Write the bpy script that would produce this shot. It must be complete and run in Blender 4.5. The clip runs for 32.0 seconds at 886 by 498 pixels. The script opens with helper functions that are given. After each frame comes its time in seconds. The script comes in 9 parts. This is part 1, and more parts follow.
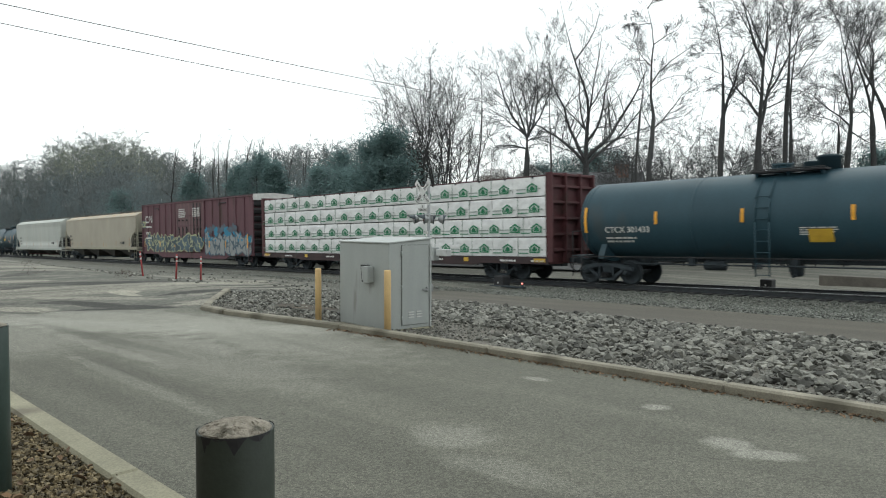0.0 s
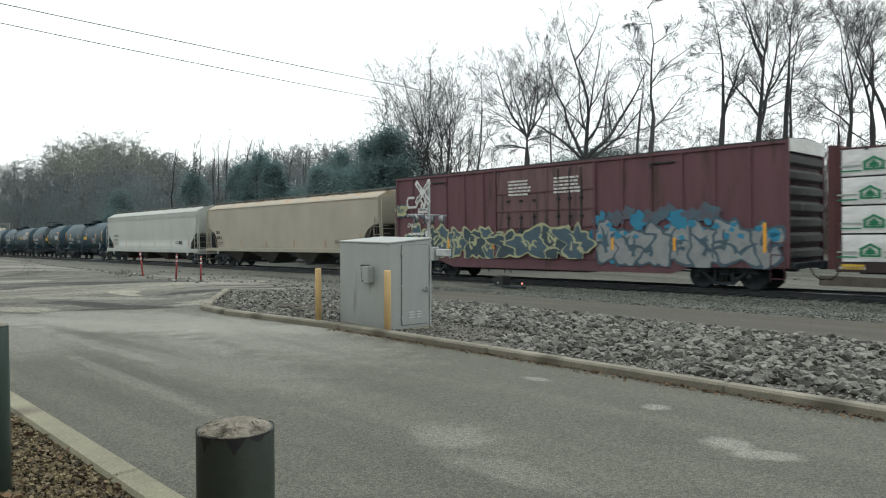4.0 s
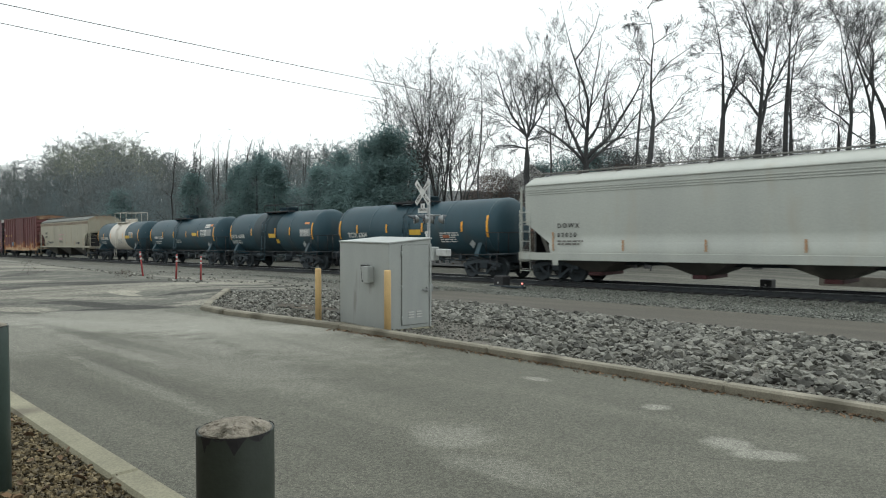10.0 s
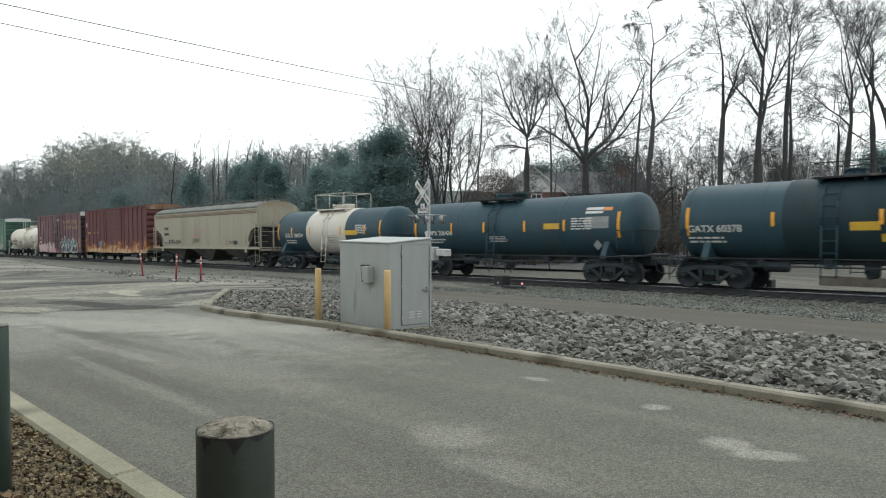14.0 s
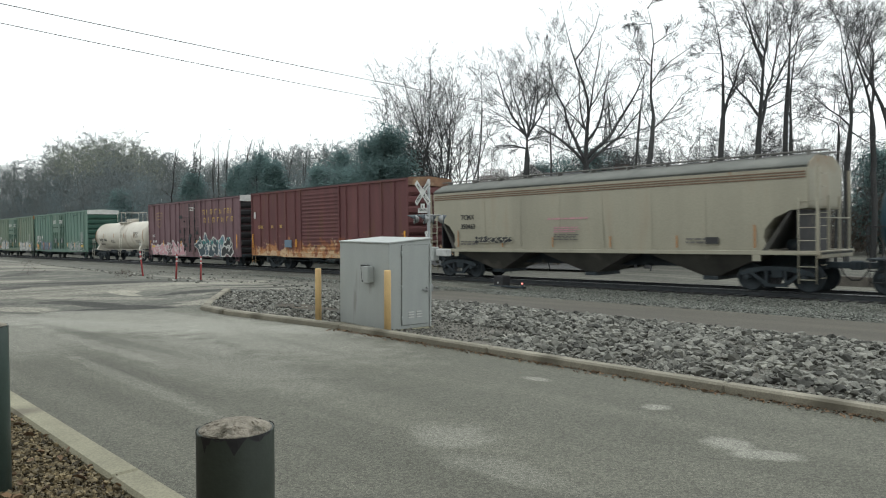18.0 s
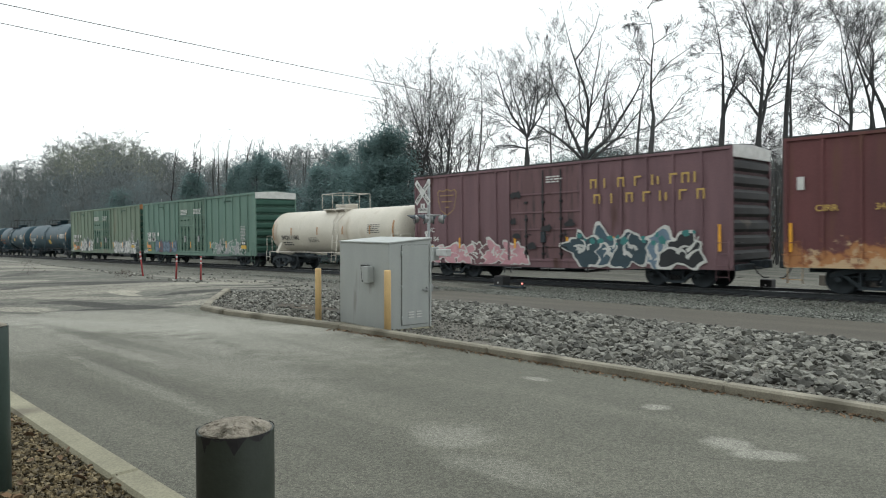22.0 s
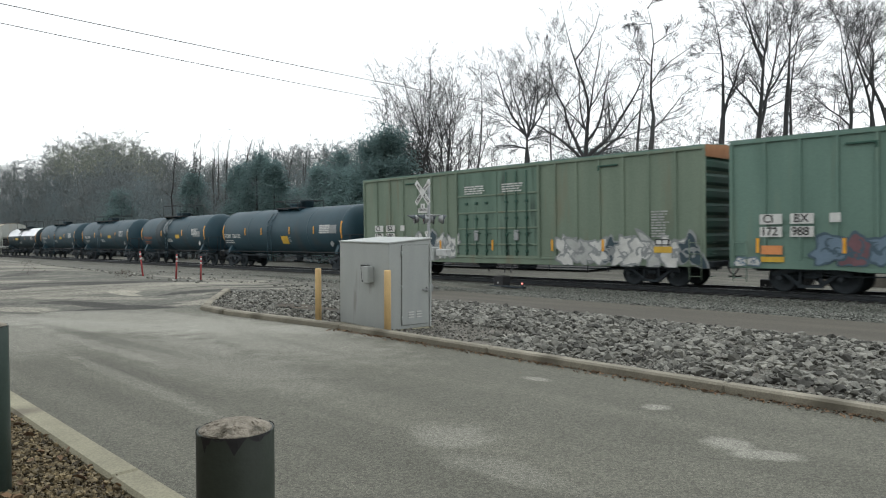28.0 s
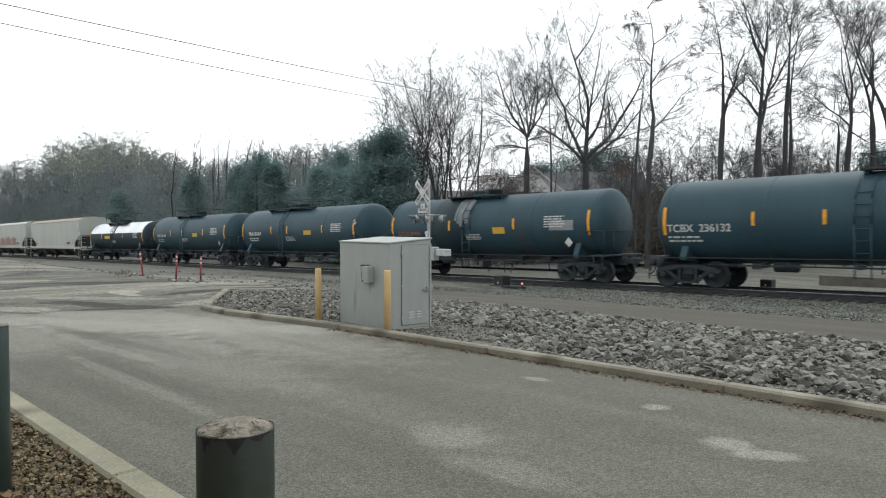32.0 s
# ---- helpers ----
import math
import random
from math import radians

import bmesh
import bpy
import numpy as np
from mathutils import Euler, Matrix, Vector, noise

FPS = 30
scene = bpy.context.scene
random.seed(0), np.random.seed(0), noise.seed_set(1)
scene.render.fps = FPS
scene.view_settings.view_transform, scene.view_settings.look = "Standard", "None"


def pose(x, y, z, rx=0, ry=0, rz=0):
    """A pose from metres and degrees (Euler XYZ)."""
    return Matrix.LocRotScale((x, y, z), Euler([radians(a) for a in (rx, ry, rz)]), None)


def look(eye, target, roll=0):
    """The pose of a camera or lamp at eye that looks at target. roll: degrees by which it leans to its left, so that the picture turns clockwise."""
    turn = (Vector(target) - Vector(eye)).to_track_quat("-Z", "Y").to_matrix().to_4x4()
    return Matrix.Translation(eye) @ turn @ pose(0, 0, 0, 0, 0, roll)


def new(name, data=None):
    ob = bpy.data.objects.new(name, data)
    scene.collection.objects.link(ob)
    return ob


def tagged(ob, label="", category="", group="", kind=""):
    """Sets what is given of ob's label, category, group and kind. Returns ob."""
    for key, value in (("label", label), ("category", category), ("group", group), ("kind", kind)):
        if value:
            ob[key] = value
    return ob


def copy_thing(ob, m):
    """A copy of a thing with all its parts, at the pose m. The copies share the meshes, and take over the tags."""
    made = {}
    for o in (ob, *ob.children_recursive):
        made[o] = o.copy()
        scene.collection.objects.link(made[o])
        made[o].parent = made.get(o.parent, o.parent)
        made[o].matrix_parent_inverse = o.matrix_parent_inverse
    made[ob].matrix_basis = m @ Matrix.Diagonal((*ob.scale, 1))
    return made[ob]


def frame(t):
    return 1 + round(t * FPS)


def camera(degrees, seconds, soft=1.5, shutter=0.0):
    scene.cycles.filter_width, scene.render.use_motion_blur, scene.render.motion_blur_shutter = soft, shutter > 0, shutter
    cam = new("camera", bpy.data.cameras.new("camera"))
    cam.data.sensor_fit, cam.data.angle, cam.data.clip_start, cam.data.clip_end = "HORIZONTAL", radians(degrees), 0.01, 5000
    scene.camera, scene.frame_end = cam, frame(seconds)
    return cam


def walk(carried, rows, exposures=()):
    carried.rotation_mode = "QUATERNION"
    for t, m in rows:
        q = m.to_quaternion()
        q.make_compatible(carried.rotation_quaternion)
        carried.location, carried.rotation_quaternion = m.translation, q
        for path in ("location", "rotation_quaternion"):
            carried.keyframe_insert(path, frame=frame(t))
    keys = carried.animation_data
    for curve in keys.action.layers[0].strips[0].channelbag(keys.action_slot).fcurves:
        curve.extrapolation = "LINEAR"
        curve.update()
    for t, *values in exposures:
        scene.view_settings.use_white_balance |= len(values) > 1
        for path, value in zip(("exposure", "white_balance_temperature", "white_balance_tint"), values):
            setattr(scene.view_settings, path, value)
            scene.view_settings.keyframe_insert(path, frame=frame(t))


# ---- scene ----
# The camera stands still on a paved lane, 1.65 m above it, and looks across a railway that runs at 46 degrees to its view.
cam = camera(63.62, 32.0, soft=1.1, shutter=0.3)
CAM = pose(0, 0, 1.65, 90 - 1.945, 0, 0)
walk(cam, [(0.0, CAM), (32.0, CAM)], exposures=[(0.0, 0.09, 6250, 3), (2.0, 0.02, 6250, 3), (3.0, 0.08, 6250, 3), (6.0, 0.06, 6250, 3), (8.0, 0.05, 6250, 3), (10.0, 0.08, 6250, 3), (12.0, 0.17, 6250, 4), (17.0, 0.12, 6250, 4), (21.0, 0.15, 6250, 4), (23.0, 0.09, 6250, 4), (25.0, 0.04, 6250, 4), (28.0, 0.11, 6250, 7), (30.0, 0.18, 6250, 8), (32.0, 0.18, 6250, 7)])

# ---- overcast daylight ----
world = bpy.data.worlds.new("overcast_sky")
scene.world = world
world.use_nodes = True
wn, wl = world.node_tree.nodes, world.node_tree.links
sky = wn.new("ShaderNodeTexSky")
sky.sky_type, sky.sun_disc, sky.sun_elevation, sky.sun_rotation = "NISHITA", False, radians(58), radians(22)
cloud = wn.new("ShaderNodeMix")
cloud.data_type = "RGBA"
cloud.inputs["Factor"].default_value = 0.93
gain = wn.new("ShaderNodeMix")
gain.data_type, gain.blend_type = "RGBA", "MULTIPLY"
gain.inputs["Factor"].default_value = 1.0
gain.inputs["B"].default_value = (0.12, 0.12, 0.12, 1)
wl.new(sky.outputs[0], gain.inputs["A"])
wl.new(gain.outputs["Result"], cloud.inputs["A"])
cloud.inputs["B"].default_value = (1.0, 0.995, 0.985, 1)
wl.new(cloud.outputs["Result"], wn["Background"].inputs["Color"])
wn["Background"].inputs["Strength"].default_value = 1.25
sun = new("sun", bpy.data.lights.new("sun", "SUN"))
sun.data.energy, sun.data.angle, sun.data.color = 0.7, radians(40), (1.0, 0.97, 0.93)
sun.matrix_basis = look((14, 34, 60), (0, 0, 0))

# ---- materials ----


def mat(name, base, dark=None, rough=0.7, metal=0.0, scale=3.0, fine=40.0, bump=0.15, stain=None, stain_scale=0.8, stain_amount=0.35,
        streak=(1, 1, 1), vary=0.0, spec=0.4, depth=0.01, grain=0.14):
    """Two scales of variation in colour, a stain of its own shape, and fine relief. vary: lightness that differs from piece to piece."""
    m = bpy.data.materials.new(name)
    m.use_nodes = True
    n, l = m.node_tree.nodes, m.node_tree.links
    b = n["Principled BSDF"]
    dark = dark or tuple(c * 0.7 for c in base)
    tc = n.new("ShaderNodeTexCoord")
    mp = n.new("ShaderNodeMapping")
    mp.inputs["Scale"].default_value = streak
    l.new(tc.outputs["Object"], mp.inputs["Vector"])

    def noise_tex(s, detail, src):
        t = n.new("ShaderNodeTexNoise")
        t.inputs["Scale"].default_value, t.inputs["Detail"].default_value = s, detail
        l.new(src, t.inputs["Vector"])
        return t

    def mix(fac, a, c, blend="MIX"):
        x = n.new("ShaderNodeMix")
        x.data_type, x.blend_type = "RGBA", blend
        for sock, v in (("Factor", fac), ("A", a), ("B", c)):
            if hasattr(v, "is_linked"):
                l.new(v, x.inputs[sock])
            else:
                x.inputs[sock].default_value = v if sock == "Factor" else (*v[:3], 1)
        return x.outputs["Result"]

    def ramp(src, lo, hi):
        r = n.new("ShaderNodeMapRange")
        r.inputs["From Min"].default_value, r.inputs["From Max"].default_value = lo, hi
        l.new(src, r.inputs["Value"])
        return r.outputs["Result"]

    big = noise_tex(scale, 5, mp.outputs["Vector"])
    small = noise_tex(fine, 3, tc.outputs["Object"])
    col = mix(ramp(big.outputs["Fac"], 0.3, 0.7), dark, base)
    col = mix(grain, col, mix(ramp(small.outputs["Fac"], 0.35, 0.65), (0.55, 0.55, 0.55), (1.25, 1.25, 1.25)), "MULTIPLY")
    if stain:
        st = noise_tex(stain_scale, 6, mp.outputs["Vector"])
        col = mix(ramp(st.outputs["Fac"], 0.68 - 0.25 * stain_amount, 0.72), col, stain)
    if vary:
        info = n.new("ShaderNodeObjectInfo")
        geo = n.new("ShaderNodeNewGeometry")
        add = n.new("ShaderNodeMath")
        add.operation = "ADD"
        l.new(info.outputs["Random"], add.inputs[0])
        l.new(geo.outputs["Random Per Island"], add.inputs[1])
        fr = n.new("ShaderNodeMath")
        fr.operation = "FRACT"
        l.new(add.outputs[0], fr.inputs[0])
        r = n.new("ShaderNodeMapRange")
        r.inputs["To Min"].default_value, r.inputs["To Max"].default_value = 1 - vary, 1 + vary
        l.new(fr.outputs[0], r.inputs["Value"])
        col = mix(1.0, col, r.outputs["Result"], "MULTIPLY")
    l.new(col, b.inputs["Base Color"])
    b.inputs["Roughness"].default_value, b.inputs["Metallic"].default_value = rough, metal
    b.inputs["Specular IOR Level"].default_value = spec
    if bump:
        bp = n.new("ShaderNodeBump")
        bp.inputs["Strength"].default_value, bp.inputs["Distance"].default_value = bump, depth
        l.new(small.outputs["Fac"], bp.inputs["Height"])
        l.new(bp.outputs["Normal"], b.inputs["Normal"])
    return m




def ground_mat(name, tones, streak, grain_scale, grain, bump, depth, spots=(), pale=(0.2, 0.2, 0.18), speck=0.5, heading=-44, soft=0.5, dark=(), swirl=None, warp_by=1.9, aggregate=None, spread=0.3):
    """Worn ground: three tones in broad drifts, streaks along the lane, grit, and pale patches with ragged edges.
    spots: x, y, half length, half width, turn in degrees, strength."""
    m = bpy.data.materials.new(name)
    m.use_nodes = True
    n, l = m.node_tree.nodes, m.node_tree.links
    b = n["Principled BSDF"]
    b.inputs["Roughness"].default_value, b.inputs["Specular IOR Level"].default_value = 0.85, 0.3
    tc = n.new("ShaderNodeTexCoord").outputs["Object"]

    def mapped(rot, scale):
        mp = n.new("ShaderNodeMapping")
        mp.vector_type = "TEXTURE"
        mp.inputs["Rotation"].default_value = (0, 0, radians(rot))
        mp.inputs["Scale"].default_value = scale
        l.new(tc, mp.inputs["Vector"])
        return mp.outputs["Vector"]

    def cloud_of(vec, s, detail, lo, hi, rough=0.55):
        t = n.new("ShaderNodeTexNoise")
        t.inputs["Scale"].default_value, t.inputs["Detail"].default_value, t.inputs["Roughness"].default_value = s, detail, rough
        l.new(vec, t.inputs["Vector"])
        r = n.new("ShaderNodeMapRange")
        r.inputs["From Min"].default_value, r.inputs["From Max"].default_value = lo, hi
        l.new(t.outputs["Fac"], r.inputs["Value"])
        return r.outputs["Result"], t.outputs["Fac"]

    def mixed(fac, a, c, blend="MIX"):
        x = n.new("ShaderNodeMix")
        x.data_type, x.blend_type = "RGBA", blend
        for sock, v in (("Factor", fac), ("A", a), ("B", c)):
            if hasattr(v, "is_linked"):
                l.new(v, x.inputs[sock])
            else:
                x.inputs[sock].default_value = v if sock == "Factor" else (*v[:3], 1)
        return x.outputs["Result"]

    def maths(op, a, c):
        x = n.new("ShaderNodeMath")
        x.operation = op
        for i, v in enumerate((a, c)):
            if hasattr(v, "is_linked"):
                l.new(v, x.inputs[i])
            else:
                x.inputs[i].default_value = v
        return x.outputs[0]

    drift, _ = cloud_of(tc, 0.22, 6, 0.34, 0.66)
    lanes, _ = cloud_of(mapped(heading, streak), 1.0, 5, 0.38, 0.66)
    blot, _ = cloud_of(tc, 1.7, 6, 0.4, 0.72)
    ruts = None
    if swirl:
        # wheel tracks that bend round a turning place
        mp = n.new("ShaderNodeMapping")
        mp.vector_type = "TEXTURE"
        mp.inputs["Location"].default_value = (swirl[0], swirl[1], 0)
        l.new(tc, mp.inputs["Vector"])
        sep = n.new("ShaderNodeSeparateXYZ")
        l.new(mp.outputs["Vector"], sep.inputs[0])
        ang = maths("ARCTAN2", sep.outputs["Y"], sep.outputs["X"])
        ln = n.new("ShaderNodeVectorMath")
        ln.operation = "LENGTH"
        l.new(mp.outputs["Vector"], ln.inputs[0])

        def arcs(across, along, lo, hi):
            cb = n.new("ShaderNodeCombineXYZ")
            l.new(maths("MULTIPLY", ln.outputs["Value"], across), cb.inputs[0])
            l.new(maths("MULTIPLY", ang, along), cb.inputs[1])
            return cloud_of(cb.outputs[0], 1.0, 6, lo, hi)[0]

        lanes = arcs(1.1, 1.2, 0.42, 0.6)
        ruts = arcs(3.2, 1.6, 0.5, 0.64)
        wob, _ = cloud_of(tc, 0.7, 5, 0.2, 0.8)
        rad = maths("ADD", ln.outputs["Value"], maths("MULTIPLY", wob, 1.1))

        def slope(lo, hi):
            r = n.new("ShaderNodeMapRange")
            r.inputs["From Min"].default_value, r.inputs["From Max"].default_value = lo, hi
            l.new(rad, r.inputs["Value"])
            return r.outputs["Result"]

        road = maths("MULTIPLY", slope(swirl[2] + 0.3, swirl[2] + 0.9), slope(swirl[3] + 1.1, swirl[3] + 0.3))
        verge = maths("MULTIPLY", slope(swirl[2] - 0.9, swirl[2]), slope(swirl[2] + 0.8, swirl[2] + 0.3))
    col = mixed(drift, tones[0], tones[1])
    col = mixed(maths("MULTIPLY", lanes, 0.75), col, tones[2])
    col = mixed(maths("MULTIPLY", blot, 0.3), col, tones[0])
    if ruts is not None:
        col = mixed(maths("MULTIPLY", road, 0.45), col, pale)
        col = mixed(maths("MULTIPLY", verge, 0.55), col, tuple(0.7 * c for c in tones[0]))
        col = mixed(maths("MULTIPLY", ruts, 0.6), col, tuple(0.75 * c for c in tones[0]))
    warp = n.new("ShaderNodeTexNoise")
    warp.inputs["Scale"].default_value, warp.inputs["Detail"].default_value = 3.0, 5
    l.new(tc, warp.inputs["Vector"])
    for x, y, rx, ry, turn, strength in (*spots, *dark):
        mp = n.new("ShaderNodeMapping")
        mp.vector_type = "TEXTURE"
        mp.inputs["Location"].default_value, mp.inputs["Rotation"].default_value, mp.inputs["Scale"].default_value = (x, y, 0), (0, 0, radians(turn)), (rx, ry, 1)
        l.new(tc, mp.inputs["Vector"])
        ln = n.new("ShaderNodeVectorMath")
        ln.operation = "LENGTH"
        l.new(mp.outputs["Vector"], ln.inputs[0])
        d = maths("ADD", ln.outputs["Value"], maths("MULTIPLY", maths("SUBTRACT", warp.outputs["Fac"], 0.5), warp_by))
        r = n.new("ShaderNodeMapRange")
        r.inputs["From Min"].default_value, r.inputs["From Max"].default_value, r.inputs["To Min"].default_value, r.inputs["To Max"].default_value = 1.05 - soft, 1.05, strength, 0.0
        l.new(d, r.inputs["Value"])
        col = mixed(r.outputs["Result"], col, pale if (x, y, rx, ry, turn, strength) in spots else tuple(0.4 * c for c in tones[0]))
    grit, gfac = cloud_of(tc, grain_scale, 2, 0.3, 0.7, 0.7)
    chips, _ = cloud_of(tc, grain_scale * 0.45, 2, 0.3, 0.7, 0.7)
    col = mixed(grain, col, mixed(grit, (0.35, 0.35, 0.35), (1.65, 1.65, 1.65)), "MULTIPLY")
    col = mixed(speck * grain, col, mixed(chips, (0.6, 0.6, 0.6), (1.4, 1.4, 1.4)), "MULTIPLY")
    if aggregate:
        # stones of the mix, each in its own tone
        vo = n.new("ShaderNodeTexVoronoi")
        vo.inputs["Scale"].default_value = aggregate
        l.new(tc, vo.inputs["Vector"])
        sp = n.new("ShaderNodeSeparateColor")
        l.new(vo.outputs["Color"], sp.inputs[0])
        r = n.new("ShaderNodeMapRange")
        r.inputs["To Min"].default_value, r.inputs["To Max"].default_value = 1 - spread, 1 + spread
        l.new(sp.outputs[0], r.inputs["Value"])
        col = mixed(1.0, col, r.outputs["Result"], "MULTIPLY")
    l.new(col, b.inputs["Base Color"])
    bp = n.new("ShaderNodeBump")
    bp.inputs["Strength"].default_value, bp.inputs["Distance"].default_value = bump, depth
    l.new(gfac, bp.inputs["Height"])
    l.new(bp.outputs["Normal"], b.inputs["Normal"])
    return m


ASPHALT = ground_mat("worn_asphalt", ((0.091, 0.09, 0.072), (0.117, 0.116, 0.094), (0.143, 0.141, 0.114)), (9, 0.6, 1), 105, 0.9, 0.4, 0.006,
                     ((0.07, 5.5, 0.36, 0.42, 0, 0.42), (0.4, 4.75, 0.6, 0.22, -40, 0.3), (2.15, 5.32, 0.2, 0.2, 0, 0.75), (2.31, 5.06, 0.28, 0.14, -10, 0.75), (1.92, 6.4, 0.14, 0.12, 0, 0.7),
                      (-4.0, 11.5, 1.3, 0.4, -44, 0.5), (-2.1, 11.2, 0.95, 0.5, -25, 1.0), (-1.1, 10.6, 0.5, 0.2, -35, 0.8), (-5.6, 11.6, 2.2, 0.7, -20, 0.7), (-8.0, 12.4, 2.0, 0.6, -15, 0.6), (-3.6, 10.0, 1.4, 0.3, -44, 0.3), (1.0, 7.6, 0.2, 0.1, -44, 0.6), (3.6, 5.0, 0.2, 0.3, 0, 0.4), (-5.5, 8.5, 1.6, 0.2, -50, 0.3),
                      (-5.2, 12.3, 3.6, 1.2, -25, 0.65), (-2.6, 10.6, 3.2, 1.2, -44, 0.5), (-6.5, 10.5, 2.5, 1.0, -44, 0.4), (-3.0, 8.8, 3.0, 0.8, -44, 0.3), (-4.6, 9.6, 2.6, 0.14, -43, 0.35), (-3.2, 7.4, 2.4, 0.12, -46, 0.25)),
                     dark=((-5.0, 10.4, 3.0, 0.16, -40, 0.3), (-3.7, 8.2, 2.8, 0.14, -45, 0.25), (-1.2, 9.0, 3.0, 0.14, -46, 0.2), (-0.6, 4.0, 0.5, 0.35, 20, 0.25)), warp_by=1.1, aggregate=62, pale=(0.26, 0.256, 0.22))
PATH = ground_mat("dusty_asphalt", ((0.062, 0.057, 0.046), (0.08, 0.073, 0.059), (0.104, 0.094, 0.076)), (8, 0.6, 1), 40, 0.5, 0.4, 0.008)
DIRT = ground_mat("gravelly_dirt", ((0.066, 0.066, 0.055), (0.106, 0.106, 0.09), (0.165, 0.16, 0.132)), (15, 0.8, 1), 16, 0.8, 0.6, 0.03,
                  ((-8.0, 17.9, 0.6, 0.4, -45, 1.0), (-12.6, 21.2, 1.0, 0.5, 20, 0.7), (-17.0, 30.0, 4.0, 1.2, 60, 0.6), (-15.5, 27.0, 3.0, 0.6, 50, 0.5), (-8.3, 14.1, 0.9, 0.4, -25, 0.6), (-5.6, 14.0, 0.7, 0.3, -30, 0.6), (-4.9, 16.0, 1.4, 0.6, 60, 0.6), (-22.0, 40.0, 6.0, 1.6, 60, 0.6),
                   (-7.7, 17.3, 0.8, 0.2, -43, 1.0), (-4.5, 14.0, 0.6, 0.4, -17, 0.9), (-8.0, 28.0, 9.0, 0.5, 88, 0.7), (-7.9, 16.3, 1.8, 0.34, -4, 0.5), (-12.2, 42.6, 5.6, 1.0, -25, 0.9), (-19.0, 41.0, 7.0, 2.5, 85, 0.7), (-5.2, 19.5, 3.0, 0.3, 70, 0.6)),
                  pale=(0.27, 0.255, 0.207), heading=88, soft=0.24, swirl=(-15.5, 24.6, 7.0, 10.2), warp_by=1.0,
                  dark=((-7.1, 14.8, 0.9, 0.3, -26, 0.95), (-6.0, 14.5, 0.8, 0.3, -23, 0.95), (-7.8, 15.4, 1.1, 0.2, -22, 0.9), (-11.0, 20.6, 1.2, 0.35, 30, 0.9), (-9.3, 22.3, 1.0, 0.3, 60, 0.8), (-5.3, 20.0, 3.0, 0.3, 80, 0.7), (-10.3, 15.0, 1.4, 0.25, 5, 0.6), (-22.3, 46.1, 6.4, 0.5, -46, 0.9), (-15.5, 39.2, 2.2, 0.4, -29, 0.8), (-9.8, 20.7, 1.1, 0.55, 56, 0.95), (-11.3, 18.8, 0.6, 0.25, 83, 0.8),
                        (-6.3, 18.8, 2.0, 0.3, 79, 0.95), (-5.8, 26.0, 4.9, 0.45, 86, 0.8), (-7.9, 15.2, 1.0, 0.25, -12, 0.8), (-6.1, 14.1, 1.1, 0.34, 0, 0.95), (-6.8, 27.7, 8.5, 0.3, 88, 0.8), (-14.4, 24.7, 2.0, 0.45, 98, 0.6)))
EDGESHADE = mat("dark_edge_shade", (0.05, 0.048, 0.043), (0.03, 0.029, 0.027), 0.95, scale=4, fine=40, bump=0.6, depth=0.02, grain=0.4)
KERBOLD = mat("grimy_kerb_concrete", (0.27, 0.25, 0.198), (0.165, 0.153, 0.12), 0.92, scale=2.5, fine=60, bump=0.5, stain=(0.11, 0.1, 0.076), stain_scale=1.6, stain_amount=0.5, depth=0.008, vary=0.1, grain=0.4)
WOODFLOOR = mat("leafy_woodland_floor", (0.1, 0.1, 0.098), (0.07, 0.073, 0.074), 0.95, scale=0.3, fine=4, bump=0.6, depth=0.1, grain=0.4)
CONCRETE = mat("kerb_concrete", (0.3, 0.285, 0.205), (0.225, 0.214, 0.155), 0.9, scale=2.5, fine=70, bump=0.4, stain=(0.16, 0.145, 0.11), stain_scale=1.6, stain_amount=0.4, depth=0.006, vary=0.06, grain=0.4)
ROCK = mat("limestone_riprap", (0.217, 0.213, 0.187), (0.092, 0.092, 0.082), 0.9, scale=4, fine=40, bump=0.5, vary=0.7, grain=0.4)
BALLASTBED = ground_mat("crushed_ballast", ((0.1, 0.104, 0.09), (0.14, 0.145, 0.126), (0.165, 0.165, 0.14)), (6, 1.5, 1), 30, 0.7, 0.9, 0.05, aggregate=19, spread=0.65)
BALLAST = mat("ballast_stone", (0.185, 0.19, 0.168), (0.1, 0.106, 0.094), 0.92, scale=3, fine=22, bump=0.9, vary=0.65, depth=0.04, grain=0.4)
BARESOIL = mat("dark_bare_soil", (0.085, 0.07, 0.05), (0.045, 0.038, 0.03), 0.95, scale=3, fine=22, bump=0.8, depth=0.04, grain=0.4)
ROCKBED = mat("stony_soil", (0.17, 0.158, 0.135), (0.085, 0.08, 0.069), 0.95, scale=1.5, fine=14, bump=0.8, depth=0.05, grain=0.4)
RAIL = mat("rusty_rail", (0.055, 0.06, 0.064), (0.032, 0.035, 0.038), 0.65, 0.5, scale=4, fine=50, bump=0.2)
RAILTOP = mat("polished_rail_head", (0.4, 0.4, 0.4), (0.3, 0.3, 0.3), 0.3, 0.9, scale=6, fine=60, bump=0.05)
TIE = mat("creosoted_tie", (0.05, 0.048, 0.046), (0.027, 0.027, 0.028), 0.9, scale=3, fine=30, bump=0.5, streak=(6, 1, 6), vary=0.2, grain=0.4)
CABINET = mat("grey_cabinet_paint", (0.355, 0.375, 0.362), (0.31, 0.33, 0.318), 0.45, 0.0, scale=1.2, fine=30, bump=0.02, grain=0.05, stain=(0.25, 0.255, 0.235), stain_scale=1.2, stain_amount=0.25, streak=(3, 3, 0.6))
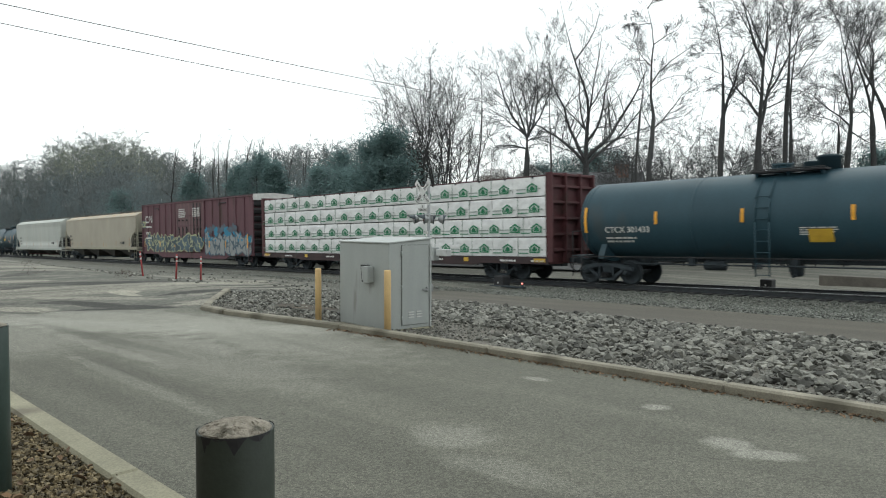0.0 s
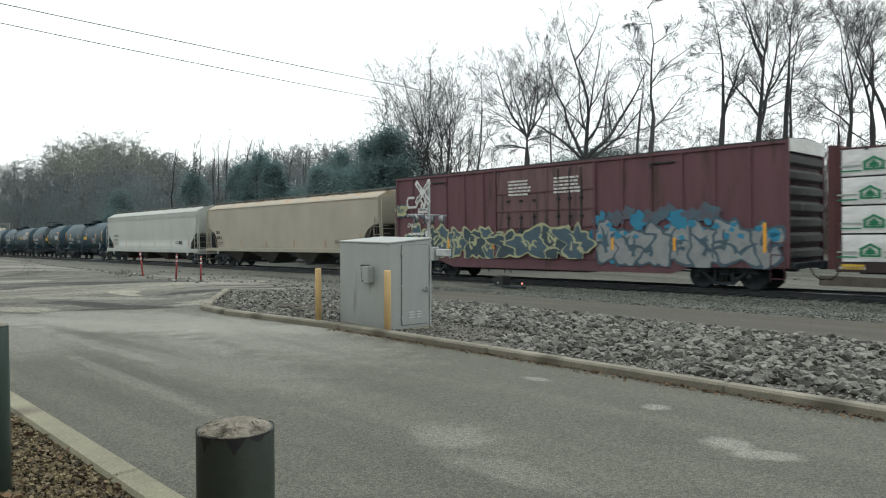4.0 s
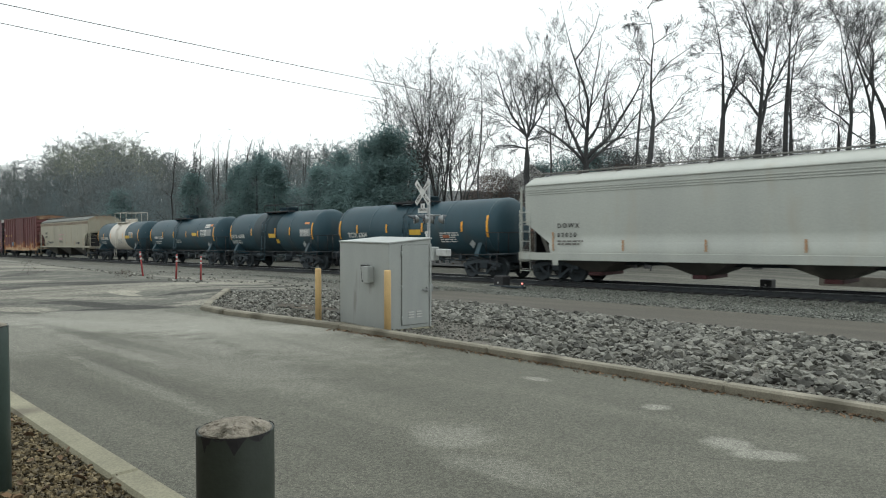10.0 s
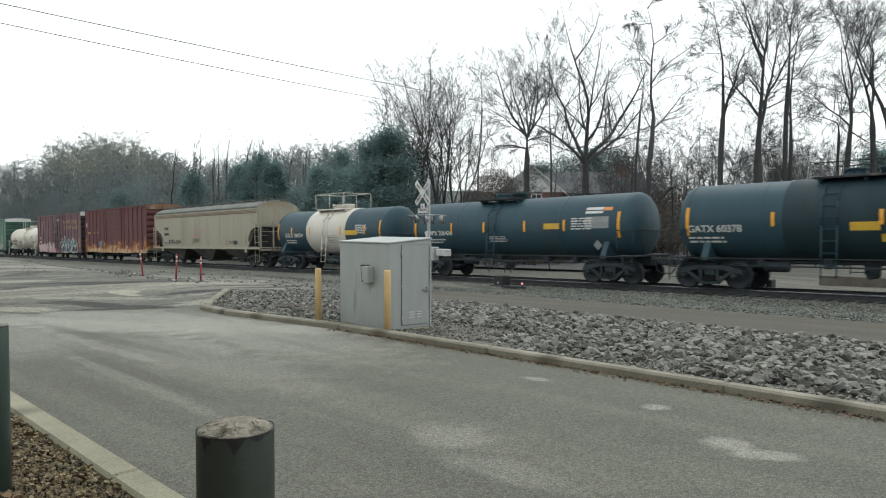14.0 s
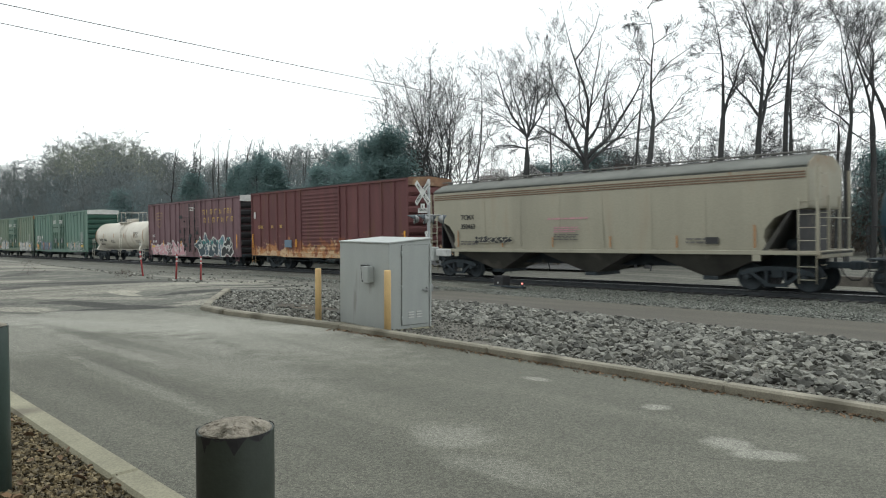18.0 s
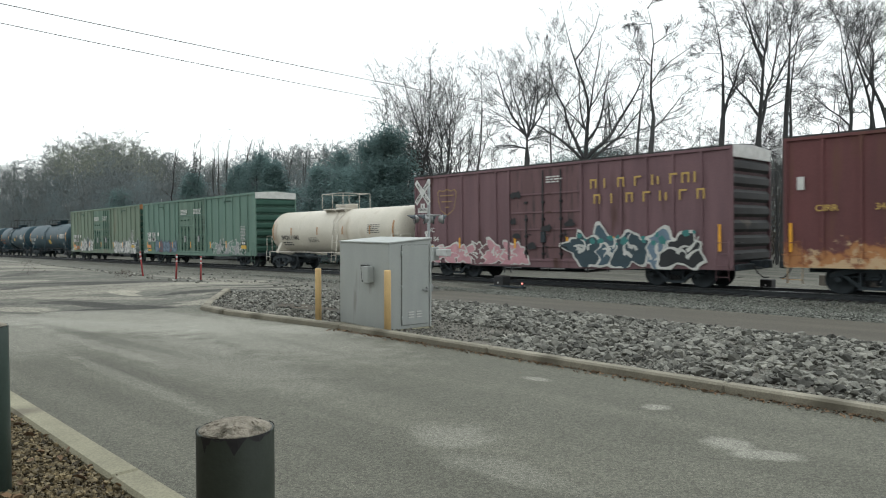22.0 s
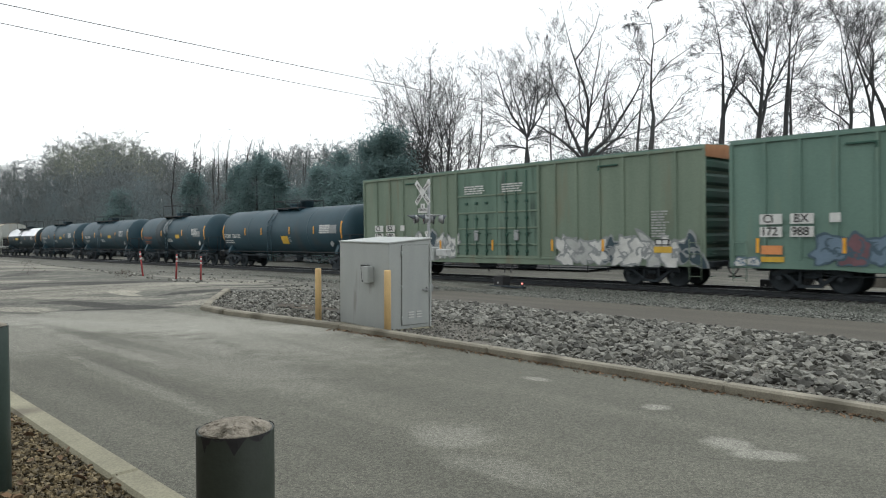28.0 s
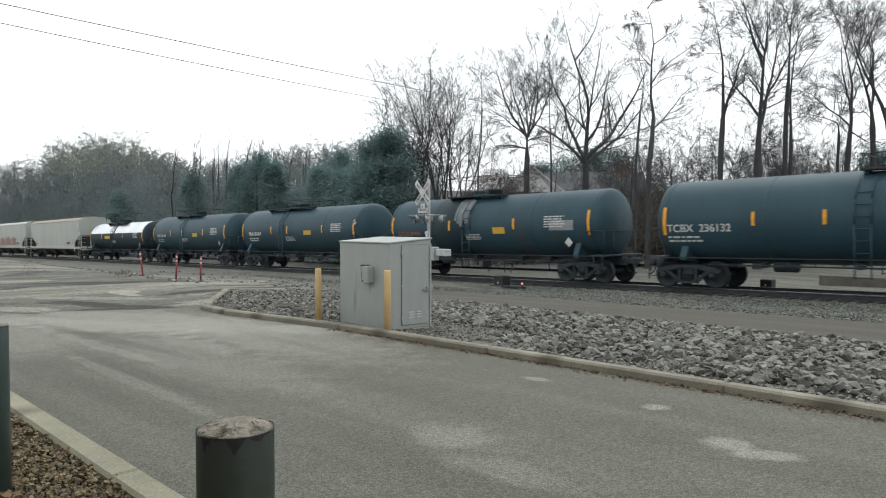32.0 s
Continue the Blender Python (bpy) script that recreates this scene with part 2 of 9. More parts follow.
YELLOW = mat("faded_yellow_paint", (0.66, 0.465, 0.225), (0.57, 0.4, 0.19), 0.7, scale=4, fine=60, bump=0.1)
BOLLARD = mat("dark_green_paint", (0.036, 0.046, 0.034), (0.02, 0.026, 0.02), 0.55, scale=4, fine=50, bump=0.12, stain=(0.09, 0.085, 0.06), stain_scale=3, stain_amount=0.2)
CAPCON = mat("weathered_concrete_cap", (0.29, 0.26, 0.215), (0.16, 0.145, 0.112), 0.95, scale=14, fine=90, bump=0.9, stain=(0.05, 0.047, 0.035), stain_scale=17, stain_amount=0.5, grain=0.4)
LEAF = mat("dry_leaf", (0.215, 0.142, 0.083), (0.105, 0.069, 0.044), 0.8, scale=8, fine=60, bump=0.2, vary=0.6)
PEBBLE = mat("brown_river_pebble", (0.19, 0.148, 0.08), (0.075, 0.06, 0.034), 0.75, scale=14, fine=60, bump=0.2, vary=0.75, grain=0.4)
MULCH = mat("dark_leaf_litter", (0.07, 0.045, 0.03), (0.03, 0.02, 0.014), 0.95, scale=6, fine=40, bump=0.8, depth=0.03, grain=0.4)
SIGNWHITE = mat("weathered_white_sign", (0.6, 0.6, 0.58), (0.45, 0.45, 0.43), 0.5, scale=5, fine=40, bump=0.05)
ALU = mat("aluminium_mast", (0.35, 0.36, 0.36), (0.25, 0.26, 0.26), 0.5, 0.6, scale=5, fine=40, bump=0.05)
BLACK = mat("black_steel", (0.03, 0.03, 0.032), (0.018, 0.018, 0.02), 0.6, 0.2, scale=3, fine=30, bump=0.15, stain=(0.09, 0.075, 0.06), stain_scale=1.5, stain_amount=0.2)
VISOR = mat("dull_blue_grey_visor", (0.06, 0.075, 0.085), (0.04, 0.05, 0.058), 0.6, scale=5, fine=40, bump=0.05)
LENS = mat("red_lamp_glass", (0.1, 0.02, 0.024), (0.07, 0.015, 0.02), 0.2, scale=5, fine=30, bump=0)
REDPOST = mat("red_delineator", (0.38, 0.075, 0.075), (0.3, 0.06, 0.06), 0.6, scale=5, fine=30, bump=0)
BARK = mat("grey_bark", (0.072, 0.072, 0.072), (0.045, 0.046, 0.047), 0.95, scale=2, fine=18, bump=0.6, streak=(3, 3, 0.5), vary=0.15, depth=0.03)
# far twigs: distance haze is put into the colour, paler and bluer than bark
FARBARK = mat("hazy_grey_twigs", (0.18, 0.195, 0.193), (0.15, 0.165, 0.164), 0.95, scale=0.15, fine=6, bump=0, vary=0.15, spec=0.1)
TANGLE = mat("hazy_woodland_twigs", (0.2, 0.245, 0.252), (0.17, 0.21, 0.22), 0.95, scale=0.1, fine=6, bump=0, vary=0.06, spec=0.1)
# needle colour raised well above real foliage to stand for haze
EVERGREEN = mat("hazy_evergreen", (0.185, 0.268, 0.262), (0.157, 0.23, 0.227), 0.95, scale=0.6, fine=8, bump=0, vary=0.12, spec=0.1)
BRUSH = mat("dry_brush", (0.14, 0.12, 0.1), (0.08, 0.072, 0.062), 0.95, scale=0.3, fine=5, bump=0, vary=0.35)

for m in (TANGLE, EVERGREEN, BRUSH):
    # thin leaves and twigs let light through
    n, l = m.node_tree.nodes, m.node_tree.links
    thin, both = n.new("ShaderNodeBsdfTranslucent"), n.new("ShaderNodeMixShader")
    l.new(n["Principled BSDF"].inputs["Base Color"].links[0].from_socket, thin.inputs["Color"])
    l.new(n["Principled BSDF"].outputs[0], both.inputs[1])
    l.new(thin.outputs[0], both.inputs[2])
    l.new(both.outputs[0], n["Material Output"].inputs["Surface"])

# ---- small builders ----


def link(name, bm, m, parent=None, label="", smooth=False):
    me = bpy.data.meshes.new(name)
    bm.to_mesh(me)
    bm.free()
    for one in m if isinstance(m, (list, tuple)) else (m,):
        me.materials.append(one)
    if smooth:
        me.polygons.foreach_set("use_smooth", [True] * len(me.polygons))
    ob = new(name, me)
    if parent:
        ob.parent = parent
    if label:
        ob["label"] = label
    return ob


part = link


def raw(name, verts, faces, m, parent=None, label="", smooth=False):
    me = bpy.data.meshes.new(name)
    me.from_pydata([tuple(map(float, v)) for v in verts], [], [tuple(map(int, f)) for f in faces])
    me.materials.append(m)
    if smooth:
        me.polygons.foreach_set("use_smooth", [True] * len(me.polygons))
    ob = new(name, me)
    if parent:
        ob.parent = parent
    if label:
        ob["label"] = label
    return ob


def box(bm, x0, x1, y0, y1, z0, z1, bevel=0.0, m=None):
    vs = [bm.verts.new(p) for p in ((x0, y0, z0), (x1, y0, z0), (x1, y1, z0), (x0, y1, z0), (x0, y0, z1), (x1, y0, z1), (x1, y1, z1), (x0, y1, z1))]
    fs = [bm.faces.new([vs[i] for i in f]) for f in ((3, 2, 1, 0), (4, 5, 6, 7), (0, 1, 5, 4), (1, 2, 6, 5), (2, 3, 7, 6), (3, 0, 4, 7))]
    if bevel:
        es = list({e for f in fs for e in f.edges})
        bmesh.ops.bevel(bm, geom=es, offset=bevel, segments=1, affect="EDGES")
    if m:
        bmesh.ops.transform(bm, matrix=m, verts=[v for v in vs if v.is_valid])
    return bm


def tube(bm, a, b, r0, r1=None, sides=8, cap=True):
    """A round bar from a to b."""
    a, b = Vector(a), Vector(b)
    r1 = r0 if r1 is None else r1
    q = (b - a).to_track_quat("Z", "Y").to_matrix()
    rings = []
    for p, r in ((a, r0), (b, r1)):
        rings.append([bm.verts.new(p + q @ Vector((r * math.cos(2 * math.pi * i / sides), r * math.sin(2 * math.pi * i / sides), 0))) for i in range(sides)])
    for i in range(sides):
        j = (i + 1) % sides
        f = bm.faces.new((rings[0][i], rings[0][j], rings[1][j], rings[1][i]))
        f.smooth = True
    if cap:
        bm.faces.new(rings[0][::-1])
        bm.faces.new(rings[1])
    return bm


def turned(bm, profile, axis="Z", sides=24, at=(0, 0, 0)):
    """A turned body from (height, radius) rows along an axis."""
    at = Vector(at)
    rings = []
    for h, r in profile:
        ring = []
        for i in range(sides):
            c, s = r * math.cos(2 * math.pi * i / sides), r * math.sin(2 * math.pi * i / sides)
            ring.append(bm.verts.new(at + Vector({"X": (h, c, s), "Y": (s, h, c), "Z": (c, s, h)}[axis])))
        rings.append(ring)
    for p, q in zip(rings, rings[1:]):
        for i in range(sides):
            j = (i + 1) % sides
            bm.faces.new((p[i], p[j], q[j], q[i])).smooth = True
    bm.faces.new(rings[0][::-1])
    bm.faces.new(rings[-1])
    return bm


def empty(name, m=None):
    ob = new(name)
    ob.empty_display_size = 0.2
    if m:
        ob.matrix_basis = m
    return ob


def prism(bm, outline, a, b, axis="Y"):
    """A flat outline of (u, v) pushed from a to b along an axis."""
    def at(u, v, w):
        return {"Y": (u, w, v), "X": (w, u, v), "Z": (u, v, w)}[axis]
    p = [bm.verts.new(at(u, v, a)) for u, v in outline]
    q = [bm.verts.new(at(u, v, b)) for u, v in outline]
    k = len(p)
    for i in range(k):
        bm.faces.new((p[i], p[(i + 1) % k], q[(i + 1) % k], q[i]))
    bm.faces.new(p[::-1])
    bm.faces.new(q)
    bmesh.ops.recalc_face_normals(bm, faces=bm.faces[:])
    return bm


def new_bm():
    return bmesh.new()


# ---- the railway line: a straight that bends gently to the left past the crossing ----
STEP = 0.5
S = np.arange(-520, 420, STEP)
KAPPA = 0.00206 / (1 + np.exp(-(S + 10.24) / 3.0)) / (1 + np.exp((S - 120) / 3.0))
HEAD = np.cumsum(KAPPA) * STEP
HEAD = HEAD - HEAD[np.argmin(abs(S))] - 0.79173
TX = np.cumsum(np.cos(HEAD)) * STEP
TY = np.cumsum(np.sin(HEAD)) * STEP
TX = TX - TX[np.argmin(abs(S))] + 13.289
TY = TY - TY[np.argmin(abs(S))] + 21.720
GRADE = 0.01977 / (1 + np.exp(-(S + 190) / 12)) / (1 + np.exp((S - 30) / 6))
TZ = np.cumsum(GRADE) * STEP
TZ = TZ - TZ[np.argmin(abs(S))] - 0.454
SPEED = 8.3628


def on_track(s, side=0.0, z=0.0):
    """A place beside the track: side is metres towards the lane, z above the rail head."""
    h = np.interp(s, S, HEAD)
    return np.interp(s, S, TX) + math.sin(h) * side, np.interp(s, S, TY) - math.cos(h) * side, np.interp(s, S, TZ) + z


def track_pose(s):
    a, b = Vector(on_track(s - 5)), Vector(on_track(s + 5))
    d = b - a
    h, g = math.atan2(d.y, d.x), math.atan2(d.z, d.xy.length)
    x, y, z = (a + b) / 2
    return Matrix.Translation((x, y, z)) @ Euler((0, -g, h)).to_matrix().to_4x4()


def near_track(x, y):
    """For arrays of places: the run along the track, the distance towards the lane, and the rail's height."""
    x, y = np.atleast_1d(x), np.atleast_1d(y)
    sx, sy, sh, sz, ss = TX[::4], TY[::4], HEAD[::4], TZ[::4], S[::4]
    i = np.array([np.argmin((sx - a) ** 2 + (sy - b) ** 2) for a, b in zip(x, y)])
    dx, dy = x - sx[i], y - sy[i]
    along = dx * np.cos(sh[i]) + dy * np.sin(sh[i])
    q = dx * np.sin(sh[i]) - dy * np.cos(sh[i])
    return ss[i] + along, q, np.interp(ss[i] + along, S, TZ)


def smooth01(t):
    t = np.clip(t, 0, 1)
    return t * t * (3 - 2 * t)


def path_q(s):
    """How far the service road's middle lies from the track: it draws in towards the crossing."""
    return np.clip(10.07 + 0.075 * (s - 1.0), 6.4, 11.2)


def ground_z(x, y):
    """The lie of the land: level at the paved lane, falling to the track's foot, following its grade."""
    s, q, zr = near_track(x, y)
    # the foot of the ballast, nearly level with the rails where the dirt road comes up to them
    foot = 0.6 - 0.45 * smooth01((-6 - s) / 8)
    near = np.where(q < 8.4, zr - foot + (foot + 0.08) * smooth01((q - 3.6) / 4.8), zr + 0.08 + (-zr - 0.08) * smooth01((q - 8.4) / 9.6))
    hill = 14.0 * smooth01((-q - 26) / 55) * smooth01((-s - 76) / 60)
    far = zr - 0.6 + 0.015 * np.clip(-q - 8, 0, 40) + hill
    return np.where(q > 0, near, far)


def ground_at(x, y):
    return float(ground_z(x, y)[0])


# lane directions: a runs along the kerb, n across it, away from the camera
EA, EN = Vector((0.7193, -0.6947, 0)), Vector((0.6947, 0.7193, 0))


def lane(a, n, z=0.0):
    return EA * a + EN * n + Vector((0, 0, z))
# ---- ground ----


def axis_steps(spans):
    out = [spans[0][0]]
    for lo, hi, step in spans:
        k = max(1, round((hi - lo) / step))
        out += [lo + (hi - lo) * (i + 1) / k for i in range(k)]
    return out


def sheet(name, arows, nrows, m, lift=0.0, rough=0.0, keep=None, seed=3):
    """A sheet over the lane's directions that follows the land."""
    pts = [(a, n) for a in arows for n in nrows]
    w = [lane(a, n) for a, n in pts]
    z = ground_z(np.array([p.x for p in w]), np.array([p.y for p in w])) + lift
    verts = [(p.x, p.y, zz + (rough * noise.noise((p.x * 0.8, p.y * 0.8, seed)) if rough else 0)) for p, zz in zip(w, z)]
    k, faces = len(nrows), []
    for i in range(len(arows) - 1):
        for j in range(k - 1):
            if keep is None or keep((arows[i] + arows[i + 1]) / 2, (nrows[j] + nrows[j + 1]) / 2):
                faces.append((i * k + j, (i + 1) * k + j, (i + 1) * k + j + 1, i * k + j + 1))
    return raw(name, verts, faces, m, smooth=True)


ground = sheet("ground", axis_steps([(-2500, -400, 300), (-400, -120, 20), (-120, -30, 4), (-30, 20, 1.5), (20, 100, 5), (100, 2500, 300)]),
               axis_steps([(-2000, -100, 300), (-100, -4, 12), (-4, 30, 1.2), (30, 120, 6), (120, 2500, 300)]), DIRT, lift=-0.03)
tagged(ground, "grey-brown gravelly dirt ground falling towards the railway", "ground", kind="structure")
lot = sheet("pavement_lane", axis_steps([(-12.6, 30, 1.0)]), axis_steps([(1.84, 7.0, 0.6)]), ASPHALT, lift=0.0)
tagged(lot, "worn grey asphalt lane with pale patches", "pavement", kind="structure")
# the asphalt's worn, ragged end at the lane's mouth
mouth_v, mouth_f = [], []
for j in range(25):
    n = 1.84 + 5.3 * j / 24
    end = -13.6 - 0.62 * max(0.0, 6.7 - n) + 0.5 * noise.noise((n * 1.3, 4.0, 0)) + 0.25 * noise.noise((n * 4.0, 9.0, 0))
    for i in range(9):
        a = -12.6 + (end + 12.6) * i / 8
        p = lane(a, n)
        mouth_v.append((p.x, p.y, ground_at(p.x, p.y) + (0.0 if i < 8 else -0.028)))
mouth_f = [(j * 9 + i, (j + 1) * 9 + i, (j + 1) * 9 + i + 1, j * 9 + i + 1) for j in range(24) for i in range(8)]
mouth = raw("pavement_mouth", mouth_v, mouth_f, ASPHALT, smooth=True)
tagged(mouth, "worn grey asphalt with a ragged end at the lane's mouth", "pavement", kind="structure")
path_v, path_f = [], []
rows = axis_steps([(-11, 40, 1.0)])
for s in rows:
    for j in range(7):
        x, y, _ = on_track(s, float(path_q(s)) - 1.67 + 3.34 * j / 6)
        path_v.append((x, y, ground_at(x, y) + 0.012))
path_f = [(i * 7 + j, (i + 1) * 7 + j, (i + 1) * 7 + j + 1, i * 7 + j + 1) for i in range(len(rows) - 1) for j in range(6)]
path = raw("road_track_side", path_v, path_f, PATH, smooth=True)
tagged(path, "dusty brown-grey asphalt service road along the railway", "road", kind="structure")

# a dark strip that paints the shadow below the road's raised edge
edge_v = []
rows = axis_steps([(-9, 40, 0.5)])
for k, s in enumerate(rows):
    for j in range(3):
        x, y, _ = on_track(s, float(path_q(s)) + 1.66 + (0.2 + 0.09 * noise.noise((s * 0.9, 0, 7))) * j / 2)
        edge_v.append((x, y, ground_at(x, y) + 0.016 - 0.012 * j))
road_edge = raw("road_edge", edge_v, [(i * 3 + j, (i + 1) * 3 + j, (i + 1) * 3 + j + 1, i * 3 + j + 1) for i in range(len(rows) - 1) for j in range(2)], EDGESHADE, smooth=True)
tagged(road_edge, "dark strip painted as the shade below the service road's edge", "road", kind="structure")


def in_bed(a, n):
    """Inside the stone bed between the kerb, the service road and the lane's mouth."""
    if n < 7.1 or a < (-12.7 - 1.4 * (n - 6.5) if n < 9.1 else -16.3 - 0.49 * (n - 9.1)):
        return False
    p = lane(a, n)
    s, q, _ = near_track(p.x, p.y)
    return q[0] > path_q(s[0]) + 1.98


rockbed = sheet("ground_rock_bed", axis_steps([(-22, 24, 0.6)]), axis_steps([(7.05, 17, 0.5)]), ROCKBED, lift=0.015, rough=0.04, keep=in_bed)
tagged(rockbed, "stony soil under the riprap stones", "ground", kind="structure")
bed = sheet("ground_leaf_bed", axis_steps([(-12, 8, 0.5)]), axis_steps([(-1.5, 1.72, 0.35)]), MULCH, lift=0.06, rough=0.03)
tagged(bed, "dark leaf litter behind the kerb", "ground", kind="structure")

# ---- kerbs: cast lengths butted end to end ----


def kerb_stone(length, high, wide=0.16):
    bm = new_bm()
    box(bm, 0.004, length - 0.004, -wide / 2, wide / 2, -0.12, high, 0.022)
    return bm


def kerb_run(name, label, places, high, wide=0.16, m=None):
    run = empty(name)
    tagged(run, label, "kerb", kind="structure")
    for (p, q) in zip(places, places[1:]):
        d = q - p
        one = part("kerb_stone", kerb_stone(d.length, high if (p - places[0]).length > 3.5 or not m else high * 0.65, wide), m or CONCRETE, run)
        one.matrix_basis = Matrix.Translation(p) @ Euler((0, 0, math.atan2(d.y, d.x))).to_matrix().to_4x4()
    return run


def kerb_n(a):
    return 7.0 - 0.02 * max(0, -8.0 - a) ** 2


kerb_run("kerb_riprap", "weathered concrete kerb along the stone bed",
         [lane(-16.4, 9.15), lane(-14.2, 7.55), lane(-13.0, 6.75), lane(-12.01, kerb_n(-12.01))] + [lane(-12.01 + 3.05 * i, kerb_n(-12.01 + 3.05 * i)) for i in range(1, 12)], 0.09, m=KERBOLD)
kerb_run("kerb_leaf_bed", "pale concrete kerb along the pebble bed", [lane(-13.6 + 3.05 * i, 2.016 - 0.0257 * 3.05 * i) for i in range(10)], 0.12, 0.2)

# ---- unseen wall behind the camera, added to shade the near things' fronts ----
STUCCO = mat("tan_stucco", (0.3, 0.27, 0.22), (0.25, 0.225, 0.185), 0.9, scale=1.5, fine=40, bump=0.3)
bm = new_bm()
box(bm, -16, 14, -1.75, -1.5, -0.3, 5.2)
wall = link("wall_lane_side", bm, STUCCO)
wall.matrix_basis = Matrix(((EA.x, EN.x, 0, 0), (EA.y, EN.y, 0, 0), (0, 0, 1, 0), (0, 0, 0, 1)))
tagged(wall, "unseen plain tan wall added to block sky light", "wall", kind="structure")

def washed_out(a, n):
    """The bare hollow in the stones beside the cabinet."""
    return ((a + 11.7) / 0.9) ** 2 + ((n - 8.25) / 0.42) ** 2 < 1 + 0.35 * noise.noise((a * 3.1, n * 3.1, 7.0))


soil = sheet("ground_bare_soil", axis_steps([(-12.9, -10.5, 0.1)]), axis_steps([(7.6, 8.9, 0.08)]), BARESOIL, lift=0.05, rough=0.05, keep=washed_out)
tagged(soil, "dark brown bare soil among the stones", "ground", kind="structure")

# ---- riprap stones ----


def stone_forms(count, seed, corners=11):
    forms = []
    rng = random.Random(seed)
    for _ in range(count):
        bm = new_bm()
        for _ in range(corners):
            v = Vector((rng.gauss(0, 1), rng.gauss(0, 1), rng.gauss(0, 1))).normalized()
            bm.verts.new((v.x * 0.58, v.y * 0.46, v.z * 0.33))
        r = bmesh.ops.convex_hull(bm, input=bm.verts[:])
        bmesh.ops.delete(bm, geom=[v for v in bm.verts if not v.link_faces], context="VERTS")
        bm.verts.index_update()
        forms.append(([v.co.copy() for v in bm.verts], [[v.index for v in f.verts] for f in bm.faces]))
        bm.free()
    return forms


FORMS = stone_forms(14, 5, 13)


def scatter(name, places, forms, m, parent=None, label="", seed=1):
    """Many stones in one mesh; places: x, y, z, size."""
    rng = random.Random(seed)
    verts, faces = [], []
    for x, y, z, size in places:
        vs, fs = rng.choice(forms)
        turn = Euler((rng.uniform(-0.5, 0.5), rng.uniform(-0.5, 0.5), rng.uniform(0, 6.28))).to_matrix() * size
        k = len(verts)
        verts += [(turn @ v) + Vector((x, y, z)) for v in vs]
        faces += [[i + k for i in f] for f in fs]
    return raw(name, verts, faces, m, parent, label)


rng = random.Random(11)
stones, near_stones = [], []
while len(stones) < 25000:
    a, n = rng.uniform(-22, 8), 7.12 + 9 * rng.random() ** 1.15
    if not in_bed(a, n) or (-9.2 < a < -6.6 and n < 8.9) or (washed_out(a, n) and rng.random() < 0.93):
        continue
    p = lane(a, n)
    size = rng.choice((0.045, 0.055, 0.065, 0.07, 0.08, 0.09, 0.1, 0.12, 0.15)) * rng.uniform(0.8, 1.15)
    if n < 7.5:
        size *= 0.55
    if a < -12.5:
        size *= 0.68
    stones.append((p.x, p.y, 0.02 + size * rng.uniform(0.0, 0.3), size, a, n))
zs = ground_z(np.array([s[0] for s in stones]), np.array([s[1] for s in stones]))
stones = [(s[0], s[1], s[2] + float(z), s[3], s[4], s[5]) for s, z in zip(stones, zs)]
near_stones = [s for s in stones if -5.5 < s[4] < 2 and s[5] < 10 and s[3] > 0.085][:300]
picked = set(near_stones)
riprap = scatter("riprap", [s[:4] for s in stones if s not in picked], FORMS, ROCK, seed=2)
tagged(riprap, "broken grey limestone riprap stones", "stones", kind="stuff")
stone_meshes = []
for i, (vs, fs) in enumerate(FORMS):
    me = bpy.data.meshes.new("stone")
    me.from_pydata([tuple(v) for v in vs], [], fs)
    me.materials.append(ROCK)
    stone_meshes.append(me)
for s in near_stones:
    ob = new("stone", rng.choice(stone_meshes))
    ob.parent = rockbed
    ob.matrix_basis = Matrix.LocRotScale(s[:3], Euler((rng.uniform(-0.5, 0.5), rng.uniform(-0.5, 0.5), rng.uniform(0, 6.28))), Vector((s[3],) * 3))

gravel, rg = [], random.Random(13)
while len(gravel) < 5200:
    a, n = (rg.uniform(-10.5, -3.5), rg.uniform(7.12, 9.4)) if rg.random() < 0.6 else (rg.uniform(-16, 6), rg.uniform(7.1, 7.7))
    if in_bed(a, n) and not washed_out(a, n):
        p = lane(a, n)
        gravel.append((p.x, p.y, 0.0, rg.choice((0.018, 0.024, 0.03, 0.04, 0.055))))
zs = ground_z(np.array([g[0] for g in gravel]), np.array([g[1] for g in gravel]))
tagged(scatter("fine_gravel", [(x, y, float(z) + 0.025 + 0.2 * size, size) for (x, y, _, size), z in zip(gravel, zs)], stone_forms(6, 17, 8), ROCK, seed=6), "fine grey gravel on the soil beside the cabinet", "gravel", kind="stuff")

# ---- the track ----


def sweep(name, outline, s0, s1, step, m, parent=None, label=""):
    """An outline of (side, height) drawn along the track."""
    verts, faces, k = [], [], len(outline)
    rows = axis_steps([(s0, s1, step)])
    for s in rows:
        verts += [on_track(s, q, z) for q, z in outline]
    for i in range(len(rows) - 1):
        for j in range(k - 1):
            faces.append((i * k + j, i * k + j + 1, (i + 1) * k + j + 1, (i + 1) * k + j))
    return raw(name, verts, faces, m, parent, label)


bal_v, rows = [], axis_steps([(-450, -60, 10), (-60, 60, 1.0), (60, 380, 10)])
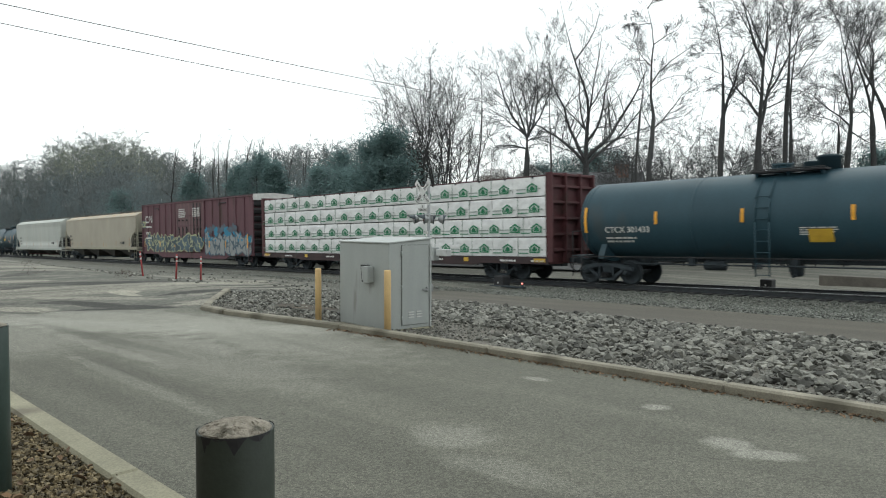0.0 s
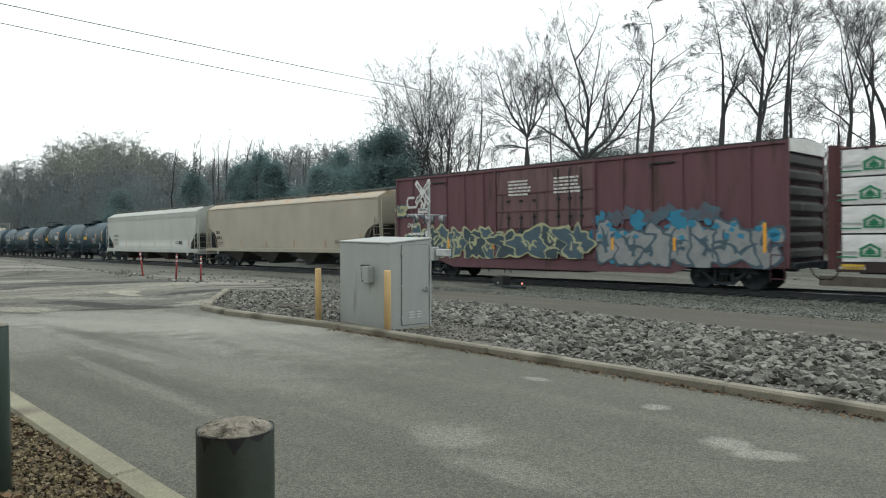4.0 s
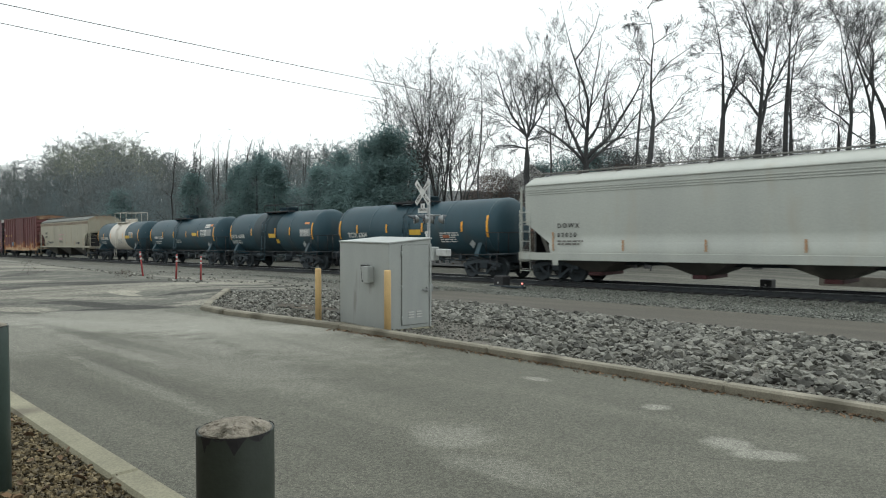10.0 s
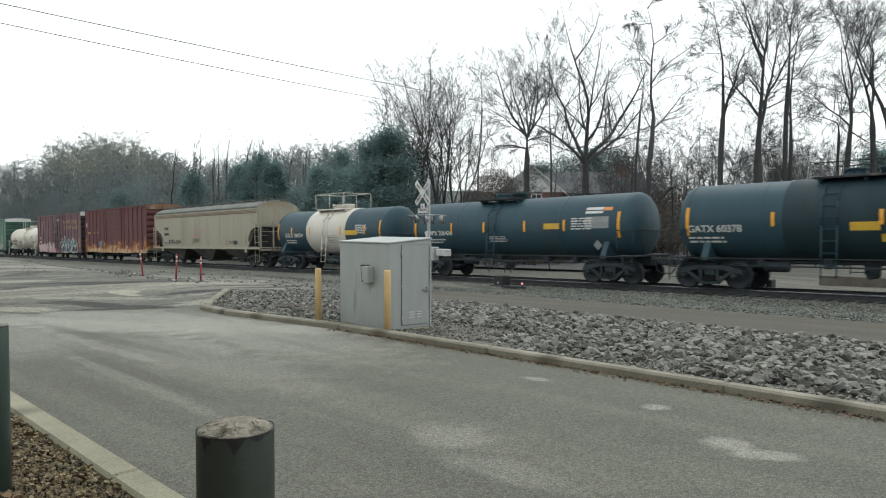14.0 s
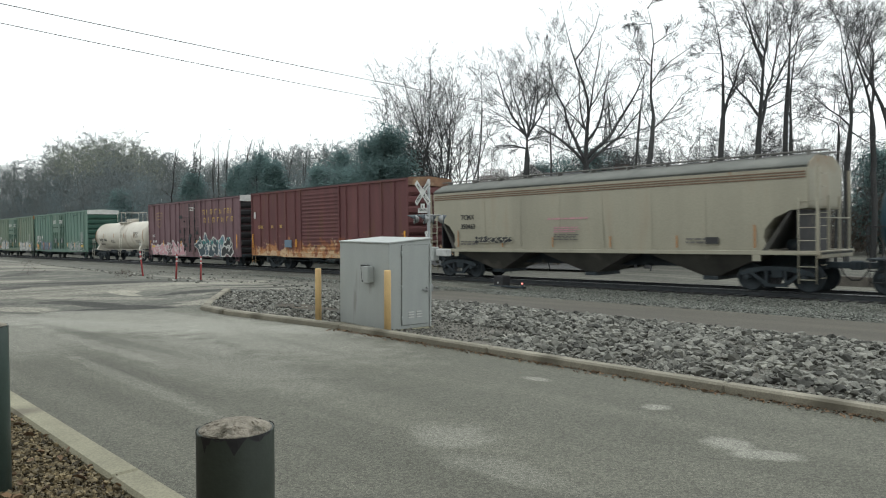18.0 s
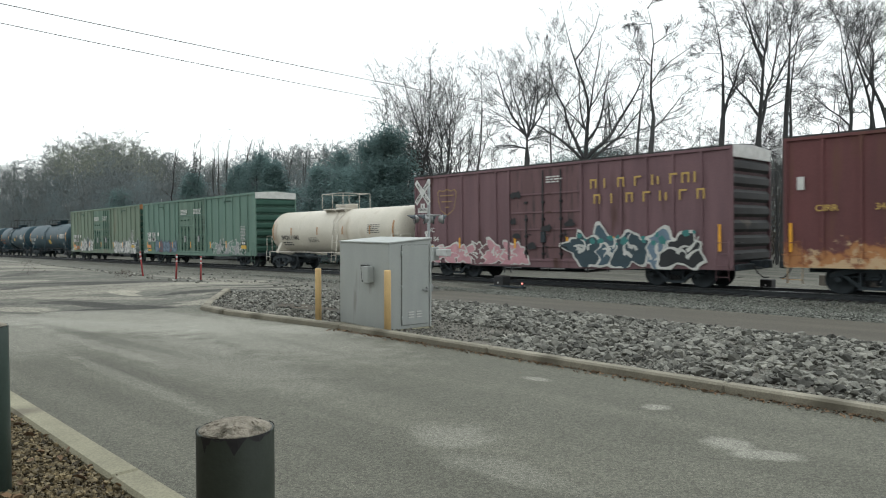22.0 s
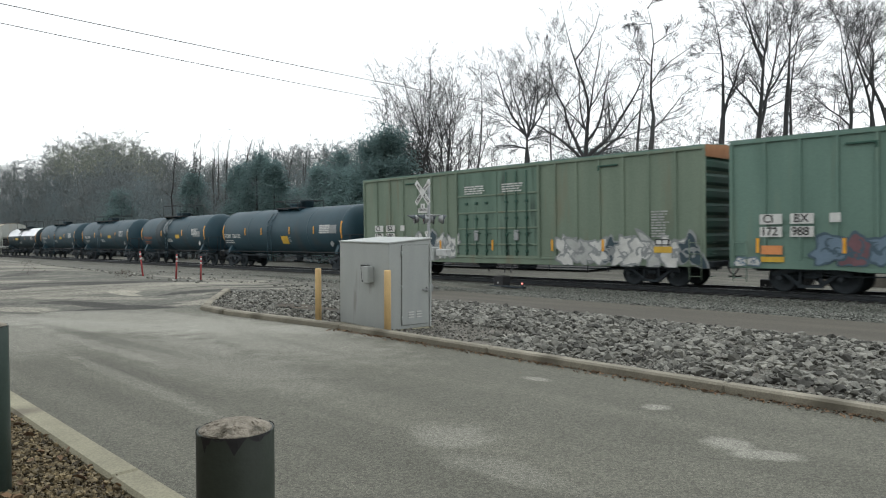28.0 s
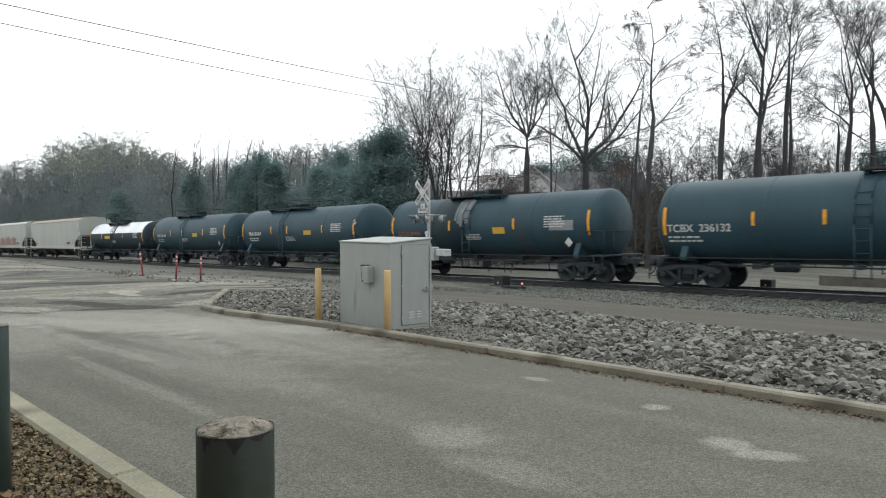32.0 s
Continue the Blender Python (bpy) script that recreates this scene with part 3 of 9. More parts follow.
for s in rows:
    out = (float(path_q(s)) - 1.64 if s < 40 else 6.2) * (1 - float(smooth01((-9 - s) / 5))) + 2.5 * float(smooth01((-9 - s) / 5))
    for q, z in ((-5.0, -0.75), (-2.2, -0.22), (2.0, -0.2), (min(3.2, 0.5 * (2.0 + max(out, 2.1))), -0.27)):
        bal_v.append(on_track(s, q, z))
    for q, dz in ((max(out - 0.4, 2.6), 0.03), (max(out + 0.1, 2.9), -0.1)):
        x, y, _ = on_track(s, q)
        bal_v.append((x, y, ground_at(x, y) + dz))
ballast = raw("ground_ballast", bal_v, [(i * 6 + j, i * 6 + j + 1, (i + 1) * 6 + j + 1, (i + 1) * 6 + j) for i in range(len(rows) - 1) for j in range(5)], BALLASTBED, smooth=True)
tagged(ballast, "grey crushed stone ballast under the track", "ballast", kind="structure")
track = empty("railway_track")
tagged(track, "rusty steel rails on dark wooden ties", "railway track", kind="structure")
RAILFORM = [(-0.075, -0.17), (-0.07, -0.155), (-0.012, -0.135), (-0.012, -0.05), (-0.037, -0.035), (-0.037, -0.004), (-0.025, 0), (0.025, 0), (0.037, -0.004), (0.037, -0.035), (0.012, -0.05), (0.012, -0.135), (0.07, -0.155), (0.075, -0.17)]
for side in (-0.755, 0.755):
    sweep("rail", [(side + q, z) for q, z in RAILFORM], -440, 370, 3.0, RAIL, track, "rusty steel rail")
    sweep("rail_head", [(side - 0.039, -0.014), (side - 0.027, 0.003), (side + 0.027, 0.003), (side + 0.039, -0.014)], -440, 370, 3.0, RAILTOP, track, "polished running surface")
tie_bm = new_bm()
box(tie_bm, -0.115, 0.115, -1.3, 1.3, -0.34, -0.165, 0.012)
tie0 = part("tie", tie_bm, TIE, track)
tie0.matrix_basis = track_pose(-42)
for i in range(1, 100):
    ob = new("tie", tie0.data)
    ob.parent = track
    ob.matrix_basis = track_pose(-42 + i * 0.53)
tv, tf = [], []
for s in [x for x in np.arange(-300, 120, 0.53) if not -42.3 < x < 10.5]:
    m = track_pose(s)
    k = len(tv)
    tv += [m @ Vector((x, y, z)) for x in (-0.115, 0.115) for y in (-1.3, 1.3) for z in (-0.34, -0.165)]
    tf += [[k + i for i in f] for f in ((0, 1, 3, 2), (4, 6, 7, 5), (0, 4, 5, 1), (2, 3, 7, 6), (1, 5, 7, 3))]
tagged(raw("far_ties", tv, tf, TIE, track), kind="stuff")
pebbles = []
for _ in range(26000):
    s = 7 - 36 * rng.random() ** 1.5
    out = float(path_q(s)) - 1.64
    q = rng.uniform(1.5, out)
    x, y, _ = on_track(s, q)
    lo, hi = on_track(s, q, -0.2)[2], ground_at(*on_track(s, max(out - 0.4, 2.6))[:2]) + 0.03
    pebbles.append((x, y, float(np.interp(q, [2.0, min(3.2, 0.5 * (2 + out)), out - 0.4], [lo, lo - 0.07, hi])) + 0.016, rng.uniform(0.04, 0.085)))
tagged(scatter("loose_ballast", pebbles, stone_forms(6, 9, 7), BALLAST, seed=4), "loose grey ballast stones", "stones", kind="stuff")

# ---- signal cabinet ----


GAPGREY = mat("shadowed_grey_gap", (0.12, 0.125, 0.12), (0.09, 0.095, 0.09), 0.7)


def signal_cabinet(m):
    top = empty("signal_cabinet", m)
    tagged(top, "grey steel railway signal cabinet behind the kerb", "cabinet")
    w, d, h = 1.38, 0.83, 1.33
    bm = new_bm()
    prism(bm, [(0, 0), (d, 0), (d, h + 0.06), (0, h)], 0, w, "X")
    bmesh.ops.bevel(bm, geom=bm.edges[:], offset=0.008, segments=1, affect="EDGES")
    part("body", bm, CABINET, top)
    bm = new_bm()
    prism(bm, [(-0.016, h + 0.0), (d + 0.016, h + 0.062), (d + 0.016, h + 0.086), (-0.016, h + 0.024)], -0.016, w + 0.016, "X")
    bmesh.ops.bevel(bm, geom=bm.edges[:], offset=0.006, segments=1, affect="EDGES")
    part("roof", bm, CABINET, top, "pale sloping lid")
    bm = new_bm()
    box(bm, w, w + 0.018, 0.24, 0.76, 0.06, h - 0.03, 0.006)
    door = part("door", bm, CABINET, top)
    bm = new_bm()
    box(bm, w, w + 0.003, 0.233, 0.767, 0.053, h - 0.023)
    part("door_gap", bm, GAPGREY, door, "dark gap round the door")
    bm = new_bm()
    box(bm, w, w + 0.022, 0.79, d - 0.004, 0.0, h - 0.01, 0.004)
    part("corner_strip", bm, CABINET, top)
    for z in (0.14, 0.62, 1.14):
        bm = new_bm()
        tube(bm, (w + 0.02, 0.235, z), (w + 0.02, 0.235, z + 0.07), 0.012)
        part("hinge", bm, CABINET, door)
    bm = new_bm()
    box(bm, w + 0.02, w + 0.06, 0.70, 0.735, 0.56, 0.64, 0.008)
    tube(bm, (w + 0.05, 0.717, 0.6), (w + 0.05, 0.62, 0.6), 0.012)
    part("door_handle", bm, ALU, door, "worn bright handle")
    for j in range(2):
        for i in range(3):
            bm = new_bm()
            y = 0.36 + j * 0.16
            prism(bm, [(y, 0.17 + i * 0.04), (y + 0.11, 0.17 + i * 0.04), (y + 0.11, 0.185 + i * 0.04), (y, 0.185 + i * 0.04)], w + 0.018, w + 0.03, "X")
            part("vent_slat", bm, SIGNWHITE, door)
    bm = new_bm()
    box(bm, 0.85, 0.985, -0.12, 0.0, 0.71, 0.975, 0.012)
    hood = part("power_box", bm, CABINET, top)
    bm = new_bm()
    prism(bm, [(0.69, 0.985), (0.87, 0.985), (0.87, 0.715), (0.72, 0.715)], -0.05, 0.0)
    flap = part("box_flap", bm, BLACK, hood, "dark edge of the open flap")
    bm = new_bm()
    prism(bm, [(0.712, 0.962), (0.86, 0.962), (0.86, 0.738), (0.742, 0.738)], -0.056, -0.04)
    part("flap_plate", bm, CABINET, flap)
    bm = new_bm()
    tube(bm, (0.82, -0.075, 0.8), (0.82, -0.075, 0.86), 0.018)
    part("padlock", bm, ALU, hood)
    for x, y in ((w - 0.04, d - 0.06),):
        bm = new_bm()
        z = h + 0.03 + 0.065 * y / d
        tube(bm, (x, y, z), (x, y, z + 0.05), 0.014)
        bmesh.ops.create_cone(bm, cap_ends=True, segments=10, radius1=0.028, radius2=0.028, depth=0.018, matrix=Matrix.Translation((x, y, z + 0.07)) @ Euler((radians(90), 0, 0.5)).to_matrix().to_4x4())
        part("lifting_eye", bm, SIGNWHITE, top)
    bm = new_bm()
    box(bm, -0.04, w + 0.04, -0.04, d + 0.04, -0.35, 0.0, 0.01)
    part("plinth", bm, CONCRETE, top, "low concrete footing")
    return top


def yaw(v):
    return math.degrees(math.atan2(v.y, v.x))


signal_cabinet(pose(-1.72, 11.9, 0.03, 0, 0, yaw(Vector((0.87, -1.02, 0)))))


def steel_post(x, y, z, high, r=0.053):
    bm = new_bm()
    turned(bm, [(-0.3, r), (high - 0.02, r), (high, r * 0.85)], sides=16)
    ob = link("steel_post", bm, YELLOW)
    ob.matrix_basis = pose(x, y, z)
    return tagged(ob, "faded yellow steel guard post beside the cabinet", "post", "guard posts")


steel_post(-2.11, 12.05, 0.05, 0.865)
steel_post(-0.838, 10.76, 0.05, 0.915)


def bollard(x, y, z, high, paint):
    top = empty("bollard", pose(x, y, z))
    tagged(top, "dark green concrete-filled steel bollard in the leaf bed", "bollard", "bollards")
    bm = new_bm()
    turned(bm, [(-0.3, 0.108), (high - 0.004, 0.108), (high, 0.106), (high - 0.002, 0.1)], sides=40)
    part("pipe", bm, paint, top)
    # concrete fill: a chipped dome of rings with a ragged, broken rim
    rings, around = 14, 56
    vs, fs = [], []
    for i in range(rings + 1):
        f = i / rings
        for k in range(around):
            t = 6.2832 * k / around
            rad = 0.1075 * (1 - f)
            px, py = rad * math.cos(t), rad * math.sin(t)
            chip = noise.noise((px * 26, py * 26, 3.0)) * 0.6 + noise.noise((px * 70, py * 70, 8.0)) * 0.4
            flake = -0.009 if noise.noise((px * 38, py * 38, 14.0)) > 0.16 and rad > 0.05 else 0.0
            up = 0.028 * (1 - (rad / 0.1075) ** 2.2) + 0.004 * chip + flake * 0.7
            vs.append((px, py, high + up - (0.03 if i == 0 else 0.002)))
    for i in range(rings):
        for k in range(around):
            k2 = (k + 1) % around
            fs.append((i * around + k, i * around + k2, (i + 1) * around + k2, (i + 1) * around + k))
    raw("cap", vs, fs, CAPCON, top, "chipped domed concrete fill with lichen")
    # tar-black runs below the rim
    r = random.Random(int(high * 1000))
    for k in range(13):
        t = 6.2832 * (k + r.random()) / 13
        w, drop = r.uniform(0.12, 0.34), r.choice((0.006, 0.012, 0.02, 0.045))
        pts = [(t + w * f, high - drop * (1 - abs(f)) * g) for f, g in ((1, 1), (0.6, r.uniform(0.5, 1.4)), (0.2, r.uniform(0.5, 1.4)), (-0.2, r.uniform(0.5, 1.4)), (-0.6, r.uniform(0.5, 1.4)), (-1, 1))]
        pts = [(t - w, high + 0.001), (t, high + 0.001), (t + w, high + 0.001)] + pts
        bm = new_bm()
        bm.faces.new([bm.verts.new((0.1087 * math.cos(a), 0.1087 * math.sin(a), zz)) for a, zz in pts])
        part("paint_run", bm, BLACK, top, "black tar run under the rim")
    return top


bollard(-0.592, 2.02, 0.0, 1.07, BOLLARD)
# this bollard's lighter green stands for the sheen along its side
bollard(-2.66, 4.15, 0.0, 1.06, mat("lighter_green_paint", (0.047, 0.07, 0.061), (0.03, 0.046, 0.04), 0.4, scale=4, fine=50, bump=0.1))

# ---- crossing signal ----


def lettering(name, words, size, m, parent, place, label="", align="CENTER", squeeze=1.0, thick=0.004):
    cu = bpy.data.curves.new(name, "FONT")
    cu.body, cu.size, cu.align_x, cu.align_y, cu.extrude = words, size, align, "CENTER", thick
    cu.offset = 0.014 * size
    tmp = new(name, cu)
    dg = bpy.context.evaluated_depsgraph_get()
    me = bpy.data.meshes.new_from_object(tmp.evaluated_get(dg))
    bpy.data.objects.remove(tmp)
    bpy.data.curves.remove(cu)
    me.materials.clear()
    me.materials.append(m)
    ob = new(name, me)
    ob.parent = parent
    ob.matrix_basis = place @ Matrix.Diagonal((squeeze, 1, 1, 1))
    if label:
        ob["label"] = label
    return ob


def crossing_signal(m):
    top = empty("crossing_signal", m)
    tagged(top, "grey railway crossing signal mast with crossbuck and twin lamps", "crossing signal")
    bm = new_bm()
    turned(bm, [(-0.3, 0.16), (0.25, 0.16), (0.4, 0.06), (3.95, 0.057), (3.98, 0.04)], sides=16)
    part("mast", bm, ALU, top)
    cross = empty("crossbuck", pose(0, -0.27, 3.5))
    cross.parent = top
    for lean in (45, -45):
        bm = new_bm()
        box(bm, -0.53, 0.53, -0.004 - 0.006 * (lean > 0), 0.004 - 0.006 * (lean > 0), -0.095, 0.095)
        blade = part("blade", bm, SIGNWHITE, cross, "weathered white sign blade")
        blade.matrix_basis = pose(0, 0, 0, 0, lean, 0)
        word = ("RAIL", "ROAD") if lean > 0 else ("CROS", "SING")
        for k, w in enumerate(word):
            lettering("words", w, 0.13, BLACK, blade, pose(-0.29 + 0.58 * k, -0.014, 0, 90, 0, 0), "black letters", thick=0.001)
    for z in (3.5, 2.95):
        bm = new_bm()
        tube(bm, (0, 0, z), (0, -0.26, z), 0.018)
        part("sign_bracket", bm, ALU, top)
    bm = new_bm()
    box(bm, -0.26, 0.26, -0.275, -0.265, 2.8, 2.97)
    box(bm, -0.11, 0.11, -0.275, -0.265, 2.974, 3.12)
    plate = part("track_count_plate", bm, SIGNWHITE, top, "small white plate")
    lettering("words", "2\nTRACKS", 0.12, BLACK, plate, pose(0, -0.279, 2.96, 90, 0, 0), "black letters", thick=0.001)
    for face in (-1, 1):
        bm = new_bm()
        tube(bm, (-0.34, face * 0.26, 2.72), (0.34, face * 0.26, 2.72), 0.025)
        tube(bm, (0, 0, 2.72), (0, face * 0.26, 2.72), 0.03)
        arm = part("lamp_arm", bm, ALU, top)
        for x in (-0.27, 0.27):
            bm = new_bm()
            turned(bm, [(0.0, 0.07), (0.05, 0.12), (0.14, 0.145), (0.18, 0.15)] if face > 0 else [(-0.18, 0.15), (-0.14, 0.145), (-0.05, 0.12), (0.0, 0.07)], "Y", 24, (x, face * 0.22, 2.58))
            lamp = part("lamp", bm, ALU, arm, "silver-grey lamp housing")
            # each head is aimed along the road
            lamp.matrix_basis = pose(x, face * 0.22, 2.58, 0, 0, -28) @ Matrix.Translation((-x, -face * 0.22, -2.58))
            bm = new_bm()
            reach = 0.27 if face < 0 else 0.12
            for i in range(13):
                t0, t1 = math.pi * (i / 12), math.pi * ((i + 1) / 12)
                if i < 12:
                    vs = [bm.verts.new((x + 0.15 * math.cos(t), face * yy, 2.58 + 0.15 * math.sin(t))) for t, yy in ((t0, 0.39), (t1, 0.39), (t1, 0.39 + reach * math.sin(t1)), (t0, 0.39 + reach * math.sin(t0)))]
                    bm.faces.new(vs)
            part("visor", bm, VISOR, lamp)
            bm = new_bm()
            turned(bm, [(0.36, 0.15), (0.365, 0.172), (0.385, 0.172), (0.39, 0.15)] if face > 0 else [(-0.39, 0.15), (-0.385, 0.172), (-0.365, 0.172), (-0.36, 0.15)], "Y", 24, (x, 0, 2.58))
            part("rim", bm, VISOR, lamp, "dark round rim")
            bm = new_bm()
            turned(bm, [(0, 0.13), (0.02, 0.09), (0.03, 0.02)] if face > 0 else [(-0.03, 0.02), (-0.02, 0.09), (0, 0.13)], "Y", 20, (x, face * 0.385, 2.58))
            part("lens", bm, LENS, lamp, "dark red glass")
    bm = new_bm()
    box(bm, 0.08, 0.4, -0.12, 0.15, 1.15, 1.62, 0.02)
    part("junction_box", bm, CABINET, top, "grey terminal box")
    bm = new_bm()
    box(bm, 0.5, 1.08, -0.1, 0.12, 1.32, 1.56, 0.02)
    part("junction_box", bm, mat("pale_grey_box", (0.46, 0.47, 0.46), (0.36, 0.37, 0.36), 0.6, scale=6, fine=40, bump=0.1), top, "pale cable box")
    return top


SIG_X, SIG_Y = -0.5, 25.0
signal = crossing_signal(pose(SIG_X, SIG_Y, -0.74, 0, 0, -50))

# ---- red delineator posts ----
for x, y, lean in ((-11.62, 27.6, -6), (-10.33, 27.6, 2), (-9.38, 27.6, 1)):
    top = empty("delineator", pose(x, y, ground_at(x, y), 0, lean, 0))
    tagged(top, "thin red plastic delineator post with white bands", "delineator", "delineator posts")
    bm = new_bm()
    turned(bm, [(-0.1, 0.036), (0.9, 0.03), (0.93, 0.02)], sides=12)
    part("tube", bm, REDPOST, top)
    for z in (0.62, 0.78):
        bm = new_bm()
        turned(bm, [(z, 0.0345), (z + 0.075, 0.034)], sides=12)
        part("band", bm, SIGNWHITE, top, "white reflective band")

# ---- pebbles and fallen leaves in the bed, leaves along the kerb ----
peb, rngp = [], random.Random(21)
for k in range(27000):
    a, n = (rngp.uniform(-7.5, -1.5), rngp.uniform(0.5, 1.84)) if k < 20000 else (rngp.uniform(-8.5, 4.0), rngp.uniform(-0.4, 1.8))
    p = lane(a, n)
    peb.append((p.x, p.y, 0.072 + rngp.uniform(0, 0.022), rngp.choice((0.02, 0.026, 0.034, 0.044, 0.055))))
tagged(scatter("pebbles", peb, stone_forms(6, 33, 10), PEBBLE, seed=8), "small brown river pebbles in the planting bed", "pebbles", kind="stuff")


def leaf_litter(name, places, label):
    verts, faces = [], []
    r = random.Random(5)
    for x, y, z, size in places:
        m = Matrix.Translation((x, y, z)) @ Euler((r.uniform(-0.5, 0.5), r.uniform(-0.5, 0.5), r.uniform(0, 6.3))).to_matrix().to_4x4() @ Matrix.Scale(size, 4)
        c = r.uniform(0.1, 0.45)
        k = len(verts)
        verts += [m @ Vector(v) for v in ((-0.6, 0, 0), (-0.2, 0.32, c), (0.3, 0.26, c), (0.65, 0, 0.05), (0.3, -0.26, c * 0.8), (-0.2, -0.32, c * 0.8), (0.05, 0, 0))]
        faces += [(k, k + 1, k + 6), (k + 1, k + 2, k + 6), (k + 2, k + 3, k + 6), (k + 3, k + 4, k + 6), (k + 4, k + 5, k + 6), (k + 5, k, k + 6)]
    return tagged(raw(name, verts, faces, LEAF), label, "leaves", kind="stuff")


lv = []
for _ in range(420):
    a, n = rngp.uniform(-8, -2), rngp.uniform(0.4, 1.72)
    if rngp.random() < 0.15 + 0.35 * (a < -4):
        p = lane(a, n)
        lv.append((p.x, p.y, 0.105, rngp.uniform(0.025, 0.075)))
for _ in range(70):
    p = lane(rngp.gauss(-2.35, 0.35), rngp.gauss(0.93, 0.2))
    lv.append((p.x, p.y, 0.112, rngp.uniform(0.05, 0.1)))
leaf_litter("fallen_leaves", lv, "dry brown fallen leaves on the pebble bed")
lv = []
for _ in range(1300):
    a = rngp.uniform(-9, 2)
    n = kerb_n(a) - 0.09 - abs(rngp.gauss(0, 0.07))
    p = lane(a, n)
    lv.append((p.x, p.y, 0.008, rngp.uniform(0.015, 0.04)))
for _ in range(7):
    p = lane(rngp.uniform(-10, 0), rngp.uniform(2, 6.8))
    lv.append((p.x, p.y, 0.008, rngp.uniform(0.012, 0.026)))
leaf_litter("gutter_leaves", lv, "small dry leaves in the gutter along the kerb")

# loose stones on the dirt beside the railway
loose, rl = [], random.Random(71)
while len(loose) < 900:
    x, y = rl.uniform(-22, -3), rl.uniform(18, 42)
    s0, q0, _ = near_track(x, y)
    if 4.5 < q0[0] < 15 and noise.noise((x * 0.35, y * 0.35, 2.0)) > 0.05:
        size = rl.choice((0.04, 0.05, 0.07, 0.1, 0.16))
        loose.append((x, y, ground_at(x, y) - 0.02, size))
tagged(scatter("loose_stones", loose, FORMS, ROCK, seed=12), "loose grey stones strewn on the dirt", "stones", kind="stuff")
# ---- train: paints ----
TRUCKM = mat("grimy_truck_iron", (0.042, 0.054, 0.063), (0.024, 0.031, 0.037), 0.75, 0.2, scale=3, fine=25, bump=0.3, stain=(0.07, 0.068, 0.064), stain_scale=2, stain_amount=0.2)
WHEELM = mat("dark_wheel_steel", (0.034, 0.043, 0.05), (0.019, 0.024, 0.028), 0.65, 0.3, scale=4, fine=30, bump=0.2)
MAROON = mat("maroon_boxcar_paint", (0.122, 0.057, 0.068), (0.09, 0.042, 0.051), 0.75, scale=0.8, fine=20, bump=0.1, stain=(0.06, 0.035, 0.03), stain_scale=0.9, stain_amount=0.4, streak=(2.5, 2.5, 0.4))
RUSTRED = mat("rusty_red_paint", (0.132, 0.051, 0.051), (0.095, 0.04, 0.041), 0.8, scale=0.7, fine=18, bump=0.12, stain=(0.11, 0.055, 0.035), stain_scale=0.8, stain_amount=0.5, streak=(2.5, 2.5, 0.35))
DOORGRIME = mat("grimy_door_paint", (0.145, 0.082, 0.086), (0.105, 0.06, 0.064), 0.75, scale=0.9, fine=20, bump=0.12, stain=(0.02, 0.018, 0.02), stain_scale=1.5, stain_amount=0.6, streak=(3, 3, 0.4))


RUSTTONES = ((0.8, 0.5, 0.56, (0.2, 0.075, 0.04, 1)), (1.3, 0.55, 0.62, (0.36, 0.17, 0.07, 1)), (2.4, 0.59, 0.65, (0.46, 0.33, 0.2, 1)), (6.0, 0.72, 0.76, (0.1, 0.045, 0.03, 1)))


def peeling_rust(m, z0, z1, tones=RUSTTONES):
    """Adds a ragged belt of rust, pale in its heart, that eats into a painted side, strongest at the height z0 and gone at z1."""
    n, l = m.node_tree.nodes, m.node_tree.links
    b = n["Principled BSDF"]
    col = b.inputs["Base Color"].links[0].from_socket
    tc = n.new("ShaderNodeTexCoord").outputs["Object"]
    sep = n.new("ShaderNodeSeparateXYZ")
    l.new(tc, sep.inputs[0])
    low = n.new("ShaderNodeMapRange")
    low.inputs["From Min"].default_value, low.inputs["From Max"].default_value, low.inputs["To Min"].default_value, low.inputs["To Max"].default_value = z0, z1, 0.17, -0.24
    l.new(sep.outputs["Z"], low.inputs["Value"])
    for scale, lo, hi, tone in tones:
        t = n.new("ShaderNodeTexNoise")
        t.inputs["Scale"].default_value, t.inputs["Detail"].default_value, t.inputs["Roughness"].default_value = scale, 9, 0.65
        l.new(tc, t.inputs["Vector"])
        add = n.new("ShaderNodeMath")
        add.operation = "ADD"
        l.new(t.outputs["Fac"], add.inputs[0])
        l.new(low.outputs["Result"], add.inputs[1])
        r = n.new("ShaderNodeMapRange")
        r.inputs["From Min"].default_value, r.inputs["From Max"].default_value = lo, hi
        l.new(add.outputs[0], r.inputs["Value"])
        x = n.new("ShaderNodeMix")
        x.data_type = "RGBA"
        x.inputs["B"].default_value = tone
        l.new(r.outputs["Result"], x.inputs["Factor"])
        l.new(col, x.inputs["A"])
        col = x.outputs["Result"]
    l.new(col, b.inputs["Base Color"])


peeling_rust(RUSTRED, 0.75, 2.8)
DOORGREEN = mat("grimy_green_door", (0.13, 0.195, 0.15), (0.085, 0.14, 0.105), 0.7, scale=0.8, fine=20, bump=0.1, stain=(0.035, 0.055, 0.045), stain_scale=1.2, stain_amount=0.5, streak=(3, 3, 0.35))
FASCIA = mat("rusted_fascia", (0.24, 0.14, 0.085), (0.13, 0.075, 0.055), 0.85, scale=1.6, fine=20, bump=0.12, stain=(0.35, 0.25, 0.15), stain_scale=1.5, stain_amount=0.4)
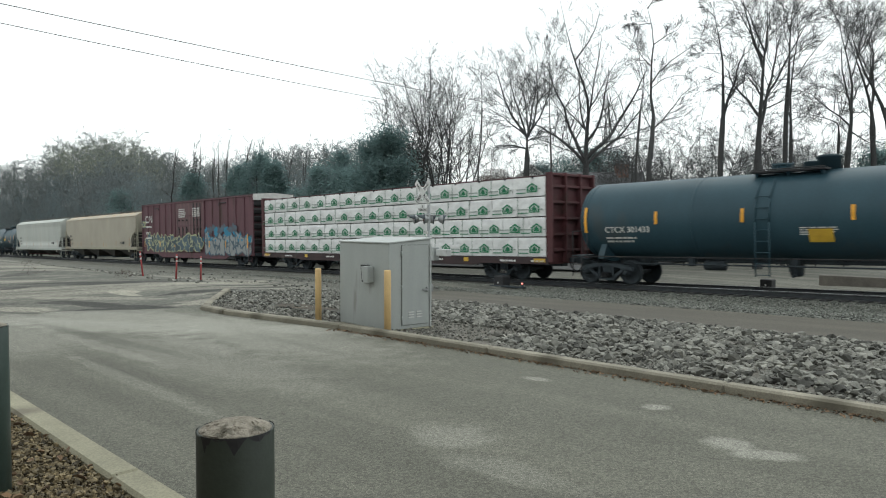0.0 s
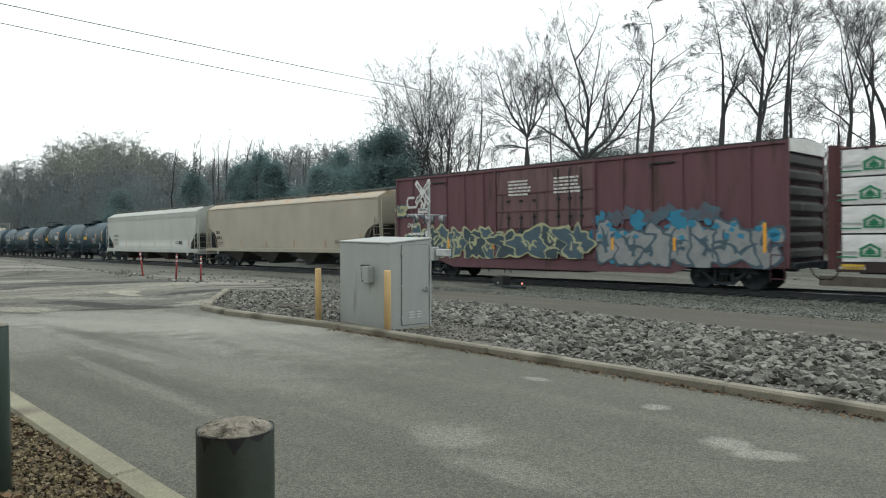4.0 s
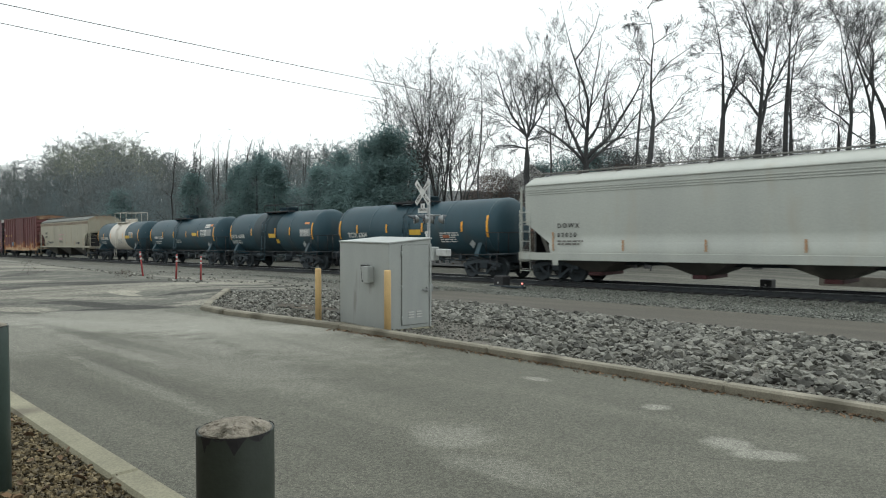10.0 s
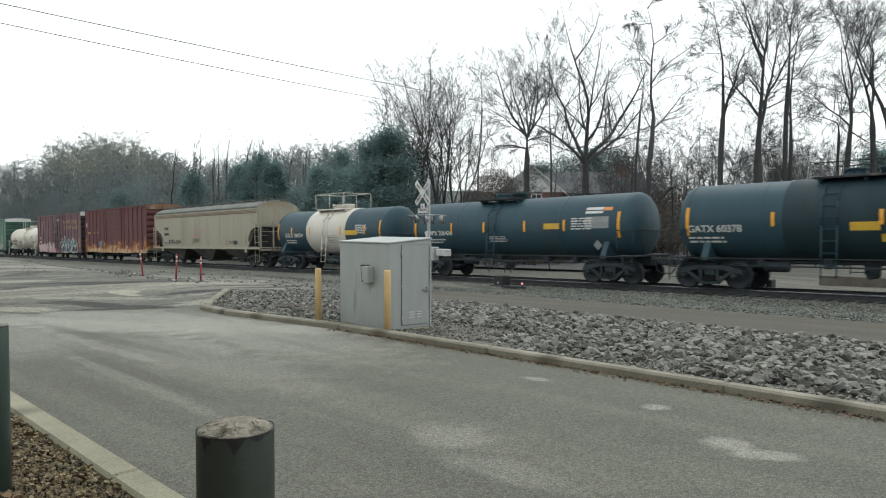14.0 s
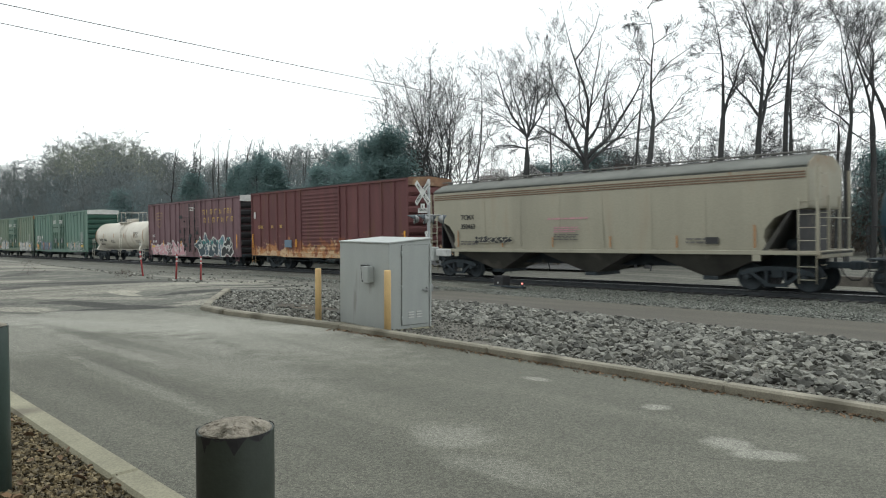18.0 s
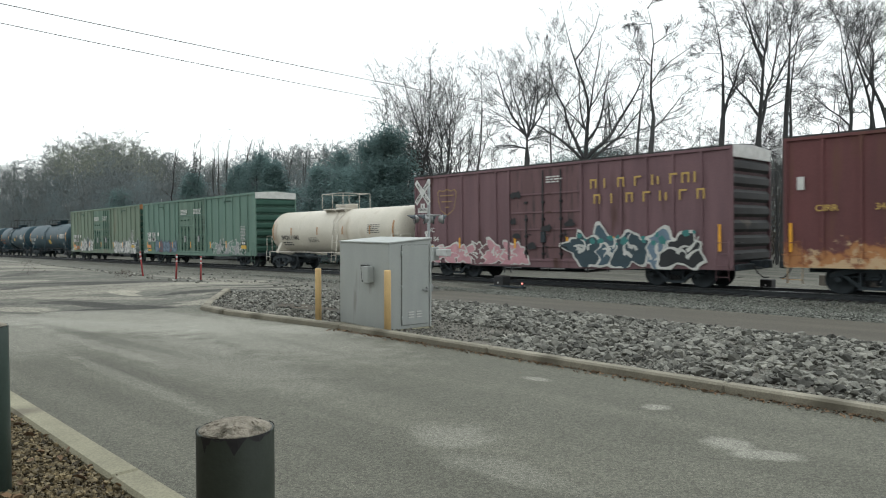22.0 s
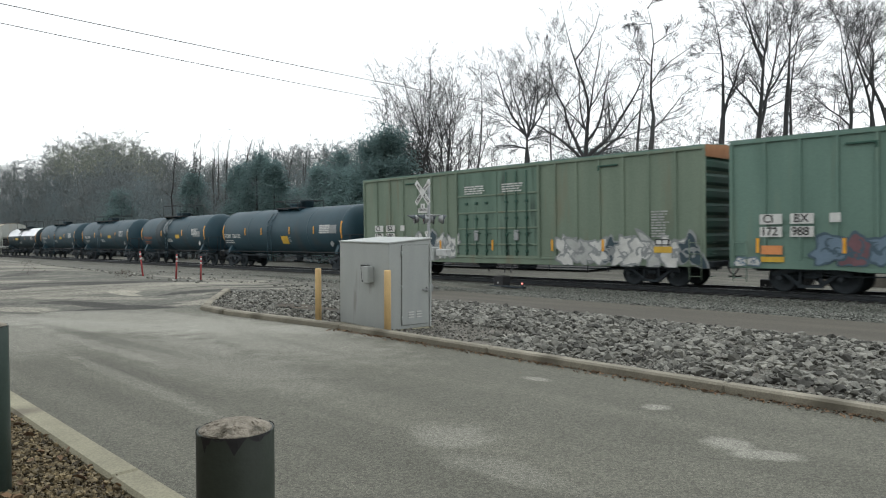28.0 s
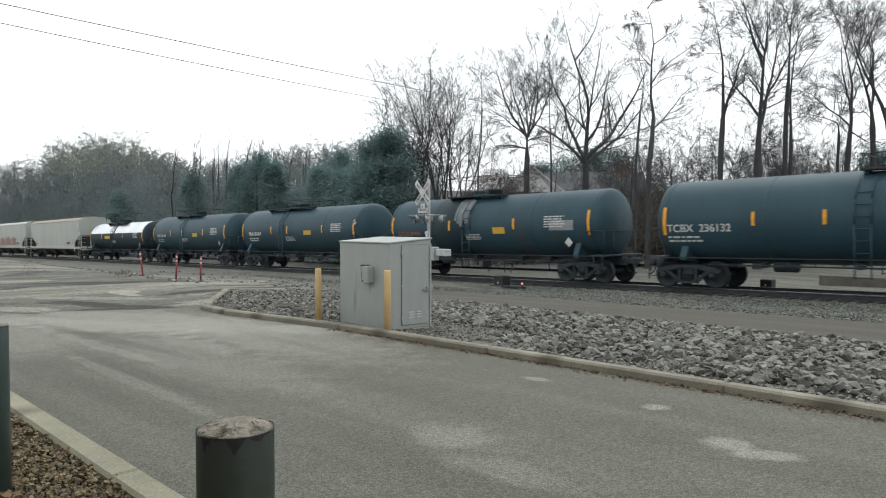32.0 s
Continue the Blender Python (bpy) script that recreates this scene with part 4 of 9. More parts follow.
OXIDE = mat("brown_oxide_paint", (0.164, 0.096, 0.106), (0.126, 0.074, 0.083), 0.75, scale=0.8, fine=20, bump=0.1, stain=(0.07, 0.035, 0.03), stain_scale=0.7, stain_amount=0.45, streak=(2.5, 2.5, 0.4))
# sill colour holds both its grime and the shade under the load
SILLSHADE = mat("grimy_shaded_sill", (0.045, 0.026, 0.027), (0.026, 0.018, 0.019), 0.75, scale=1.2, fine=20, bump=0.1, stain=(0.09, 0.07, 0.06), stain_scale=1.5, stain_amount=0.3)
CNRED = mat("dull_red_steel", (0.085, 0.027, 0.03), (0.055, 0.02, 0.022), 0.7, scale=1.2, fine=20, bump=0.1, stain=(0.05, 0.025, 0.022), stain_scale=1, stain_amount=0.4)
GREEN = mat("lighter_green_paint", (0.13, 0.208, 0.168), (0.1, 0.168, 0.136), 0.7, scale=0.6, fine=18, bump=0.08, stain=(0.14, 0.2, 0.155), stain_scale=0.8, stain_amount=0.45, streak=(2.5, 2.5, 0.35))
GREEN2 = mat("worn_green_paint", (0.17, 0.216, 0.16), (0.13, 0.172, 0.127), 0.75, scale=0.6, fine=18, bump=0.08, stain=(0.16, 0.165, 0.115), stain_scale=0.7, stain_amount=0.5, streak=(2.5, 2.5, 0.35))
DKGREEN = mat("dark_green_end_paint", (0.03, 0.085, 0.06), (0.02, 0.06, 0.045), 0.65, scale=1.2, fine=18, bump=0.08)
TANKB = mat("black_tank_paint", (0.028, 0.062, 0.08), (0.021, 0.048, 0.063), 0.5, scale=0.7, fine=14, bump=0.04, stain=(0.042, 0.055, 0.06), stain_scale=0.5, stain_amount=0.3, streak=(1.2, 1.2, 0.5), spec=0.26)
TANKD = mat("dusty_black_jacket", (0.0165, 0.035, 0.044), (0.012, 0.026, 0.033), 0.6, scale=1.0, fine=14, bump=0.08, stain=(0.022, 0.034, 0.04), stain_scale=0.7, stain_amount=0.3, streak=(2, 2, 0.4), spec=0.25)
TANKW = mat("white_tank_paint", (0.54, 0.505, 0.43), (0.475, 0.445, 0.375), 0.45, scale=0.5, fine=14, bump=0.03, stain=(0.37, 0.32, 0.25), stain_scale=0.5, stain_amount=0.25, streak=(1.5, 1.5, 0.4))
WHITEJ = mat("white_band_paint", (0.56, 0.53, 0.47), (0.5, 0.47, 0.41), 0.5, scale=0.6, fine=14, bump=0.03, stain=(0.5, 0.44, 0.36), stain_scale=0.6, stain_amount=0.25, streak=(1.5, 1.5, 0.3))
SHINE = mat("bright_aluminium_jacket", (0.75, 0.76, 0.78), (0.6, 0.61, 0.63), 0.28, 0.85, scale=0.6, fine=14, bump=0.03)
TAN = mat("tan_hopper_paint", (0.365, 0.335, 0.27), (0.3, 0.275, 0.222), 0.7, scale=0.5, fine=18, bump=0.06, stain=(0.38, 0.31, 0.22), stain_scale=0.55, stain_amount=0.3, streak=(1.2, 1.2, 0.8))
GREYW = mat("grey_white_hopper_paint", (0.4, 0.415, 0.38), (0.34, 0.352, 0.325), 0.6, scale=0.5, fine=18, bump=0.05, stain=(0.36, 0.35, 0.3), stain_scale=0.6, stain_amount=0.3, streak=(1.5, 1.5, 0.4))
CREAM = mat("cream_hopper_paint", (0.335, 0.315, 0.245), (0.265, 0.25, 0.196), 0.7, scale=0.5, fine=18, bump=0.06, stain=(0.28, 0.24, 0.18), stain_scale=0.5, stain_amount=0.4, streak=(2, 2, 0.35))
peeling_rust(TAN, 4.5, 3.2, ((0.8, 0.5, 0.64, (0.38, 0.32, 0.24, 1)), (1.6, 0.64, 0.72, (0.36, 0.23, 0.12, 1))))
peeling_rust(CREAM, 4.6, 3.3, ((0.8, 0.5, 0.62, (0.27, 0.23, 0.17, 1)), (2.2, 0.58, 0.66, (0.26, 0.17, 0.1, 1))))
ROOFD = mat("sooty_roof_metal", (0.045, 0.044, 0.043), (0.028, 0.028, 0.028), 0.8, scale=1.5, fine=20, bump=0.08)
POCKET = mat("dark_hopper_bottom", (0.075, 0.072, 0.062), (0.035, 0.034, 0.031), 0.8, scale=1.0, fine=18, bump=0.12, stain=(0.13, 0.12, 0.1), stain_scale=0.9, stain_amount=0.3)
ROOFG = mat("dusty_roof_metal", (0.24, 0.235, 0.22), (0.16, 0.155, 0.145), 0.7, 0.2, scale=1.5, fine=20, bump=0.08)
WRAP = mat("white_lumber_wrap", (0.69, 0.69, 0.68), (0.58, 0.58, 0.575), 0.35, scale=1.6, fine=5, bump=0.8, depth=0.04, vary=0.06, streak=(1, 1, 1.5))
WRAPGREEN = mat("green_print", (0.02, 0.19, 0.085), (0.015, 0.15, 0.07), 0.5, scale=4, fine=30, bump=0)
WRAPGREY = mat("grey_print", (0.3, 0.34, 0.31), (0.26, 0.3, 0.27), 0.5, scale=4, fine=30, bump=0)
REFLECT = mat("amber_reflector", (0.75, 0.36, 0.03), (0.6, 0.28, 0.02), 0.4, scale=6, fine=40, bump=0)
DULLREF = mat("faded_amber_strip", (0.38, 0.2, 0.085), (0.3, 0.155, 0.07), 0.5, scale=6, fine=40, bump=0)
YPANEL = mat("yellow_panel", (0.595, 0.383, 0.043), (0.468, 0.289, 0.034), 0.5, scale=3, fine=30, bump=0)
INKW = mat("white_stencil", (0.6, 0.6, 0.57), (0.48, 0.48, 0.46), 0.6, scale=4, fine=40, bump=0)
INKK = mat("black_stencil", (0.04, 0.04, 0.04), (0.03, 0.03, 0.03), 0.7, scale=4, fine=40, bump=0)
INKY = mat("yellow_stencil", (0.5, 0.34, 0.1), (0.4, 0.27, 0.08), 0.7, scale=4, fine=40, bump=0)
DULLGOLD = mat("faded_gold_stencil", (0.33, 0.22, 0.1), (0.24, 0.155, 0.075), 0.7, scale=4, fine=40, bump=0)
INKR = mat("orange_red_stencil", (0.34, 0.13, 0.07), (0.28, 0.1, 0.055), 0.7, scale=4, fine=40, bump=0)
INKO = mat("orange_placard", (0.65, 0.27, 0.1), (0.55, 0.22, 0.08), 0.6, scale=4, fine=40, bump=0)
SPRAY = {k: mat("spray_" + k, c, tuple(x * 0.75 for x in c), 0.65, scale=2.5, fine=25, bump=0.03) for k, c in (
    ("chalk", (0.36, 0.37, 0.22)), ("grey", (0.25, 0.265, 0.265)), ("blue", (0.03, 0.2, 0.32)), ("lime", (0.36, 0.36, 0.2)), ("slate", (0.06, 0.1, 0.13)), ("pink", (0.5, 0.27, 0.3)), ("white", (0.55, 0.55, 0.52)),
    ("black", (0.02, 0.022, 0.025)), ("teal", (0.05, 0.2, 0.19)), ("rust", (0.36, 0.16, 0.06)), ("sand", (0.34, 0.19, 0.1)), ("steel", (0.14, 0.2, 0.26)), ("plum", (0.16, 0.08, 0.09)), ("sun", (0.5, 0.36, 0.06)), ("deep", (0.035, 0.06, 0.075)), ("smoke", (0.4, 0.41, 0.39)))}

HAZEBLUE = mat("thin_blue_spray", (0.06, 0.12, 0.16), (0.09, 0.07, 0.08), 0.7, scale=2.5, fine=25, bump=0.03)

# ---- train: running gear shared by every car ----
WHEEL_R, BASE = 0.457, 0.89


def wheelset_mesh():
    bm = new_bm()
    for s in (-1, 1):
        prof = [(0.68, 0.09), (0.68, 0.2), (0.70, 0.36), (0.685, 0.40), (0.685, 0.485), (0.712, 0.487), (0.722, 0.457), (0.80, 0.452), (0.80, 0.40), (0.765, 0.37), (0.755, 0.2), (0.80, 0.13), (0.80, 0.09)]
        turned(bm, [(s * h, r) for h, r in (prof if s > 0 else prof[::-1])], "Y", 28)
        for k in range(3):
            tube(bm, (0.27 * math.cos(k * 2.1), s * 0.74, 0.27 * math.sin(k * 2.1)), (0.27 * math.cos(k * 2.1), s * 0.775, 0.27 * math.sin(k * 2.1)), 0.04, sides=8)
    tube(bm, (0, -1.05, 0), (0, 1.05, 0), 0.085, sides=12)
    bmesh.ops.recalc_face_normals(bm, faces=bm.faces[:])
    return bm


def sideframe_mesh(y):
    """A cast side frame: top chord, sloping legs, spring seat and columns, with open windows between them."""
    bm = new_bm()
    for outline in ([(-1.14, 0.52), (-1.14, 0.64), (-0.95, 0.72), (-0.4, 0.82), (0.4, 0.82), (0.95, 0.72), (1.14, 0.64), (1.14, 0.52), (0.9, 0.56), (0.36, 0.68), (-0.36, 0.68), (-0.9, 0.56)],
                    [(-0.82, 0.58), (-0.66, 0.58), (-0.24, 0.28), (-0.34, 0.2)], [(0.66, 0.58), (0.82, 0.58), (0.34, 0.2), (0.24, 0.28)], [(-0.36, 0.17), (0.36, 0.17), (0.36, 0.28), (-0.36, 0.28)],
                    [(-0.34, 0.26), (-0.26, 0.26), (-0.26, 0.7), (-0.34, 0.7)], [(0.26, 0.26), (0.34, 0.26), (0.34, 0.7), (0.26, 0.7)]):
        prism(bm, outline, y - 0.07, y + 0.07)
    return bm


def truck_parts():
    """One freight truck, built round its middle at rail height."""
    bm = new_bm()
    box(bm, -0.2, 0.2, -1.0, 1.0, 0.45, 0.72, 0.03)
    tube(bm, (0, 0, 0.7), (0, 0, 0.86), 0.22, sides=16)
    box(bm, -0.75, 0.75, -0.06, 0.06, 0.4, 0.48)
    truck = link("truck", bm, TRUCKM)
    truck["label"] = "grimy cast-iron freight truck"
    for y in (-1.0, 1.0):
        f = part("side_frame", sideframe_mesh(y), TRUCKM, truck)
        for x in (-0.13, 0.0, 0.13):
            bm = new_bm()
            for k in range(6):
                tube(bm, (x, y * 1.0 - 0.09 * np.sign(y) * -1, 0.27 + k * 0.033), (x, y + 0.09 * np.sign(y), 0.285 + k * 0.033), 0.055, sides=8)
            part("spring", bm, BLACK, f)
        for x in (-BASE, BASE):
            bm = new_bm()
            turned(bm, [(y + 0.1 * np.sign(y), 0.11), (y + 0.15 * np.sign(y), 0.1), (y + 0.17 * np.sign(y), 0.05)] if y > 0 else [(y - 0.17, 0.05), (y - 0.15, 0.1), (y - 0.1, 0.11)], "Y", 14, (x, 0, WHEEL_R))
            part("axle_cap", bm, WHEELM, f)
    for x in (-BASE, BASE):
        w = part("wheelset", wheelset_mesh(), WHEELM, truck)
        w.matrix_basis = Matrix.Translation((x, 0, WHEEL_R))
    return truck


TRUCK0 = truck_parts()
WHEELSETS = []
CARS = []


def add_truck(top, x):
    t = copy_thing(TRUCK0, pose(x, 0, 0))
    t.parent = top
    for c in t.children:
        if c.name.startswith("wheelset"):
            WHEELSETS.append(c)


def running_gear(top, half, truck_x):
    """Trucks, couplers and hoses; half: to the end sill."""
    for s in (-1, 1):
        add_truck(top, s * truck_x)
        bm = new_bm()
        box(bm, min(s * (half - 0.3), s * (half + 0.42)), max(s * (half - 0.3), s * (half + 0.42)), -0.09, 0.09, 0.76, 0.96, 0.02)
        box(bm, min(s * (half + 0.38), s * (half + 0.62)), max(s * (half + 0.38), s * (half + 0.62)), -0.17, 0.14, 0.72, 1.0, 0.04)
        part("coupler", bm, TRUCKM, top)
        bm = new_bm()
        pts = [(s * (half + 0.15), -0.3, 0.85), (s * (half + 0.3), -0.31, 0.55), (s * (half + 0.48), -0.25, 0.4), (s * (half + 0.62), -0.15, 0.42)]
        for p, q in zip(pts, pts[1:]):
            tube(bm, p, q, 0.022, sides=6)
        part("air_hose", bm, BLACK, top)


def start_car(kind, label, u0, u1):
    top = empty(kind)
    tagged(top, label, "railway car", "cars of the freight train")
    CARS.append((top, (u0 + u1) / 2))
    return top


def ladder(top, x0, x1, y, zs, m, rail=0.016, name="ladder", to_z=None):
    bm = new_bm()
    lo, hi = min(zs) - 0.12, (to_z or max(zs) + 0.12)
    for x in (x0, x1):
        tube(bm, (x, y, lo), (x, y, hi), rail * 1.3, sides=6)
    lad = part(name, bm, m, top)
    for z in zs:
        bm = new_bm()
        tube(bm, (x0, y, z), (x1, y, z), rail, sides=6)
        part("rung", bm, m, lad)
    return lad


def plate(bm, x0, x1, z0, z1, y, t=0.006):
    return box(bm, x0, x1, y - t, y, z0, z1)


def mark(top, name, x0, x1, z0, z1, y, m, label=""):
    return part(name, plate(new_bm(), x0, x1, z0, z1, y), m, top, label)


def text_bars(top, x0, x1, z0, z1, y, m, rows=3, seed=0, name="small_print"):
    """Stencilled small print as bars of its size."""
    r = random.Random(seed)
    bm = new_bm()
    step = (z1 - z0) / rows
    for i in range(rows):
        x, z = x0, z1 - (i + 0.8) * step
        end = x1 - (x1 - x0) * r.uniform(0, 0.25)
        while x < end - 0.05:
            w = min(r.uniform(0.08, 0.3), end - x)
            plate(bm, x, x + w, z, z + step * 0.55, y)
            x += w + 0.05
    return part(name, bm, m, top, "rows of small stencilled print")


def letters(top, words, x, z, size, y, m, label="stencilled reporting mark", squeeze=1.0, name="reporting_mark"):
    return lettering(name, words, size, m, top, pose(x, y - 0.008, z, 90, 0, 0), label, "LEFT", squeeze)


def graffiti(top, x0, x1, z0, z1, y, fills, rim, seed, count=5, label="sprayed graffiti lettering", ragged=0.25, splash=None):
    """Unreadable sprayed forms: swollen, spiked shapes that overlap, each rimmed, with bent strokes and open counters."""
    r = random.Random(seed)
    h, w = z1 - z0, (x1 - x0) / count
    if splash:
        for _ in range(count * 3):
            bm = new_bm()
            cx, cz, s = r.uniform(x0, x1), z1 + r.uniform(-0.3, 0.1) * h, r.uniform(0.06, 0.2)
            bm.faces.new([bm.verts.new((cx + s * math.cos(t) * r.uniform(0.5, 1.3), y - 0.006 - 0.0012 * count, cz + s * 0.8 * math.sin(t) * r.uniform(0.5, 1.3))) for t in [j * 0.785 for j in range(8)]])
            part("graffiti_splash", bm, splash, top)
    order = list(range(count))
    r.shuffle(order)
    for step, c in enumerate(order):
        cx, cz = x0 + (c + 0.5) * w, (z0 + z1) / 2 + h * r.uniform(-0.06, 0.06)
        a, b = w * r.uniform(0.54, 0.66), h * r.uniform(0.4, 0.52)
        lean, ph = r.uniform(-0.25, 0.3), r.uniform(0, 6.28)
        spikes = [r.uniform(0, 6.28) for _ in range(3)]
        ring = []
        for k in range(44):
            t = 6.2832 * k / 44
            ct, st = math.cos(t), math.sin(t)
            base = (abs(ct) ** 3.4 + abs(st) ** 3.4) ** (-1 / 3.4)
            bump = 1 + ragged * (0.35 * math.sin(3 * t + ph) + 0.3 * math.sin(5 * t + 2 * ph) + 0.2 * math.sin(9 * t + ph))
            for sp in spikes:
                d = abs((t - sp + math.pi) % 6.2832 - math.pi)
                bump += max(0.0, 0.3 - d) * 1.1 * ragged / 0.3
            ring.append((base * bump * ct, base * bump * st))

        def blob(m, grow, dy, name, parent, note=""):
            bm = new_bm()
            mid = bm.verts.new((cx, y - dy, cz))
            vs = [bm.verts.new((cx + u * (a + grow) + lean * v * b, y - dy, max(z0 - 0.08 * h, cz + v * (b + grow)))) for u, v in ring]
            for p, q in zip(vs, vs[1:] + vs[:1]):
                bm.faces.new((mid, p, q))
            return part(name, bm, m, parent, note)

        dy = 0.003 + 0.0012 * step
        blob(rim, 0.03 + 0.05 * h, dy, "graffiti_rim", top)
        form = blob(fills[c % len(fills)], 0.0, dy + 0.0004, "graffiti_letter", top, label)
        bm = new_bm()
        for k in range(5):
            # a bent stroke that narrows to its end
            t0, reach = r.uniform(0, 6.28), r.uniform(0.5, 0.95)
            px, pz, ang = cx + a * r.uniform(-0.45, 0.45), cz + b * r.uniform(-0.6, 0.2), r.uniform(0.3, 2.8)
            bend = r.uniform(-0.7, 0.7)
            side = []
            for i in range(6):
                wd = (0.055 * h + 0.012) * (1 - i / 6.5)
                side.append((px - math.sin(ang) * wd, pz + math.cos(ang) * wd, px + math.sin(ang) * wd, pz - math.cos(ang) * wd))
                px, pz, ang = px + math.cos(ang) * h * 0.13 * reach, pz + math.sin(ang) * h * 0.13 * reach, ang + bend
            vs = [(bm.verts.new((p, y - dy - 0.0007 - 0.0001 * k, q)), bm.verts.new((p2, y - dy - 0.0007 - 0.0001 * k, q2))) for p, q, p2, q2 in side]
            for (p, q), (p2, q2) in zip(vs, vs[1:]):
                bm.faces.new((p, q, q2, p2))
        part("graffiti_line", bm, rim, form)


def blotch(top, x, z, w, h, y, m, seed, label="rust bloom"):
    """An uneven stain of its own outline."""
    r = random.Random(seed)
    bm = new_bm()
    k = 18
    bm.faces.new([bm.verts.new((x + w / 2 * math.cos(6.2832 * j / k) * r.uniform(0.55, 1.1), y, z + h / 2 * math.sin(6.2832 * j / k) * r.uniform(0.4, 1.15))) for j in range(k)])
    bmesh.ops.triangulate(bm, faces=bm.faces[:])
    return part("rust_bloom", bm, m, top, label)


# ---- boxcars ----


def corrugated_end(top, x, s, half_w, z0, z1, m, bands=7):
    """A pressed steel end with level corrugations."""
    outline = [(0, z0)]
    step = (z1 - z0) / bands
    for i in range(bands):
        b = z0 + i * step
        outline += [(0, b + step * 0.12), (0.075, b + step * 0.32), (0.075, b + step * 0.72), (0, b + step * 0.92)]
    outline += [(0, z1), (-0.1, z1), (-0.1, z0)]
    bm = new_bm()
    prism(bm, [(x + s * u, v) for u, v in outline], -half_w, half_w, "Y")
    return part("end_panel", bm, m, top, "corrugated steel end")


def boxcar(kind, label, u0, u1, high, paint, end_paint, ribs, door, floor=0.95, end_band=None, roof_paint=None, door_kind="plug", truck_in=2.3, sill_drop=0.3, door_paint=None, lock_paint=None, hatches=False):
    top = start_car(kind, label, u0, u1)
    half, w, y = (u1 - u0) / 2, 1.46, -1.5
    bm = new_bm()
    box(bm, -half + 0.08, half - 0.08, -w, w, floor, high - 0.06)
    part("body", bm, paint, top)
    # roof with shallow pitch and cross seams
    bm = new_bm()
    prism(bm, [(-1.53, high - 0.09), (-1.53, high - 0.02), (0, high + 0.09), (1.53, high - 0.02), (1.53, high - 0.09)], -half, half, "X")
    roof = part("roof", bm, roof_paint or ROOFG, top, "ribbed sheet-metal roof")
    n = int((u1 - u0) / 1.2)
    for i in range(n):
        x = -half + (i + 0.5) * (u1 - u0) / n
        bm = new_bm()
        prism(bm, [(-1.5, high - 0.01), (0, high + 0.12), (1.5, high - 0.01), (1.5, high - 0.03), (0, high + 0.08), (-1.5, high - 0.03)], x - 0.04, x + 0.04, "X")
        part("roof_rib", bm, roof_paint or ROOFG, roof)
    # top chord and fish-belly side sill on both sides
    for s in (-1, 1):
        bm = new_bm()
        box(bm, -half, half, min(s * w, s * 1.535), max(s * w, s * 1.535), high - 0.17, high - 0.07, 0.01)
        part("top_chord", bm, paint, top)
        bm = new_bm()
        d0, d1 = truck_in + 0.9, truck_in + 1.7
        prism(bm, [(-half, floor + 0.12), (-half, floor - 0.18), (-half + d0, floor - 0.18), (-half + d1, floor - sill_drop - 0.14), (half - d1, floor - sill_drop - 0.14), (half - d0, floor - 0.18), (half, floor - 0.18), (half, floor + 0.12)],
              s * 1.47 - 0.03, s * 1.47 + 0.035)
        part("side_sill", bm, paint, top)
        spots = [-half + 0.05 + (2 * half - 0.1) * i / ribs for i in range(ribs + 1)]
        for x in spots:
            if door[0] - 0.05 < x < door[1] + 0.05:
                continue
            bm = new_bm()
            prism(bm, [(x - 0.062, s * w), (x - 0.046, s * (w + 0.073)), (x + 0.046, s * (w + 0.073)), (x + 0.062, s * w)], floor + 0.1, high - 0.1, "Z")
            part("side_post", bm, paint, top)
        for x, way in ((min(p for p in spots if p > door[1] + 2.1), 1), (max(p for p in spots if p < door[0] - 2.1), -1)) if hatches else ():
            step = way * (spots[1] - spots[0])
            bm = new_bm()
            box(bm, min(x, x + step) + 0.07, max(x, x + step) - 0.07, min(s * w, s * (w + 0.012)), max(s * w, s * (w + 0.012)), floor + 0.3, high - 0.52, 0.004)
            hatch = part("side_hatch", bm, paint, top, "flush side hatch")
            bm = new_bm()
            box(bm, min(x, x + 0.78 * step), max(x, x + 0.78 * step), min(s * w, s * (w + 0.09)), max(s * w, s * (w + 0.09)), high - 0.47, high - 0.41, 0.01)
            box(bm, x - 0.035, x + 0.035, min(s * w, s * (w + 0.1)), max(s * w, s * (w + 0.1)), high - 0.62, high - 0.41, 0.01)
            part("drip_bracket", bm, end_paint, hatch, "dark drip bracket")
        for x in (door[0], door[1]):
            bm = new_bm()
            box(bm, x - 0.06, x + 0.06, min(s * w, s * (w + 0.1)), max(s * w, s * (w + 0.1)), floor, high - 0.1, 0.01)
            part("door_post", bm, paint, top)
    for s in (-1, 1):
        corrugated_end(top, s * (half - 0.08), s, 1.44, floor, high - (0.42 if end_band else 0.1), end_paint)
        if end_band:
            bm = new_bm()
            prism(bm, [(-1.5, high - 0.42), (1.5, high - 0.42), (1.5, high - 0.03), (0, high + 0.06), (-1.5, high - 0.03)], min(s * (half - 0.09), s * (half + 0.02)), max(s * (half - 0.09), s * (half + 0.02)), "X")
            part("end_fascia", bm, end_band, top, "pale end panel under the roof")
        for yy in (-1.49, 1.49):
            bm = new_bm()
            box(bm, min(s * (half - 0.1), s * (half + 0.01)), max(s * (half - 0.1), s * (half + 0.01)), yy - 0.05, yy + 0.05, floor - 0.15, high - 0.06, 0.015)
            part("corner_post", bm, paint, top)
        ladder(top, s * (half - 0.12) - 0.0, s * (half - 0.55), -1.57, [0.45 + 0.38 * i for i in range(4)], paint, 0.013, "side_ladder")
        ladder_end = [0.45 + 0.38 * i for i in range(4)]
        for z in ladder_end:
            bm = new_bm()
